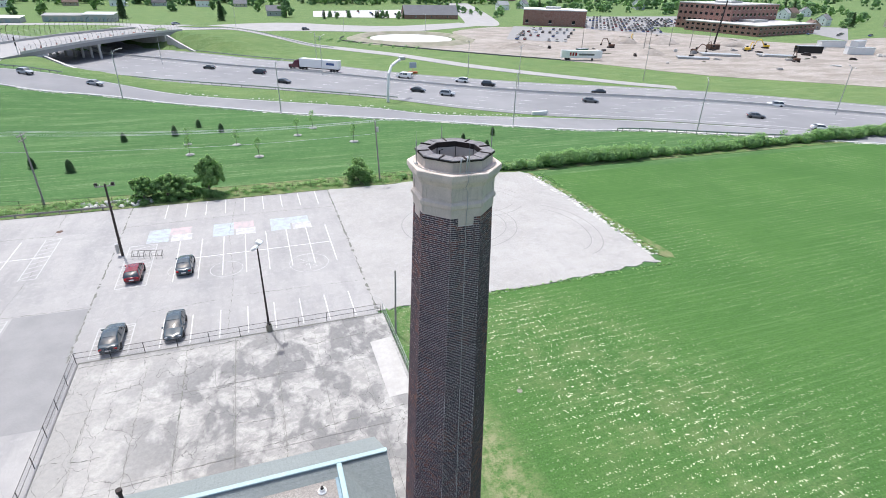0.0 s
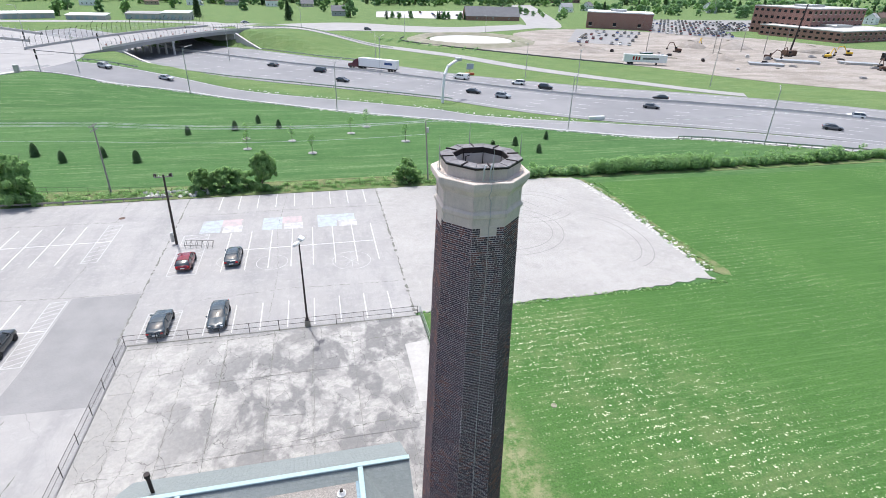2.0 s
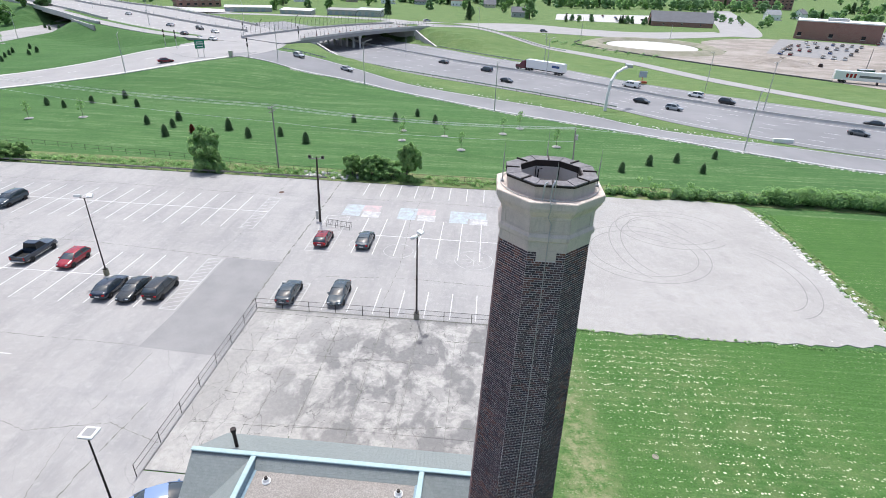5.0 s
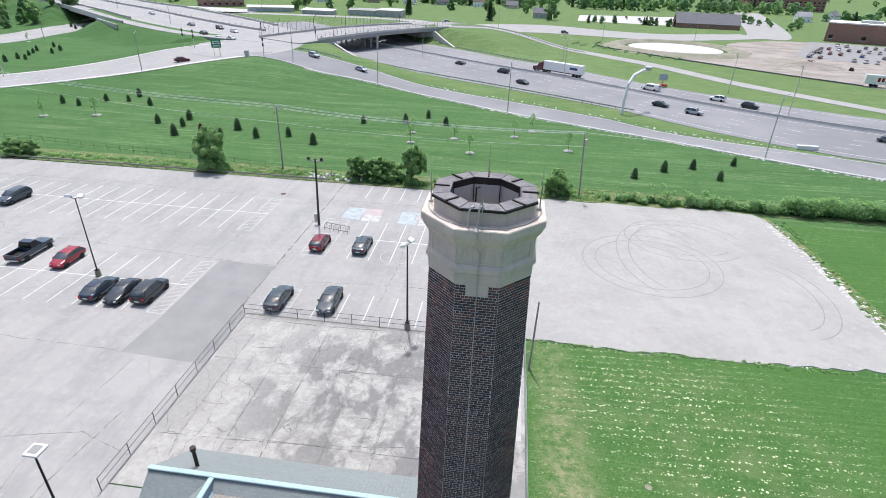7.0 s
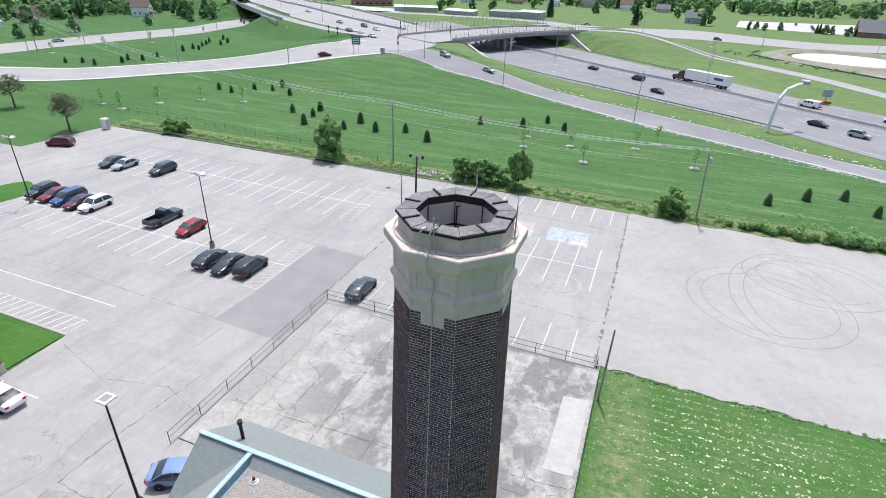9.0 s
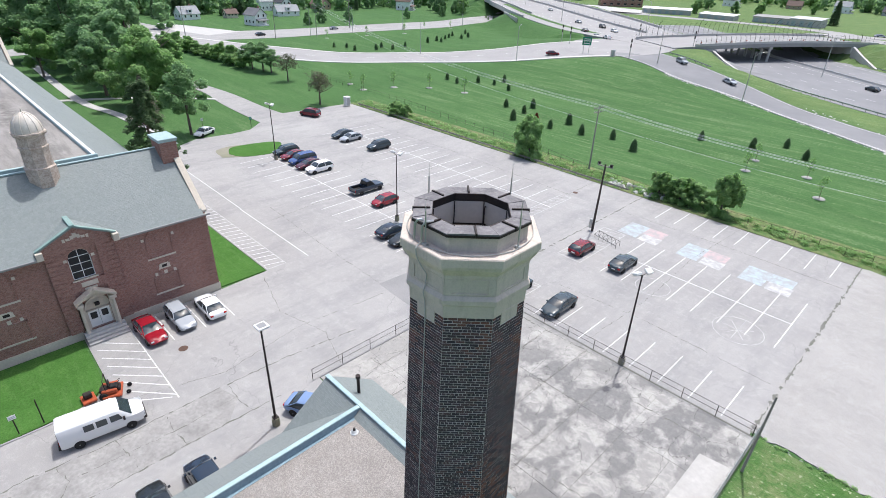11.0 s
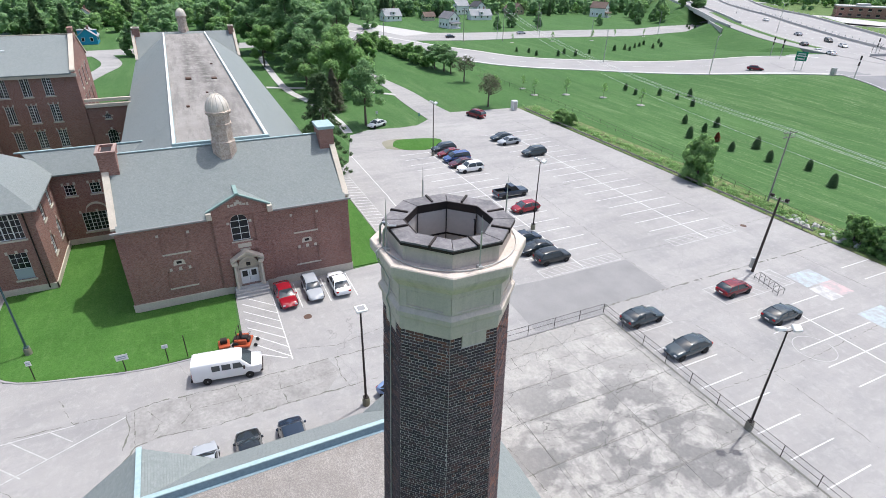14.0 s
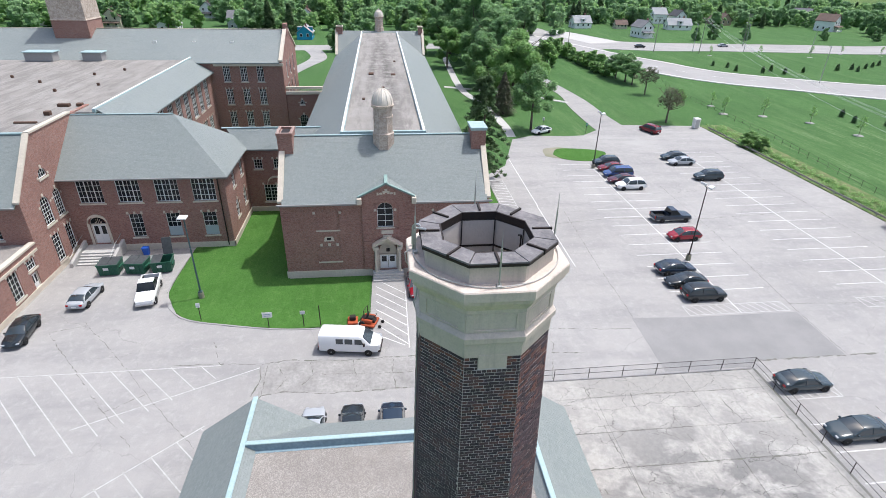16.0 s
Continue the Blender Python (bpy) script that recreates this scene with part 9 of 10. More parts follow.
def branches(h, r, crown, n, seed, bare=False):
    """A tapered trunk with limbs reaching into the crown."""
    g = random.Random(seed)
    bm = bmesh.new()
    pts = [(0, 0, -0.2)]
    for i in range(1, 6):
        pts.append((g.uniform(-0.03, 0.03) * h * i / 5, g.uniform(-0.03, 0.03) * h * i / 5, h * 0.82 * i / 5))
    for i, (a, b) in enumerate(zip(pts, pts[1:])):
        rod(bm, a, b, r * (1 - i * 0.17), r * (1 - (i + 1) * 0.17), 8)
    for i in range(n):
        z = h * g.uniform(0.3, 0.7)
        a = i * 2.4 + g.random()
        reach = crown * g.uniform(0.55, 0.95)
        p0 = Vector((0, 0, z))
        p1 = p0 + Vector((math.cos(a) * reach * 0.5, math.sin(a) * reach * 0.5, h * 0.1))
        p2 = p0 + Vector((math.cos(a) * reach, math.sin(a) * reach, h * g.uniform(0.16, 0.3)))
        rod(bm, p0, p1, r * 0.4, r * 0.25, 6)
        rod(bm, p1, p2, r * 0.25, r * 0.07, 5)
        if bare:
            for k in range(4):
                q = p1.lerp(p2, g.random())
                rod(bm, q, q + Vector((g.uniform(-1, 1), g.uniform(-1, 1), g.uniform(0.1, 1))) * crown * 0.35, r * 0.1, r * 0.02, 4)
    return bm


def crown_balls(h, crown, n, seed, low=0.35, top=1.0):
    """Overlapping clumps, larger inside and many small ones at the skin, for an uneven outline."""
    g = random.Random(seed)
    out = []
    for i in range(n * 2):
        f = g.random()
        z = h * (low + (top - low) * f)
        width = crown * math.sin(math.pi * (0.2 + 0.72 * f)) * g.uniform(0.5, 0.98)
        a = g.random() * math.tau
        out.append((math.cos(a) * width, math.sin(a) * width, z - h * 0.06 + g.uniform(-0.04, 0.04) * h, crown * g.uniform(0.13, 0.3)))
    out.append((0, 0, h * (low + 0.45 * (top - low)), crown * 0.6))
    out.append((g.uniform(-0.2, 0.2) * crown, 0, h * (low + 0.7 * (top - low)), crown * 0.42))
    return out


def tree(name, h, crown, leaves_n, size, mat, seed, label, low=0.35, limbs=7, trunk=0.3, core=0.78, clumps=22):
    ob = thing(name, (0, 0, 0), label, "tree" if "bush" not in name else "bush")
    part("trunk", branches(h, trunk, crown, limbs, seed), M["bark"], ob, inside=True)
    leaf_cloud("crown", crown_balls(h, crown, clumps, seed, low), leaves_n, size, mat, seed, parent=ob, core=core)
    return ob


def conifer(name, h, base, leaves_n, size, mat, seed, label, skirt=0.06, plump=False):
    ob = thing(name, (0, 0, 0), label, "tree")
    part("trunk", rod(bmesh.new(), (0, 0, -0.1), (0, 0, h * 0.95), base * 0.09 + 0.03, 0.02, 7), M["bark"], ob, inside=True)
    r = np.random.default_rng(seed)
    f = r.random(leaves_n) ** 0.75
    tier = np.floor(f * 9) / 9
    z = h * (skirt + (1 - skirt) * f)
    bulge = (1 - f) ** 0.85 if not plump else np.sqrt(np.clip(1 - f, 0, 1)) * np.minimum(1, 0.5 + 2.2 * f)
    lobes = 1 + 0.22 * np.sin(r.integers(0, 6, leaves_n) * 1.05 + tier * 9)
    rad = base * bulge * (1 - 0.35 * (f * 9 - tier * 9)) * r.uniform(0.45, 1.0, leaves_n) * lobes
    a = r.random(leaves_n) * math.tau
    centre = np.stack([np.cos(a) * rad, np.sin(a) * rad, z - rad * 0.25], 1)
    out = np.stack([np.cos(a), np.sin(a), np.full(leaves_n, -0.35)], 1)
    side = np.stack([-np.sin(a), np.cos(a), r.normal(size=leaves_n) * 0.3], 1)
    s = (size * r.uniform(0.6, 1.3, leaves_n))[:, None]
    corners = np.stack([centre - out * s * 0.6, centre + side * s * 0.4, centre + out * s * 0.7 + np.array([0, 0, -0.1]) * s, centre - side * s * 0.4], 1).reshape(-1, 3)
    data = bpy.data.meshes.new("foliage")
    data.from_pydata(corners.tolist(), [], np.arange(leaves_n * 4).reshape(-1, 4).tolist())
    data.materials.append(M[mat])
    leaves_ob = new("foliage", data)
    leaves_ob.parent = ob
    return ob


def put(proto, x, y, scale=1.0, turn=0.0, z=None, group="", label="", wide=1.0):
    m = Matrix.LocRotScale((x, y, terrain(x, y) - 0.03 if z is None else z), Euler((0, 0, turn)), (scale * wide, scale * wide, scale))
    ob = copy_thing(proto, m)
    if group:
        ob["group"] = group
    if label:
        ob["label"] = label
    return ob


G = random.Random(11)
spruce = conifer("young_conifer", 1.95, 0.85, 1100, 0.24, "needle_light", 3, "small dark green conifer planted in the field", 0.03, True)
spruce["group"] = "young trees in the field"
spruce.matrix_basis = pose(-110.1, 109.6, terrain(-110.1, 109.6))
for x, y, s in ((-104.7, 108.3, .9), (-101.7, 114.2, 1), (-96.4, 115.3, .85), (-96.7, 120.2, 1.1), (-88.9, 112.8, 1), (-77.3, 97.8, 1.05), (-68.6, 89.8, 1.25), (-70.7, 96.6, 1), (-72.4, 102.3, 1.2), (-58.0, 96.7, 1.3), (-51.7, 92.0, 1.15), (-38.7, 90.2, 1.2), (-45.6, 94.4, 1.05),
                (-33.1, 108.9, 1), (-23.6, 111.4, 1.15), (-19.1, 117.6, 1), (-14.1, 112, 1.05), (-58.8, 90.6, 1), (23.9, 83.2, 1), (30.2, 88.2, 1.1), (36.2, 91.1, 1), (39.4, 85.3, .95), (45, 95, 0.9)):
    put(spruce, x, y, s, G.random() * 6, group="young trees in the field")
for x, y in ((-181.8, 117.9), (-177.4, 120.8), (-170.9, 120), (-167.2, 127.4), (-170.6, 132.7), (-165.2, 134), (-167.8, 142.7), (-171.3, 158.4), (-172.9, 165.3), (-169.4, 164.7), (-175.5, 173.1), (-181.6, 183.8), (-183.8, 194.9), (-174.2, 186.7), (-178, 178), (-172, 180), (-205, 240), (-230, 262), (-222, 255), (-240, 280)):
    put(spruce, x, y, G.uniform(0.9, 1.2), G.random() * 6, group="young trees in the field")
rusty = conifer("young_conifer", 1.9, 0.8, 900, 0.24, "red_leaf", 5, "small reddish brown dying conifer in the field", 0.03, True)
rusty.matrix_basis = pose(-64.4, 93.0, 0)
sapling = tree("sapling", 4.2, 0.95, 170, 0.26, "leaf_light", 8, "thin young broadleaf tree in a mulch ring", 0.45, 4, 0.05, 0.0, 15)
sapling["group"] = "saplings in the field"
sapling.matrix_basis = pose(-104.9, 97.3, 0)
part("mulch", lathe(bmesh.new(), [(0.95, -0.02), (0.85, 0.06), (0.1, 0.1)], 14), M["gravel"], sapling, "pale mulch ring", inside=True)
for x, y in ((-94.6, 100.9), (-19.6, 96.1), (-20.5, 103.8), (-10.9, 101), (2.0, 105.5), (6.0, 111), (13.2, 97.4), (-6.7, 91.5), (-122.1, 82.7), (-114, 81.3), (-111.4, 89.9), (-205, 130), (-203, 150), (-200, 170), (-208, 190), (-204, 205)):
    put(sapling, x, y, G.uniform(0.85, 1.15), G.random() * 6, group="saplings in the field")

bush = tree("bush", 3.6, 1.8, 6500, 0.19, "leaf_light", 21, "dense leafy green bush at the fence", 0.08, 5, 0.1)
bush["group"] = "bushes at the fence"
bush.matrix_basis = Matrix.LocRotScale((-24.6, 72.2, 0), None, (1.3, 1.3, 1.2))
for x, y, s, w in ((-21.2, 72.4, 1.0, 1.1), (-15.0, 72.2, 1.6, 0.65), (-49.8, 71.2, 1.85, 0.7), (-50.6, 71.9, 1.1, 0.95), (-88, 71.2, 0.75, 1.2), (-85.5, 71.5, 0.7, 1.2)):
    put(bush, x, y, s, G.random() * 6, 0.0, "bushes at the fence", wide=w)
light_bush = tree("bush", 3.2, 1.7, 4500, 0.19, "leaf_light", 23, "light green leafy bush at the gravel edge", 0.06, 5, 0.1)
light_bush.matrix_basis = Matrix.LocRotScale((9.2, 71.9, 0), None, (1.5, 1.5, 1.3))
put(light_bush, -18.8, 72.6, 0.85, 2.0, 0.0, "bushes at the fence")
put(light_bush, -128, 77, 0.7, 1.0, 0.0, "bushes at the fence")
for i in range(15):
    put(light_bush, -222 + i * 4.2 + G.uniform(-1.5, 1.5), 68 + i * 0.25 + G.uniform(-1, 1), G.uniform(0.8, 1.45), G.random() * 6, 0.0, "bushes at the fence")

balls = []
for i in range(150):
    x = 17 + i * 0.87 + G.uniform(-0.5, 0.5)
    big = 1.0 + (0.7 if 45 < x < 68 or 95 < x < 100 or x > 118 else 0) + G.uniform(-0.25, 0.35)
    if x < 30:
        big *= 0.65
    balls.append((x, 71.0 + G.uniform(-0.6, 0.8), big * 0.75, big * 0.95))
for i in range(110):
    balls.append((17 + 130 * G.random(), 71.0 + G.uniform(-0.9, 1.3), G.uniform(0.9, 2.9), G.uniform(0.3, 0.7)))
hedge = leaf_cloud("hedge", balls, 52000, 0.24, "leaf_light", 31)
core_bm, core_land = bmesh.new(), random.Random(3)
for x, y, z, r in balls[:150]:
    bmesh.ops.create_icosphere(core_bm, subdivisions=1, radius=r * 0.74, matrix=Matrix.LocRotScale((x, y, z * 0.9), Euler((core_land.random() * 3, 0, core_land.random() * 3)), (1.0, 1.0, 1.0)))
part("inner_growth", core_bm, M["leaf"], hedge, "dense inner growth of the hedge", inside=True)["kind"] = "stuff"
tagged(hedge, "long uneven green hedge along the field edge", "hedge", "", "stuff")
balls = [(G.uniform(-104, 18), 71.5 + G.uniform(-1.0, 2.4), 0.15, G.uniform(0.25, 0.8)) for i in range(620)]
weeds = leaf_cloud("weeds", balls, 34000, 0.17, "leaf_light", 33, hollow=0.2)
tagged(weeds, "tall weeds and brush along the fence", "weeds", "", "stuff")
balls = [(4 + 38 * G.random(), 30.85 + G.uniform(-0.25, 0.3), 0.0, G.uniform(0.1, 0.24)) for i in range(110)]
tagged(leaf_cloud("weeds", balls, 3000, 0.14, "leaf_light", 37), "ragged grass along the gravel edge", "weeds", "", "stuff")
balls = [(42.2 + G.uniform(-0.8, 1.2), 34 + 34 * G.random(), 0.0, G.uniform(0.15, 0.35)) for i in range(70)]
tagged(leaf_cloud("weeds", balls, 2600, 0.18, "leaf_light", 35), "low weeds along the gravel edge", "weeds", "", "stuff")

# grown trees near the school
oak = tree("tree", 15, 6.2, 15000, 0.4, "leaf", 41, "large broadleaf tree with a dense green crown", 0.25, 8, 0.42)
oak["group"] = "trees by the school"
oak.matrix_basis = pose(-146, 27, 0)
ash = tree("tree", 13, 5.2, 13000, 0.36, "leaf_light", 43, "broadleaf tree with a light green crown", 0.28, 8, 0.34)
ash["group"] = "trees by the school"
ash.matrix_basis = pose(-178, 20.4, 0)
spread = tree("tree", 16.8, 8.8, 30000, 0.4, "leaf_light", 44, "broad light green tree shading the school lawn", 0.14, 10, 0.5)
spread["group"] = "trees by the school"
spread.matrix_basis = pose(-130, 32, 0)
for p, x, y, s, w in ((oak, -159, 35, 1.2, 1.15), (oak, -172, 33, 1.35, 1.1), (oak, -190, 31, 1.45, 1.1), (oak, -208, 25, 1.4, 1.1), (oak, -216, 38, 1.3, 1.0), (ash, -206, 11, 1.0, 1.0), (oak, -199, 44, 0.95, 1.0)):
    put(p, x, y, s, G.random() * 6, 0.0, "trees by the school", wide=w)
dull = conifer("spruce", 9.5, 3.6, 6000, 0.42, "blossom", 53, "dull brownish green spruce on the school lawn", 0.05)
dull.matrix_basis = pose(-116, 26.5, 0)
thin = tree("tree", 13.5, 4.4, 5200, 0.36, "leaf", 47, "tall sparse tree with an open crown", 0.4, 9, 0.3, 0.6, 15)
thin.matrix_basis = pose(-101.7, 29.7, 0)
pine = thing("pine", (-72.5, 13.6, 0), "tall dark ragged pine beside the school roof", "tree")
part("trunk", rod(bmesh.new(), (0, 0, -0.1), (0.52, 0.35, 17.4), 0.3, 0.04, 8), M["bark"], pine, inside=True)
boughs, g2 = [], random.Random(52)
for i in range(46):
    z = 2.6 + 14.6 * (i / 46)
    reach = (5.0 - 3.9 * (i / 46) ** 1.3) * g2.uniform(0.55, 1.15)
    a = i * 2.4 + g2.uniform(-0.5, 0.5)
    for f in (0.35, 0.6, 0.8, 1.0):
        boughs.append((0.03 * z + math.cos(a) * reach * f, math.sin(a) * reach * f, z - 0.5 * reach * f * f + g2.uniform(-0.2, 0.2), 0.42 + 0.42 * (1 - f)))
    part("bough", rod(bmesh.new(), (0.03 * z, 0.02 * z, z), (0.03 * z + math.cos(a) * reach, math.sin(a) * reach, z - 0.5 * reach), 0.06, 0.015, 5), M["bark"], pine, inside=True)
leaf_cloud("foliage", boughs, 15000, 0.27, "needle", 51, parent=pine, hollow=0.1)
for x, y, s in ((-153, 72.5, 0.62), (-158, 71.5, 0.58), (-149, 73, 0.5)):
    put(thin, x, y, s, G.random() * 6, 0.0, "trees by the fence", wide=1.5)
dusty = thing("tree", (-106.9, 62.9, 0), "leaning grey tree with thin dusty leaves", "tree")
part("trunk", branches(7.6, 0.26, 4.2, 12, 61, True), M["bark"], dusty, inside=True)
leaf_cloud("crown", crown_balls(7.8, 3.6, 12, 61, 0.5), 1300, 0.3, "blossom", 61, parent=dusty)
put(dusty, -135.5, 70.8, 0.95, 2.2, 0.0, "trees by the fence")

# woods and garden trees in the distance
far_a = tree("tree", 13, 5.6, 2000, 1.0, "leaf", 71, "broadleaf tree in the distance", 0.12, 3, 0.35, 0.75, 12)
far_b = tree("tree", 11, 4.8, 1700, 0.95, "leaf_light", 73, "light green broadleaf tree in the distance", 0.12, 3, 0.3, 0.75, 12)
far_c = conifer("tree", 13, 3.4, 900, 1.4, "needle", 75, "dark conifer in the distance", 0.04)
far_a.matrix_basis, far_b.matrix_basis, far_c.matrix_basis = pose(-275, 40, 0), pose(-282, 10, 0), pose(-20, 420, 0)
far_d = tree("tree", 12, 6.4, 240, 1.7, "leaf", 77, "broadleaf tree in the distant woods", 0.1, 2, 0.35, 0.9, 4)
far_e = tree("tree", 12, 6.0, 230, 1.7, "leaf_light", 79, "light green tree in the distant woods", 0.1, 2, 0.3, 0.9, 4)
far_d.matrix_basis, far_e.matrix_basis = pose(-352, 30, 0), pose(-360, 12, 0)
for p in (far_a, far_b, far_c, far_d, far_e):
    p["group"] = "distant trees"
woods_at = {"leaf": [], "leaf_light": [], "needle": []}


HOMES = ((-303, 110), (-263, 127), (-300, 132), (-297, 158), (-297, 170), (-296, 253), (-332, 166), (-326, 178), (-312, 168), (-312, 174), (-281, 165), (-285, 110), (-283, 130), (-325, 205), (-290, 40), (-276, -8), (-251.5, -34.5))


def wood(x0, x1, y0, y1, n, conifers=0.08, size=(0.75, 1.25), single=False):
    for i in range(n):
        x, y = G.uniform(x0, x1), G.uniform(y0, y1)
        s, turn, kind = G.uniform(*size), G.random() * 6, G.random()
        if -245 < x < -205 and 50 < y < 310 or any(abs(x - a) < 11 and abs(y - b) < 10 for a, b in HOMES):
            continue
        p = far_c if kind < conifers else far_a if kind < 0.65 else far_b
        if single:
            put(p, x, y, s, turn, None, "distant trees")
        else:
            p = {far_a: far_d, far_b: far_e, far_c: far_c}[p]
            woods_at[{far_d: "leaf", far_e: "leaf_light", far_c: "needle"}[p]].append((p, x, y, s, turn))


def join_woods():
    """The woods past the town as one object for each kind of leaf."""
    for key, places in woods_at.items():
        coords = []
        for p, x, y, s, turn in places:
            leaves_ob = [o for o in p.children if o.name.startswith(("crown", "foliage"))][0]
            v = np.empty(len(leaves_ob.data.vertices) * 3)
            leaves_ob.data.vertices.foreach_get("co", v)
            v = v.reshape(-1, 3) * s
            c, d = math.cos(turn), math.sin(turn)
            coords.append(np.stack([v[:, 0] * c - v[:, 1] * d + x, v[:, 0] * d + v[:, 1] * c + y, v[:, 2] + terrain(x, y)], 1))
        all_v = np.concatenate(coords)
        data = bpy.data.meshes.new("woods")
        data.from_pydata(all_v.tolist(), [], np.arange(len(all_v)).reshape(-1, 4).tolist())
        data.materials.append(M[key])
        tagged(new("woods", data), {"leaf": "dense green woods beyond the town", "leaf_light": "light green trees among the woods", "needle": "dark conifers among the distant woods"}[key], "woods", "", "stuff")


wood(-330, -262, -70, 70, 44, single=True)
wood(-345, -306, 92, 310, 110, 0.06, (0.6, 1.0))
wood(-345, -262, -260, 90, 110, 0.05, (0.7, 1.1))
wood(-345, -300, 90, 245, 18, 0.1, (0.6, 1.0), True)
wood(-262, -250, 135, 250, 5, 0.0, (0.45, 0.6), True)
wood(-262, -170, -20, 14, 10, single=True)
wood(-262, -180, 40, 62, 6, 0.1, (0.6, 0.9), True)
wood(-290, -250, 250, 300, 10, 0.1, (0.6, 1.0), True)
wood(-330, -262, -260, -70, 34, single=True)
wood(40, 125, 436, 446, 12, 0.2, (0.3, 0.5), True)
for x, y, s in ((-175, 441, 1.0), (-85, 443, 1.15), (-140, 471, 0.9), (-161, 480, 0.7), (-20, 461, 0.6), (27, 452, 1.1), (-60, 520, 0.8), (-120, 540, 0.9), (-30, 540, 0.7), (8, 520, 0.8), (-190, 500, 0.9), (60, 451, 0.4), (75, 449, 0.45)):
    put(far_c if x == -85 else G.choice((far_a, far_b)), x, y, s, G.random() * 6, None, "distant trees")
wood(-480, -330, -360, 130, 240, 0.05)
wood(-480, -335, 100, 340, 150, 0.06)
wood(-440, -290, 420, 640, 90)
wood(-290, 40, 600, 700, 150, 0.12)
wood(60, 150, 628, 720, 40)
wood(150, 330, 660, 760, 70)
wood(185, 236, 430, 600, 14, 0.1, (0.4, 0.7))
wood(290, 420, 520, 640, 40, 0.1, (0.6, 0.9))
wood(420, 700, 460, 760, 150, 0.1, (0.7, 1.2))
wood(430, 680, 270, 460, 34, 0.1, (0.5, 0.9))
wood(-300, 240, 720, 860, 70)
wood(-640, -440, -420, 500, 80)
wood(560, 1500, 600, 1500, 120, 0.1, (0.9, 1.5))
join_woods()

# ---- the town and the building site in the distance ----


siding = {k: material("siding_" + k, v, 0.7, build=speckled(v, tuple(c * 0.9 for c in v), 3, 0.3, 0.004, 0.2)) for k, v in {"white": (0.88, 0.88, 0.87), "cream": (0.6, 0.55, 0.44), "grey": (0.42, 0.44, 0.45), "blue": (0.03, 0.3, 0.48), "tan": (0.42, 0.33, 0.25)}.items()}
shingle = {k: material("shingle_" + k, v, 0.85, build=speckled(v, tuple(c * 0.8 for c in v), 4, 0.4)) for k, v in {"grey": (0.2, 0.2, 0.21), "brown": (0.17, 0.12, 0.1), "pale": (0.36, 0.37, 0.38), "dark": (0.09, 0.09, 0.1)}.items()}


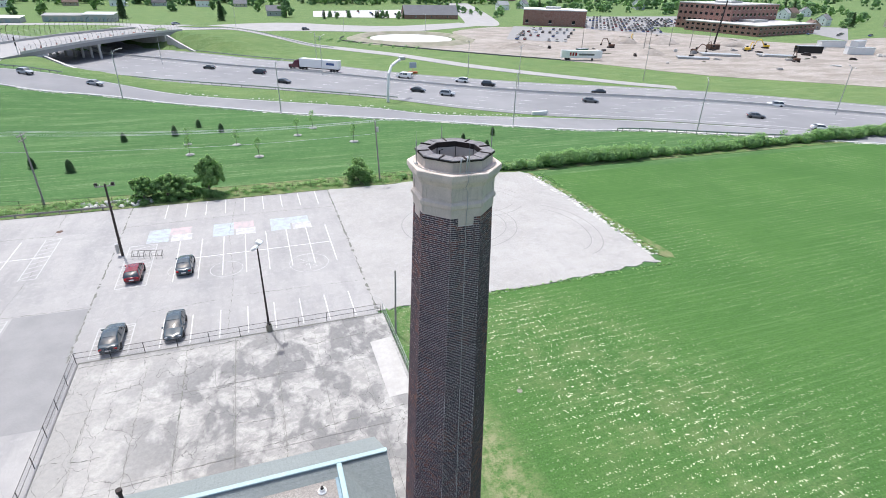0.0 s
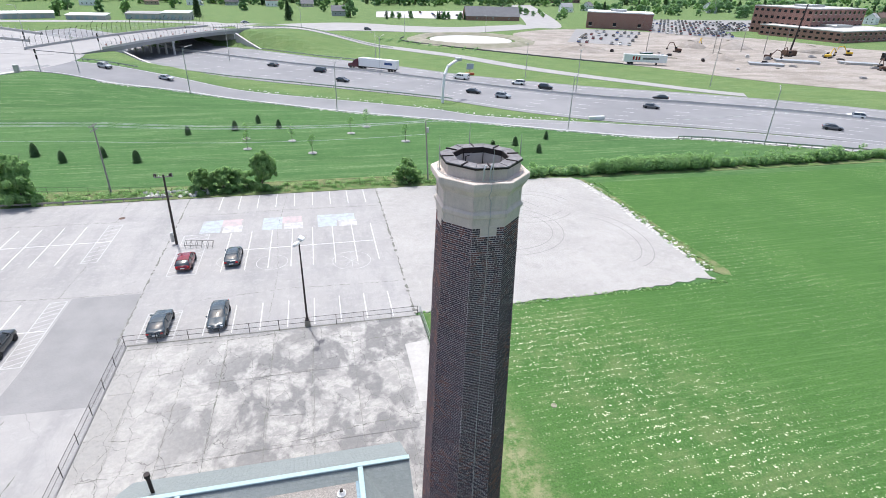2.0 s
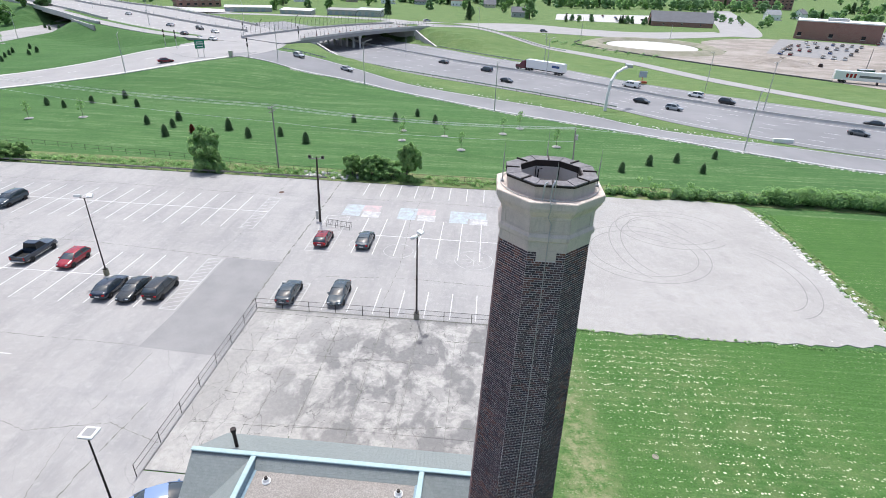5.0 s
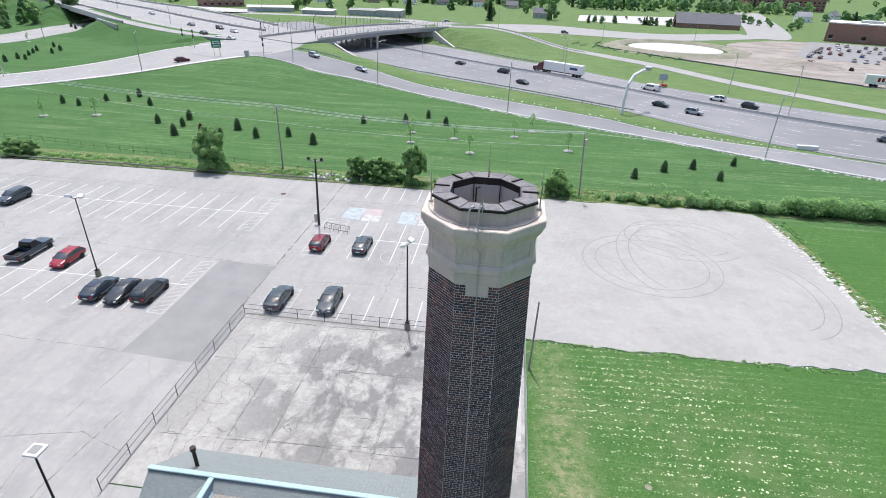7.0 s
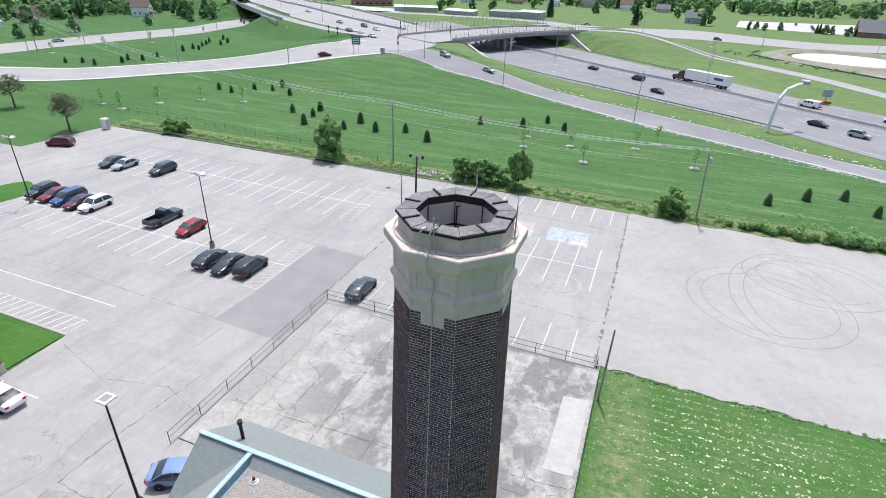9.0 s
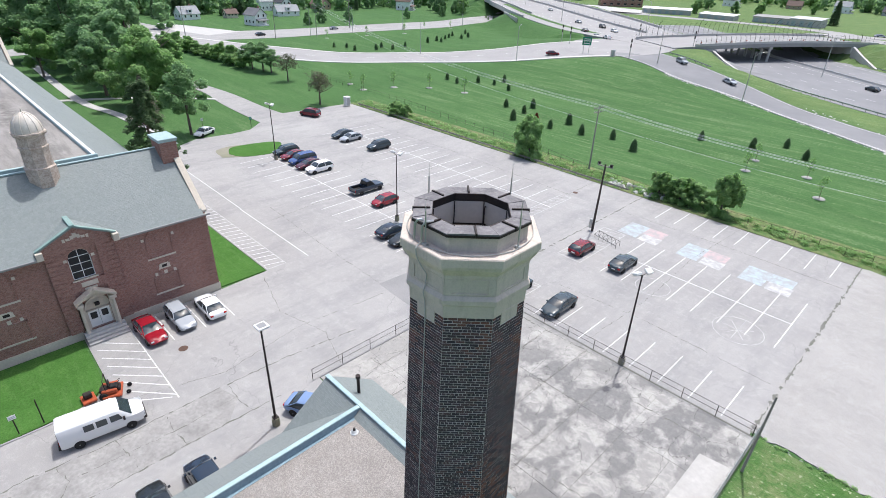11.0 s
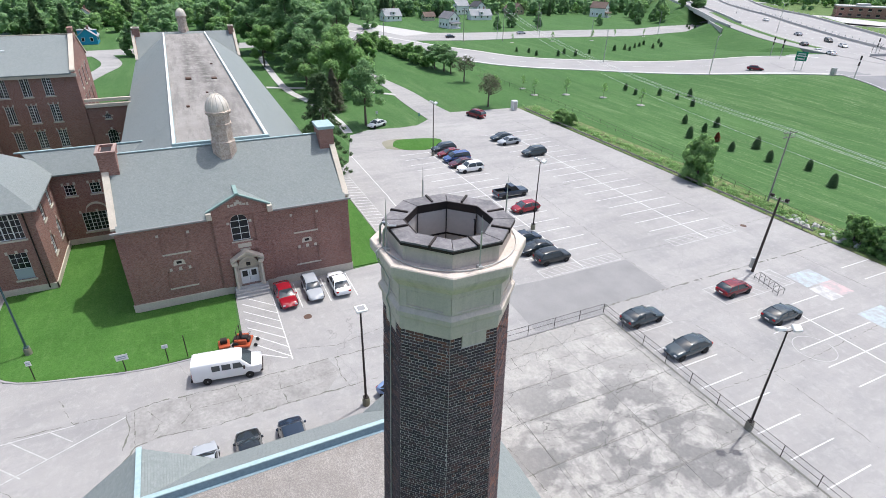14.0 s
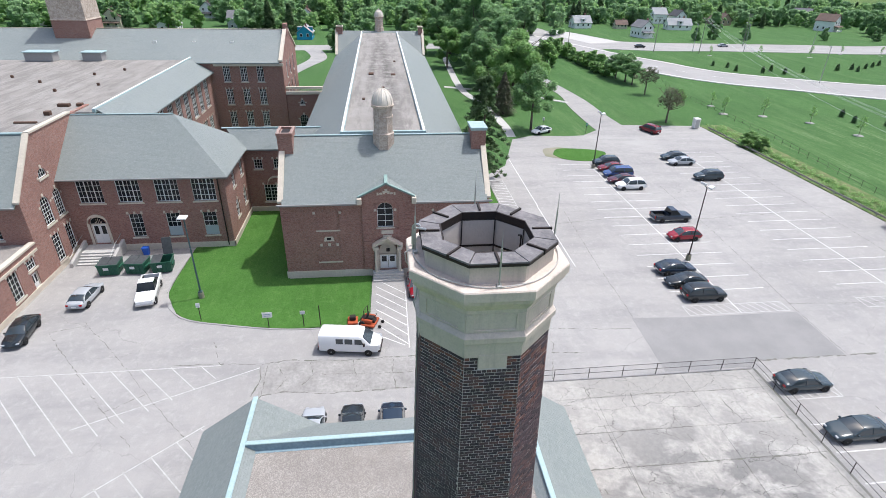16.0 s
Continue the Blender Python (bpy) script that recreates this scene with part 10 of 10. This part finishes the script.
def house(x, y, w, d, h, yaw, wall_mat, roof_mat, label):
    ob = thing("house", (x, y, terrain(x, y)), label, "house", "houses of the town")
    ob.rotation_euler = (0, 0, radians(yaw))
    part("wall", block(-w / 2, -d / 2, -0.3, w / 2, d / 2, h), wall_mat, ob, inside=True)
    rise = d * 0.42
    part("gable", solid(bmesh.new(), [(sx * w / 2, y2, z) for sx in (-1, 1) for y2, z in ((-d / 2, h), (d / 2, h), (0, h + rise - 0.1))], [(0, 1, 2), (5, 4, 3), (0, 3, 4, 1), (1, 4, 5, 2), (2, 5, 3, 0)]), wall_mat, ob, inside=True)
    for s in (-1, 1):
        p = [(-w / 2 - 0.4, s * (d / 2 + 0.4), h - 0.25), (w / 2 + 0.4, s * (d / 2 + 0.4), h - 0.25), (w / 2 + 0.4, 0, h + rise), (-w / 2 - 0.4, 0, h + rise)]
        part("roof", solid(bmesh.new(), [*p, *[(a, b, c - 0.2) for a, b, c in p]], [(0, 1, 2, 3), (7, 6, 5, 4), (0, 4, 5, 1), (1, 5, 6, 2), (2, 6, 7, 3), (3, 7, 4, 0)]), roof_mat, ob, inside=True)
    for sx in (-1, 1):
        for k in range(2 if h < 4 else 4):
            yy, zz = (-d * 0.22 if k % 2 else d * 0.22), 1.1 + 2.7 * (k // 2)
            win = part("window", block(sx * w / 2 - 0.05, yy - 0.55, zz, sx * w / 2 + 0.06, yy + 0.55, zz + 1.4), M["white"], ob, inside=True)
            part("pane", block(sx * w / 2 + sx * 0.03 - 0.04, yy - 0.42, zz + 0.12, sx * w / 2 + sx * 0.03 + 0.05, yy + 0.42, zz + 1.28), M["glass"], win, inside=True)
    for s in (-1, 1):
        for k in range(3):
            xx = (k - 1) * w * 0.3
            win = part("window", block(xx - 0.5, s * d / 2 - 0.05, 1.1, xx + 0.5, s * d / 2 + 0.06 if s > 0 else s * d / 2 + 0.05, 2.4), M["white"], ob, inside=True)
            part("pane", block(xx - 0.38, s * d / 2 + s * 0.03 - 0.04, 1.2, xx + 0.38, s * d / 2 + s * 0.03 + 0.05, 2.3), M["glass"], win, inside=True)
    if h < 4 and roof_mat == shingle["pale"]:
        for s in (-1, 1):
            dormer = part("dormer", block(-1.1, s * d * 0.36 - 0.9, h + 0.2, 1.1, s * d * 0.36 + 0.9, h + 1.7, 0.02), wall_mat, ob, inside=True)
            part("pane", block(-0.5, s * (d * 0.36 + 0.9) - 0.03, h + 0.7, 0.5, s * (d * 0.36 + 0.9) + 0.03, h + 1.5), M["glass"], dormer, inside=True)
            part("dormer_roof", block(-1.3, s * d * 0.36 - 1.1, h + 1.7, 1.3, s * d * 0.36 + 1.1, h + 1.85, 0.03), roof_mat, ob, inside=True)
    elif h > 4.5:
        porch = part("porch", block(w / 2, -d * 0.42, -0.2, w / 2 + 2.0, d * 0.42, 0.4), wall_mat, ob, inside=True)
        part("porch_roof", solid(bmesh.new(), [(px, py, pz) for px, pz in ((w / 2, 3.1), (w / 2 + 2.3, 2.5), (w / 2 + 2.3, 2.35), (w / 2, 2.35)) for py in (-d * 0.46, d * 0.46)], [(0, 1, 3, 2), (2, 3, 5, 4), (4, 5, 7, 6), (6, 7, 1, 0), (0, 2, 4, 6), (7, 5, 3, 1)]), roof_mat, ob, inside=True)
        for py in (-d * 0.4, 0, d * 0.4):
            part("post", block(w / 2 + 1.8, py - 0.09, 0.4, w / 2 + 1.95, py + 0.09, 2.4), M["white"], porch, inside=True)
    part("chimney", block(w * 0.2, 0.3, h + rise * 0.5, w * 0.2 + 0.7, 1.0, h + rise + 0.8), M["brick"], ob, inside=True)
    return ob


house(-251.5, -34.5, 9, 6.5, 3.0, 0, siding["blue"], shingle["pale"], "small bright blue house with a pale roof")
for i, (x, y, w, d, h, yaw, a, b) in enumerate(((-303, 109.5, 10, 8, 3.0, 95, "white", "pale"), (-263.5, 127.4, 8.5, 7, 4.9, 12, "white", "grey"), (-300, 131.5, 6.5, 5, 2.4, 90, "cream", "brown"), (-297, 163.5, 13, 7.5, 2.7, 84, "white", "pale"), (-296, 253, 10, 8, 5.6, 30, "white", "brown"),
                                                 (-332, 168, 9, 8, 5.4, 95, "white", "pale"), (-326, 178, 8, 7, 5.0, 8, "white", "dark"), (-325, 205, 11, 8, 3.2, 10, "tan", "brown"), (-290, 40, 10, 8, 5.2, 0, "grey", "dark"), (-276, -8, 10, 8, 3.2, 0, "tan", "dark"), (-286, -70, 10, 8, 5.2, 90, "grey", "grey"), (-276, -100, 11, 8, 3.2, 0, "white", "pale"),
                                                 (-290, -130, 10, 8, 5.4, 5, "cream", "brown"), (-300, -165, 12, 8, 3.2, 0, "white", "grey"), (-282, -190, 10, 8, 5.2, 0, "grey", "pale"), (-310, -40, 10, 8, 5.2, 0, "white", "brown"), (-330, 60, 10, 8, 5.2, 0, "cream", "grey"), (-345, -100, 11, 8, 5.2, 0, "white", "dark"),
                                                 (-340, 270, 10, 8, 5.4, 40, "white", "grey"), (480, 360, 12, 9, 5.4, 20, "white", "grey"), (430, 330, 12, 9, 3.2, 60, "tan", "brown"), (505, 300, 12, 9, 5.2, 0, "white", "pale"), (455, 410, 12, 9, 5.2, 30, "white", "dark"), (540, 340, 12, 9, 5.2, 10, "cream", "grey"), (20, 470, 14, 9, 4, 0, "grey", "grey"), (260, 560, 12, 9, 5, 0, "white", "pale"), (300, 590, 12, 9, 5, 40, "white", "grey"))):
    house(x, y, w, d, h, yaw, siding[a], shingle[b], {"white": "white", "cream": "cream", "grey": "grey", "tan": "tan"}[a] + " clapboard house with a " + b + " shingle roof")


def office(x, y, w, d, h, yaw, floors, label, flat="walk", every=1):
    """A flat-roofed brick building with rows of windows."""
    ob = thing("office_building", (x, y, 0), label, "building")
    ob.rotation_euler = (0, 0, radians(yaw))
    part("wall", block(-w / 2, -d / 2, -0.3, w / 2, d / 2, h), M["brick"], ob, inside=True)
    part("roof", block(-w / 2 - 0.3, -d / 2 - 0.3, h, w / 2 + 0.3, d / 2 + 0.3, h + 0.7, 0.05), M[flat], ob, inside=True)
    step = h / floors
    for f in range(floors):
        n = int(w / 5.5)
        for k in range(n):
            if every > 1 and (f or k % every):
                continue
            xx = -w / 2 + w * (k + 0.5) / n
            win = part("window", block(xx - 1.1, -d / 2 - 0.05, step * f + step * 0.36, xx + 1.1, -d / 2 + 0.1, step * f + step * 0.75), M["glass"], ob, inside=True)
            part("sill", block(xx - 1.3, -d / 2 - 0.16, step * f + step * 0.28, xx + 1.3, -d / 2 + 0.1, step * f + step * 0.36), M["stone"], win, inside=True)
        for k in range(int(d / 4.2)):
            if every > 1 and k % every:
                continue
            yy = -d / 2 + d * (k + 0.5) / int(d / 4.2)
            for s in (-1, 1):
                part("window", block(s * w / 2 - 0.05, yy - 1.1, step * f + step * 0.36, s * w / 2 + 0.05, yy + 1.1, step * f + step * 0.75), M["glass"], ob, inside=True)
    part("roof_plant", block(-w * 0.15, -d * 0.15, h + 0.7, w * 0.1, d * 0.15, h + 2.2, 0.1), M["galv"], ob, inside=True)
    return ob


office(220, 378, 46, 26, 10.5, -28, 2, "brown brick office building with a white flat roof", "white", 3)
office(350, 316, 76, 56, 6.2, 14, 2, "long low red brick wing with dark windows")
upper_office = office(352, 342, 62, 44, 17.5, 14, 4, "large red brick office block with rows of windows")
office(330, 790, 95, 40, 24, 4, 6, "far red brick office block with rows of windows")
house(140, 441, 44, 16, 3.4, -5, M["brick"], shingle["grey"], "low brown brick building with a long grey roof")
office(-246, 452, 34, 16, 7, 40, 2, "red brick building beyond the western highway")
for x, y, w, d, h, yaw, m in ((-148, 413, 24, 9, 2.6, -3, "white"), (-114, 421, 25, 10, 3.4, 0, "road"), (-94, 419, 18, 12, 4.2, -4, "galv"), (-188, 418, 34, 10, 3.0, 22, "white")):
    shed = thing("shed", (x, y, 0), "long low pale shed beyond the highway", "shed", "sheds by the park")
    shed.rotation_euler = (0, 0, radians(yaw))
    part("wall", block(-w / 2, -d / 2, -0.2, w / 2, d / 2, h), M["walk"], shed, inside=True)
    part("roof", solid(bmesh.new(), [(sx * (w / 2 + 0.4), sy * (d / 2 + 0.4), h + dz + (0.9 if sy > 0 else 0)) for dz in (0, 0.25) for sx, sy in ((-1, -1), (1, -1), (1, 1), (-1, 1))], [(0, 1, 2, 3), (7, 6, 5, 4), (0, 4, 5, 1), (1, 5, 6, 2), (2, 6, 7, 3), (3, 7, 4, 0)]), M[m], shed, inside=True)
    for k in range(int(w / 5)):
        part("door", block(-w / 2 + 5 * k + 1.2, -d / 2 - 0.06, 0, -w / 2 + 5 * k + 3.6, -d / 2 + 0.05, h * 0.75), M["shade_panel"], shed, inside=True)
road("park_road", [(-330, 372), (-240, 380), (-162, 390), (-100, 391), (-72, 380), (-58, 350)], [(-330, 384), (-240, 392), (-164, 403), (-98, 404), (-62, 392), (-46, 352)], "road", "pale road past the park", 0.05)
for x, y, w, d, h, yaw, a, b in ((-196, 566, 12, 9, 5.4, 0, "white", "grey"), (-150, 592, 12, 9, 3.2, 10, "tan", "brown"), (-112, 590, 12, 9, 5.4, 0, "white", "pale"), (-78, 596, 12, 9, 3.2, 0, "grey", "dark"), (-40, 590, 12, 9, 5.4, 5, "white", "brown"), (-6, 588, 12, 9, 3.2, 0, "cream", "grey"), (475, 612, 16, 11, 5.6, 20, "white", "grey"), (452, 580, 14, 10, 5.6, 60, "grey", "pale"), (520, 436, 14, 10, 5.6, 30, "white", "pale"), (548, 452, 13, 10, 5.4, 10, "tan", "brown"), (590, 470, 14, 10, 5.4, 50, "white", "grey"), (500, 500, 14, 10, 3.2, 0, "cream", "brown")):
    house(x, y, w, d, h, yaw, siding[a], shingle[b], a + " clapboard house with a " + b + " shingle roof")
setting("far_car_park", prism(bmesh.new(), [(-292, 402), (-215, 372), (-196, 395), (-195, 425), (-262, 436)], -0.1, 0.05), M["walk"], "pale paved lot beyond the western highway", "car park")
setting("far_car_park", prism(bmesh.new(), [(366, 250), (480, 336), (440, 350), (400, 318)], -0.1, 0.05), M["patch"], "grey car park beside the building site", "car park")

silt = thing("silt_fence", (59, 267, 0), "low black silt fence along the building site", "fence")
silt_line = bend([(47, 309), (42.5, 290), (59, 267), (97, 227), (125, 202)], 6)
part("sheet", rings(bmesh.new(), [[(x, y, 0), (x, y, 0.5), (x + 0.08, y + 0.06, 0.5), (x + 0.08, y + 0.06, 0)] for x, y in silt_line]), M["tar"], silt, "black fabric sheet")
for x, y in silt_line[::2]:
    part("post", rod(bmesh.new(), (x - 0.05, y - 0.05, -0.1), (x - 0.05, y - 0.05, 1.1), 0.05, n=5), M["wood"], silt)
shrub_balls = [(30 + 4.6 * k + 1.8 * r + G.uniform(-0.4, 0.4), 292 - 4.9 * k + 3.4 * r + G.uniform(-0.4, 0.4), 0.35, G.uniform(0.5, 0.8)) for k in range(10) for r in range(3)]
tagged(leaf_cloud("shrubs", shrub_balls, 2400, 0.3, "leaf", 91), "rows of small planted shrubs on the bank", "shrubs", "", "stuff")

site = bend([(72, 252), (125, 203), (162, 155), (211, 119), (330, 20), (520, 60), (470, 210), (420, 264), (315, 242), (284, 300), (230, 345), (168, 362), (120, 330), (118, 285)], 4)
setting("building_site", prism(bmesh.new(), site, -0.3, 0.02), M["sand"], "bare sandy ground of a building site", "building site")
setting("site_car_park", prism(bmesh.new(), [(137, 285), (166, 267), (222, 352), (181, 367)], -0.1, 0.05), M["patch"], "dark asphalt car park by the offices", "car park")
LOT = [(226, 342), (264, 298), (284, 340), (292, 350), (376, 372), (415, 467), (305, 462), (250, 395)]
setting("site_car_park", prism(bmesh.new(), LOT, -0.1, 0.05), M["patch"], "asphalt car park full of cars", "car park")
setting("far_car_park", prism(bmesh.new(), [(48, 458), (117, 446), (149, 554), (56, 527)], -0.1, 0.04), M["walk"], "pale car park beyond the cross road", "car park")

far_cars = [("white", 0), ("black", 1), ("silver", 2), ("dark_red", 3), ("blue", 4), ("grey", 5)]
protos = []
for colour, k in far_cars:
    ob = thing("car", (0, 0, 0), colour.replace("_", " ") + " car in a distant car park", "car", "distant parked cars")
    part("body", loft([(-2.3, [(0, 0.3), (0.8, 0.3), (0.85, 0.8), (0, 0.85)]), (-1.6, [(0, 0.25), (0.9, 0.25), (0.9, 0.95), (0, 1.0)]), (1.0, [(0, 0.25), (0.9, 0.25), (0.9, 0.92), (0, 0.96)]), (2.3, [(0, 0.3), (0.8, 0.3), (0.82, 0.7), (0, 0.75)])]), PAINT[colour], ob, inside=True)
    part("cabin", loft([(-1.9, [(0, 0.9), (0.82, 0.9), (0.8, 0.95), (0, 0.97)]), (-1.2, [(0, 0.9), (0.82, 0.9), (0.68, 1.42), (0, 1.45)]), (0.1, [(0, 0.9), (0.82, 0.9), (0.68, 1.42), (0, 1.45)]), (0.9, [(0, 0.9), (0.82, 0.9), (0.8, 0.93), (0, 0.95)])]), M["glass"], ob, inside=True)
    protos.append(ob)
spots = []


def inside(p, outline):
    hit = False
    for (ax, ay), (bx, by) in zip(outline, outline[1:] + outline[:1]):
        if (ay > p[1]) != (by > p[1]) and p[0] < ax + (bx - ax) * (p[1] - ay) / (by - ay):
            hit = not hit
    return hit


for r in range(24):
    for k in range(60):
        u, v = -60 + 2.9 * k, 6.2 * r + (1.6 if r % 2 else 0)
        x, y = 240 + 0.83 * u + 0.55 * v, 330 - 0.55 * u + 0.83 * v
        if inside((x, y), LOT):
            spots.append((x, y, 56, 0.42))
for r in range(4):
    for k in range(7):
        spots.append((141 + 27 * (k + 0.5) / 7 + 14 * r, 284 - 17 * (k + 0.5) / 7 + 20 * r, 55, 0.6))
for k in range(26):
    spots.append((56 + 2.6 * k, 462 + 18 * (k % 4), 90, 0.5))
for k in range(16):
    spots.append((372 + 5 * k, 285 + 5 * (k % 4) - 2 * k, 20, 0.7))
for x, y, yaw, chance in spots:
    if G.random() < chance:
        copy_thing(G.choice(protos), pose(x, y, 0.06, 0, 0, yaw + G.uniform(-4, 4)))
for k, ob in enumerate(protos):
    ob.matrix_basis = pose(150 + 3.2 * k, 296 + 5 * k, 0.06, 0, 0, 55)

trailer = thing("box_trailer", (134, 200.5, 0), "white box trailer with red and grey markings", "trailer")
trailer.rotation_euler = (0, 0, radians(-18))
part("body", block(-9, -1.3, 1.1, 9, 1.3, 4.2, 0.05), PAINT["white"], trailer, inside=True)
for k in range(3):
    part("logo", block(-5.4 + 1.2 * k, -1.33, 2.0, -4.6 + 1.2 * k, -1.3, 3.4), PAINT["red"], trailer, inside=True)
part("sign_text", block(-1.2, -1.33, 2.2, 5.6, -1.3, 3.0), PAINT["grey"], trailer, inside=True)
for wx in (-6.5, -5.2):
    for s in (-1, 1):
        wheel(trailer, wx, s * 1.0, 0.5, 0.35)
part("leg", block(5, -0.8, 0, 5.3, 0.8, 1.1), M["iron"], trailer, inside=True)


def digger(x, y, yaw, colour="yellow"):
    ob = thing("excavator", (x, y, 0), "tracked excavator working on the sandy site", "excavator", "site machines")
    ob.rotation_euler = (0, 0, radians(yaw))
    ob.scale = (0.8, 0.8, 0.8)
    for s in (-1, 1):
        part("track", block(-2.2, s * 1.3 - 0.35, 0, 2.2, s * 1.3 + 0.35, 0.9, 0.25), M["iron"], ob, inside=True)
    part("house", block(-2.2, -1.4, 1.0, 1.2, 1.4, 2.3, 0.15), M[colour], ob, inside=True)
    part("cab", block(0.0, 0.4, 2.2, 1.4, 1.4, 3.3, 0.1), M["glass"], ob, inside=True)
    part("boom", tube(bmesh.new(), [(1.0, -0.3, 2.0), (3.6, -0.3, 5.6), (6.2, -0.3, 5.0)], 0.28), M[colour], ob, inside=True)
    part("stick", rod(bmesh.new(), (6.2, -0.3, 5.0), (7.2, -0.3, 1.8), 0.2), M[colour], ob, inside=True)
    part("bucket", block(6.6, -0.9, 1.0, 7.8, 0.3, 1.9, 0.15), M["iron"], ob, inside=True)


for x, y, yaw, c in ((177, 240, 120, "rust"), (205, 262, 40, "yellow"), (228, 222, 200, "rust"), (246, 216, 20, "yellow"), (210, 215, 300, "rust"), (268, 225, 150, "yellow"), (236, 178, 60, "rust")):
    digger(x, y, yaw, c)
crane = thing("pile_rig", (232, 226, 0), "tall dark piling rig on the site", "crane", "site machines")
part("leader", rod(bmesh.new(), (0, 0, 0), (3, 0.5, 24), 0.45, 0.3, 6), M["iron"], crane, inside=True)
part("base", block(-3, -2, 0, 3, 2, 2.6, 0.2), M["rust"], crane, inside=True)
for i, (x, y, w, d, h, yaw, m) in enumerate(((276, 205, 13, 4, 3.4, -20, "glass"), (300, 195, 14, 3.5, 3.4, -20, "white"), (318, 225, 16, 4, 3.2, -10, "white"), (336, 222, 14, 4, 3.4, 20, "white"), (242, 195, 16, 5, 0.8, -30, "galv"), (215, 203, 18, 6, 0.8, -30, "galv"), (192, 196, 14, 5, 0.7, -30, "walk"), (150, 225, 6, 2.5, 1.8, 10, "green_bin"), (360, 205, 14, 4, 3, 10, "white"))):
    ob = thing("site_cabin" if h > 1.5 else "material_stack", (x, y, 0.02), "pale site cabin on the building site" if h > 1.5 else "stack of steel and concrete on the site", "cabin" if h > 1.5 else "material stack")
    ob.rotation_euler = (0, 0, radians(yaw))
    part("body", block(-w / 2, -d / 2, 0, w / 2, d / 2, h, 0.1), M[m], ob, inside=True)
    part("roof", block(-w / 2 - 0.1, -d / 2 - 0.1, h, w / 2 + 0.1, d / 2 + 0.1, h + 0.15), M["galv"], ob, inside=True)
g4 = random.Random(5)
for i in range(60):
    x, y = g4.uniform(130, 330), g4.uniform(150, 250)
    if y > 250 - (x - 130) * 0.1 or y < 195 - (x - 139) * 0.9 + 12:
        continue
    w, d, h = g4.uniform(1.2, 5), g4.uniform(0.8, 2.4), g4.uniform(0.3, 1.6)
    ob = thing("material_stack", (x, y, 0.02), "small stack of building material on the site", "material stack", "stacks on the site")
    ob.rotation_euler = (0, 0, g4.random() * 6)
    m = M[g4.choice(("galv", "wood", "kerb", "road", "dirt", "iron"))]
    part("lower_layer", block(-w / 2, -d / 2, 0, w / 2, d / 2, h * 0.6, 0.05), m, ob, inside=True)
    part("top_layer", block(-w * 0.4, -d * 0.35, h * 0.6, w * 0.3, d * 0.4, h, 0.05), m, ob, inside=True)
for x, y, r, h in ((200, 262, 9, 3.2), (222, 258, 12, 4), (182, 215, 8, 2.5), (330, 190, 22, 5), (370, 180, 26, 6), (300, 165, 16, 3), (258, 240, 10, 3), (128, 250, 14, 2.2)):
    g = random.Random(int(x))
    bm = lathe(bmesh.new(), [(r, -0.1), (r * 0.8, h * 0.35), (r * 0.45, h * 0.8), (r * 0.2, h), (0.05, h * 1.02)], 14, 0, (x, y))
    for v in bm.verts:
        v.co += Vector((g.uniform(-1, 1), g.uniform(-1, 1), g.uniform(-0.3, 0.3))) * r * 0.09
    tagged(part("earth_mound", bm, M["sand"], smooth_faces=True), "mound of sandy earth on the building site", "mound")
for x, y, h in ((158, 238, 9), (192, 232, 10), (222, 232, 12), (215, 240, 11), (240, 238, 12), (200, 238, 9)):
    pole_ob = thing("utility_pole", (x, y, 0), "plain wooden pole on the building site", "utility pole", "site poles")
    part("pole", rod(bmesh.new(), (0, 0, -0.2), (0, 0, h), 0.18, 0.12), M["wood"], pole_ob, inside=True)

# drives and paths west of the hall
road("drive", [(-101, 44.2), (-110, 44.3), (-123, 45), (-137.5, 46.5), (-160, 44), (-205, 40)], [(-104, 51.6), (-114.4, 51.2), (-126.8, 51.5), (-140, 50.8), (-161, 49), (-207, 46)], "lot", "pale grey school drive", 0.03, 5)
road("footpath", [(-97.2, 23.6), (-103, 23.9), (-110, 23.6), (-126, 22.4), (-146, 19.4), (-200, 21)], [(-97.2, 25.4), (-103, 25.8), (-110, 25.7), (-126, 24.4), (-146, 21.4), (-200, 23)], "walk", "pale concrete footpath across the lawn", 0.03, 4)
road("footpath", [(-128, 46), (-140, 32), (-148, 16)], [(-126, 46), (-138, 32), (-146, 16)], "walk", "pale concrete footpath across the lawn", 0.034, 4)
road("town_street", [(-250, -240), (-222, -120), (-216, -35), (-226, 58)], [(-262, -240), (-234, -120), (-230, -30), (-242, 58)], "lot", "pale town street behind the school", 0.03, 5)
road("drive", [(-160, -36), (-180, -30), (-200, -27), (-222, -33)], [(-160, -30), (-180, -25), (-198, -21), (-222, -26)], "lot", "curved pale school drive", 0.035, 5)
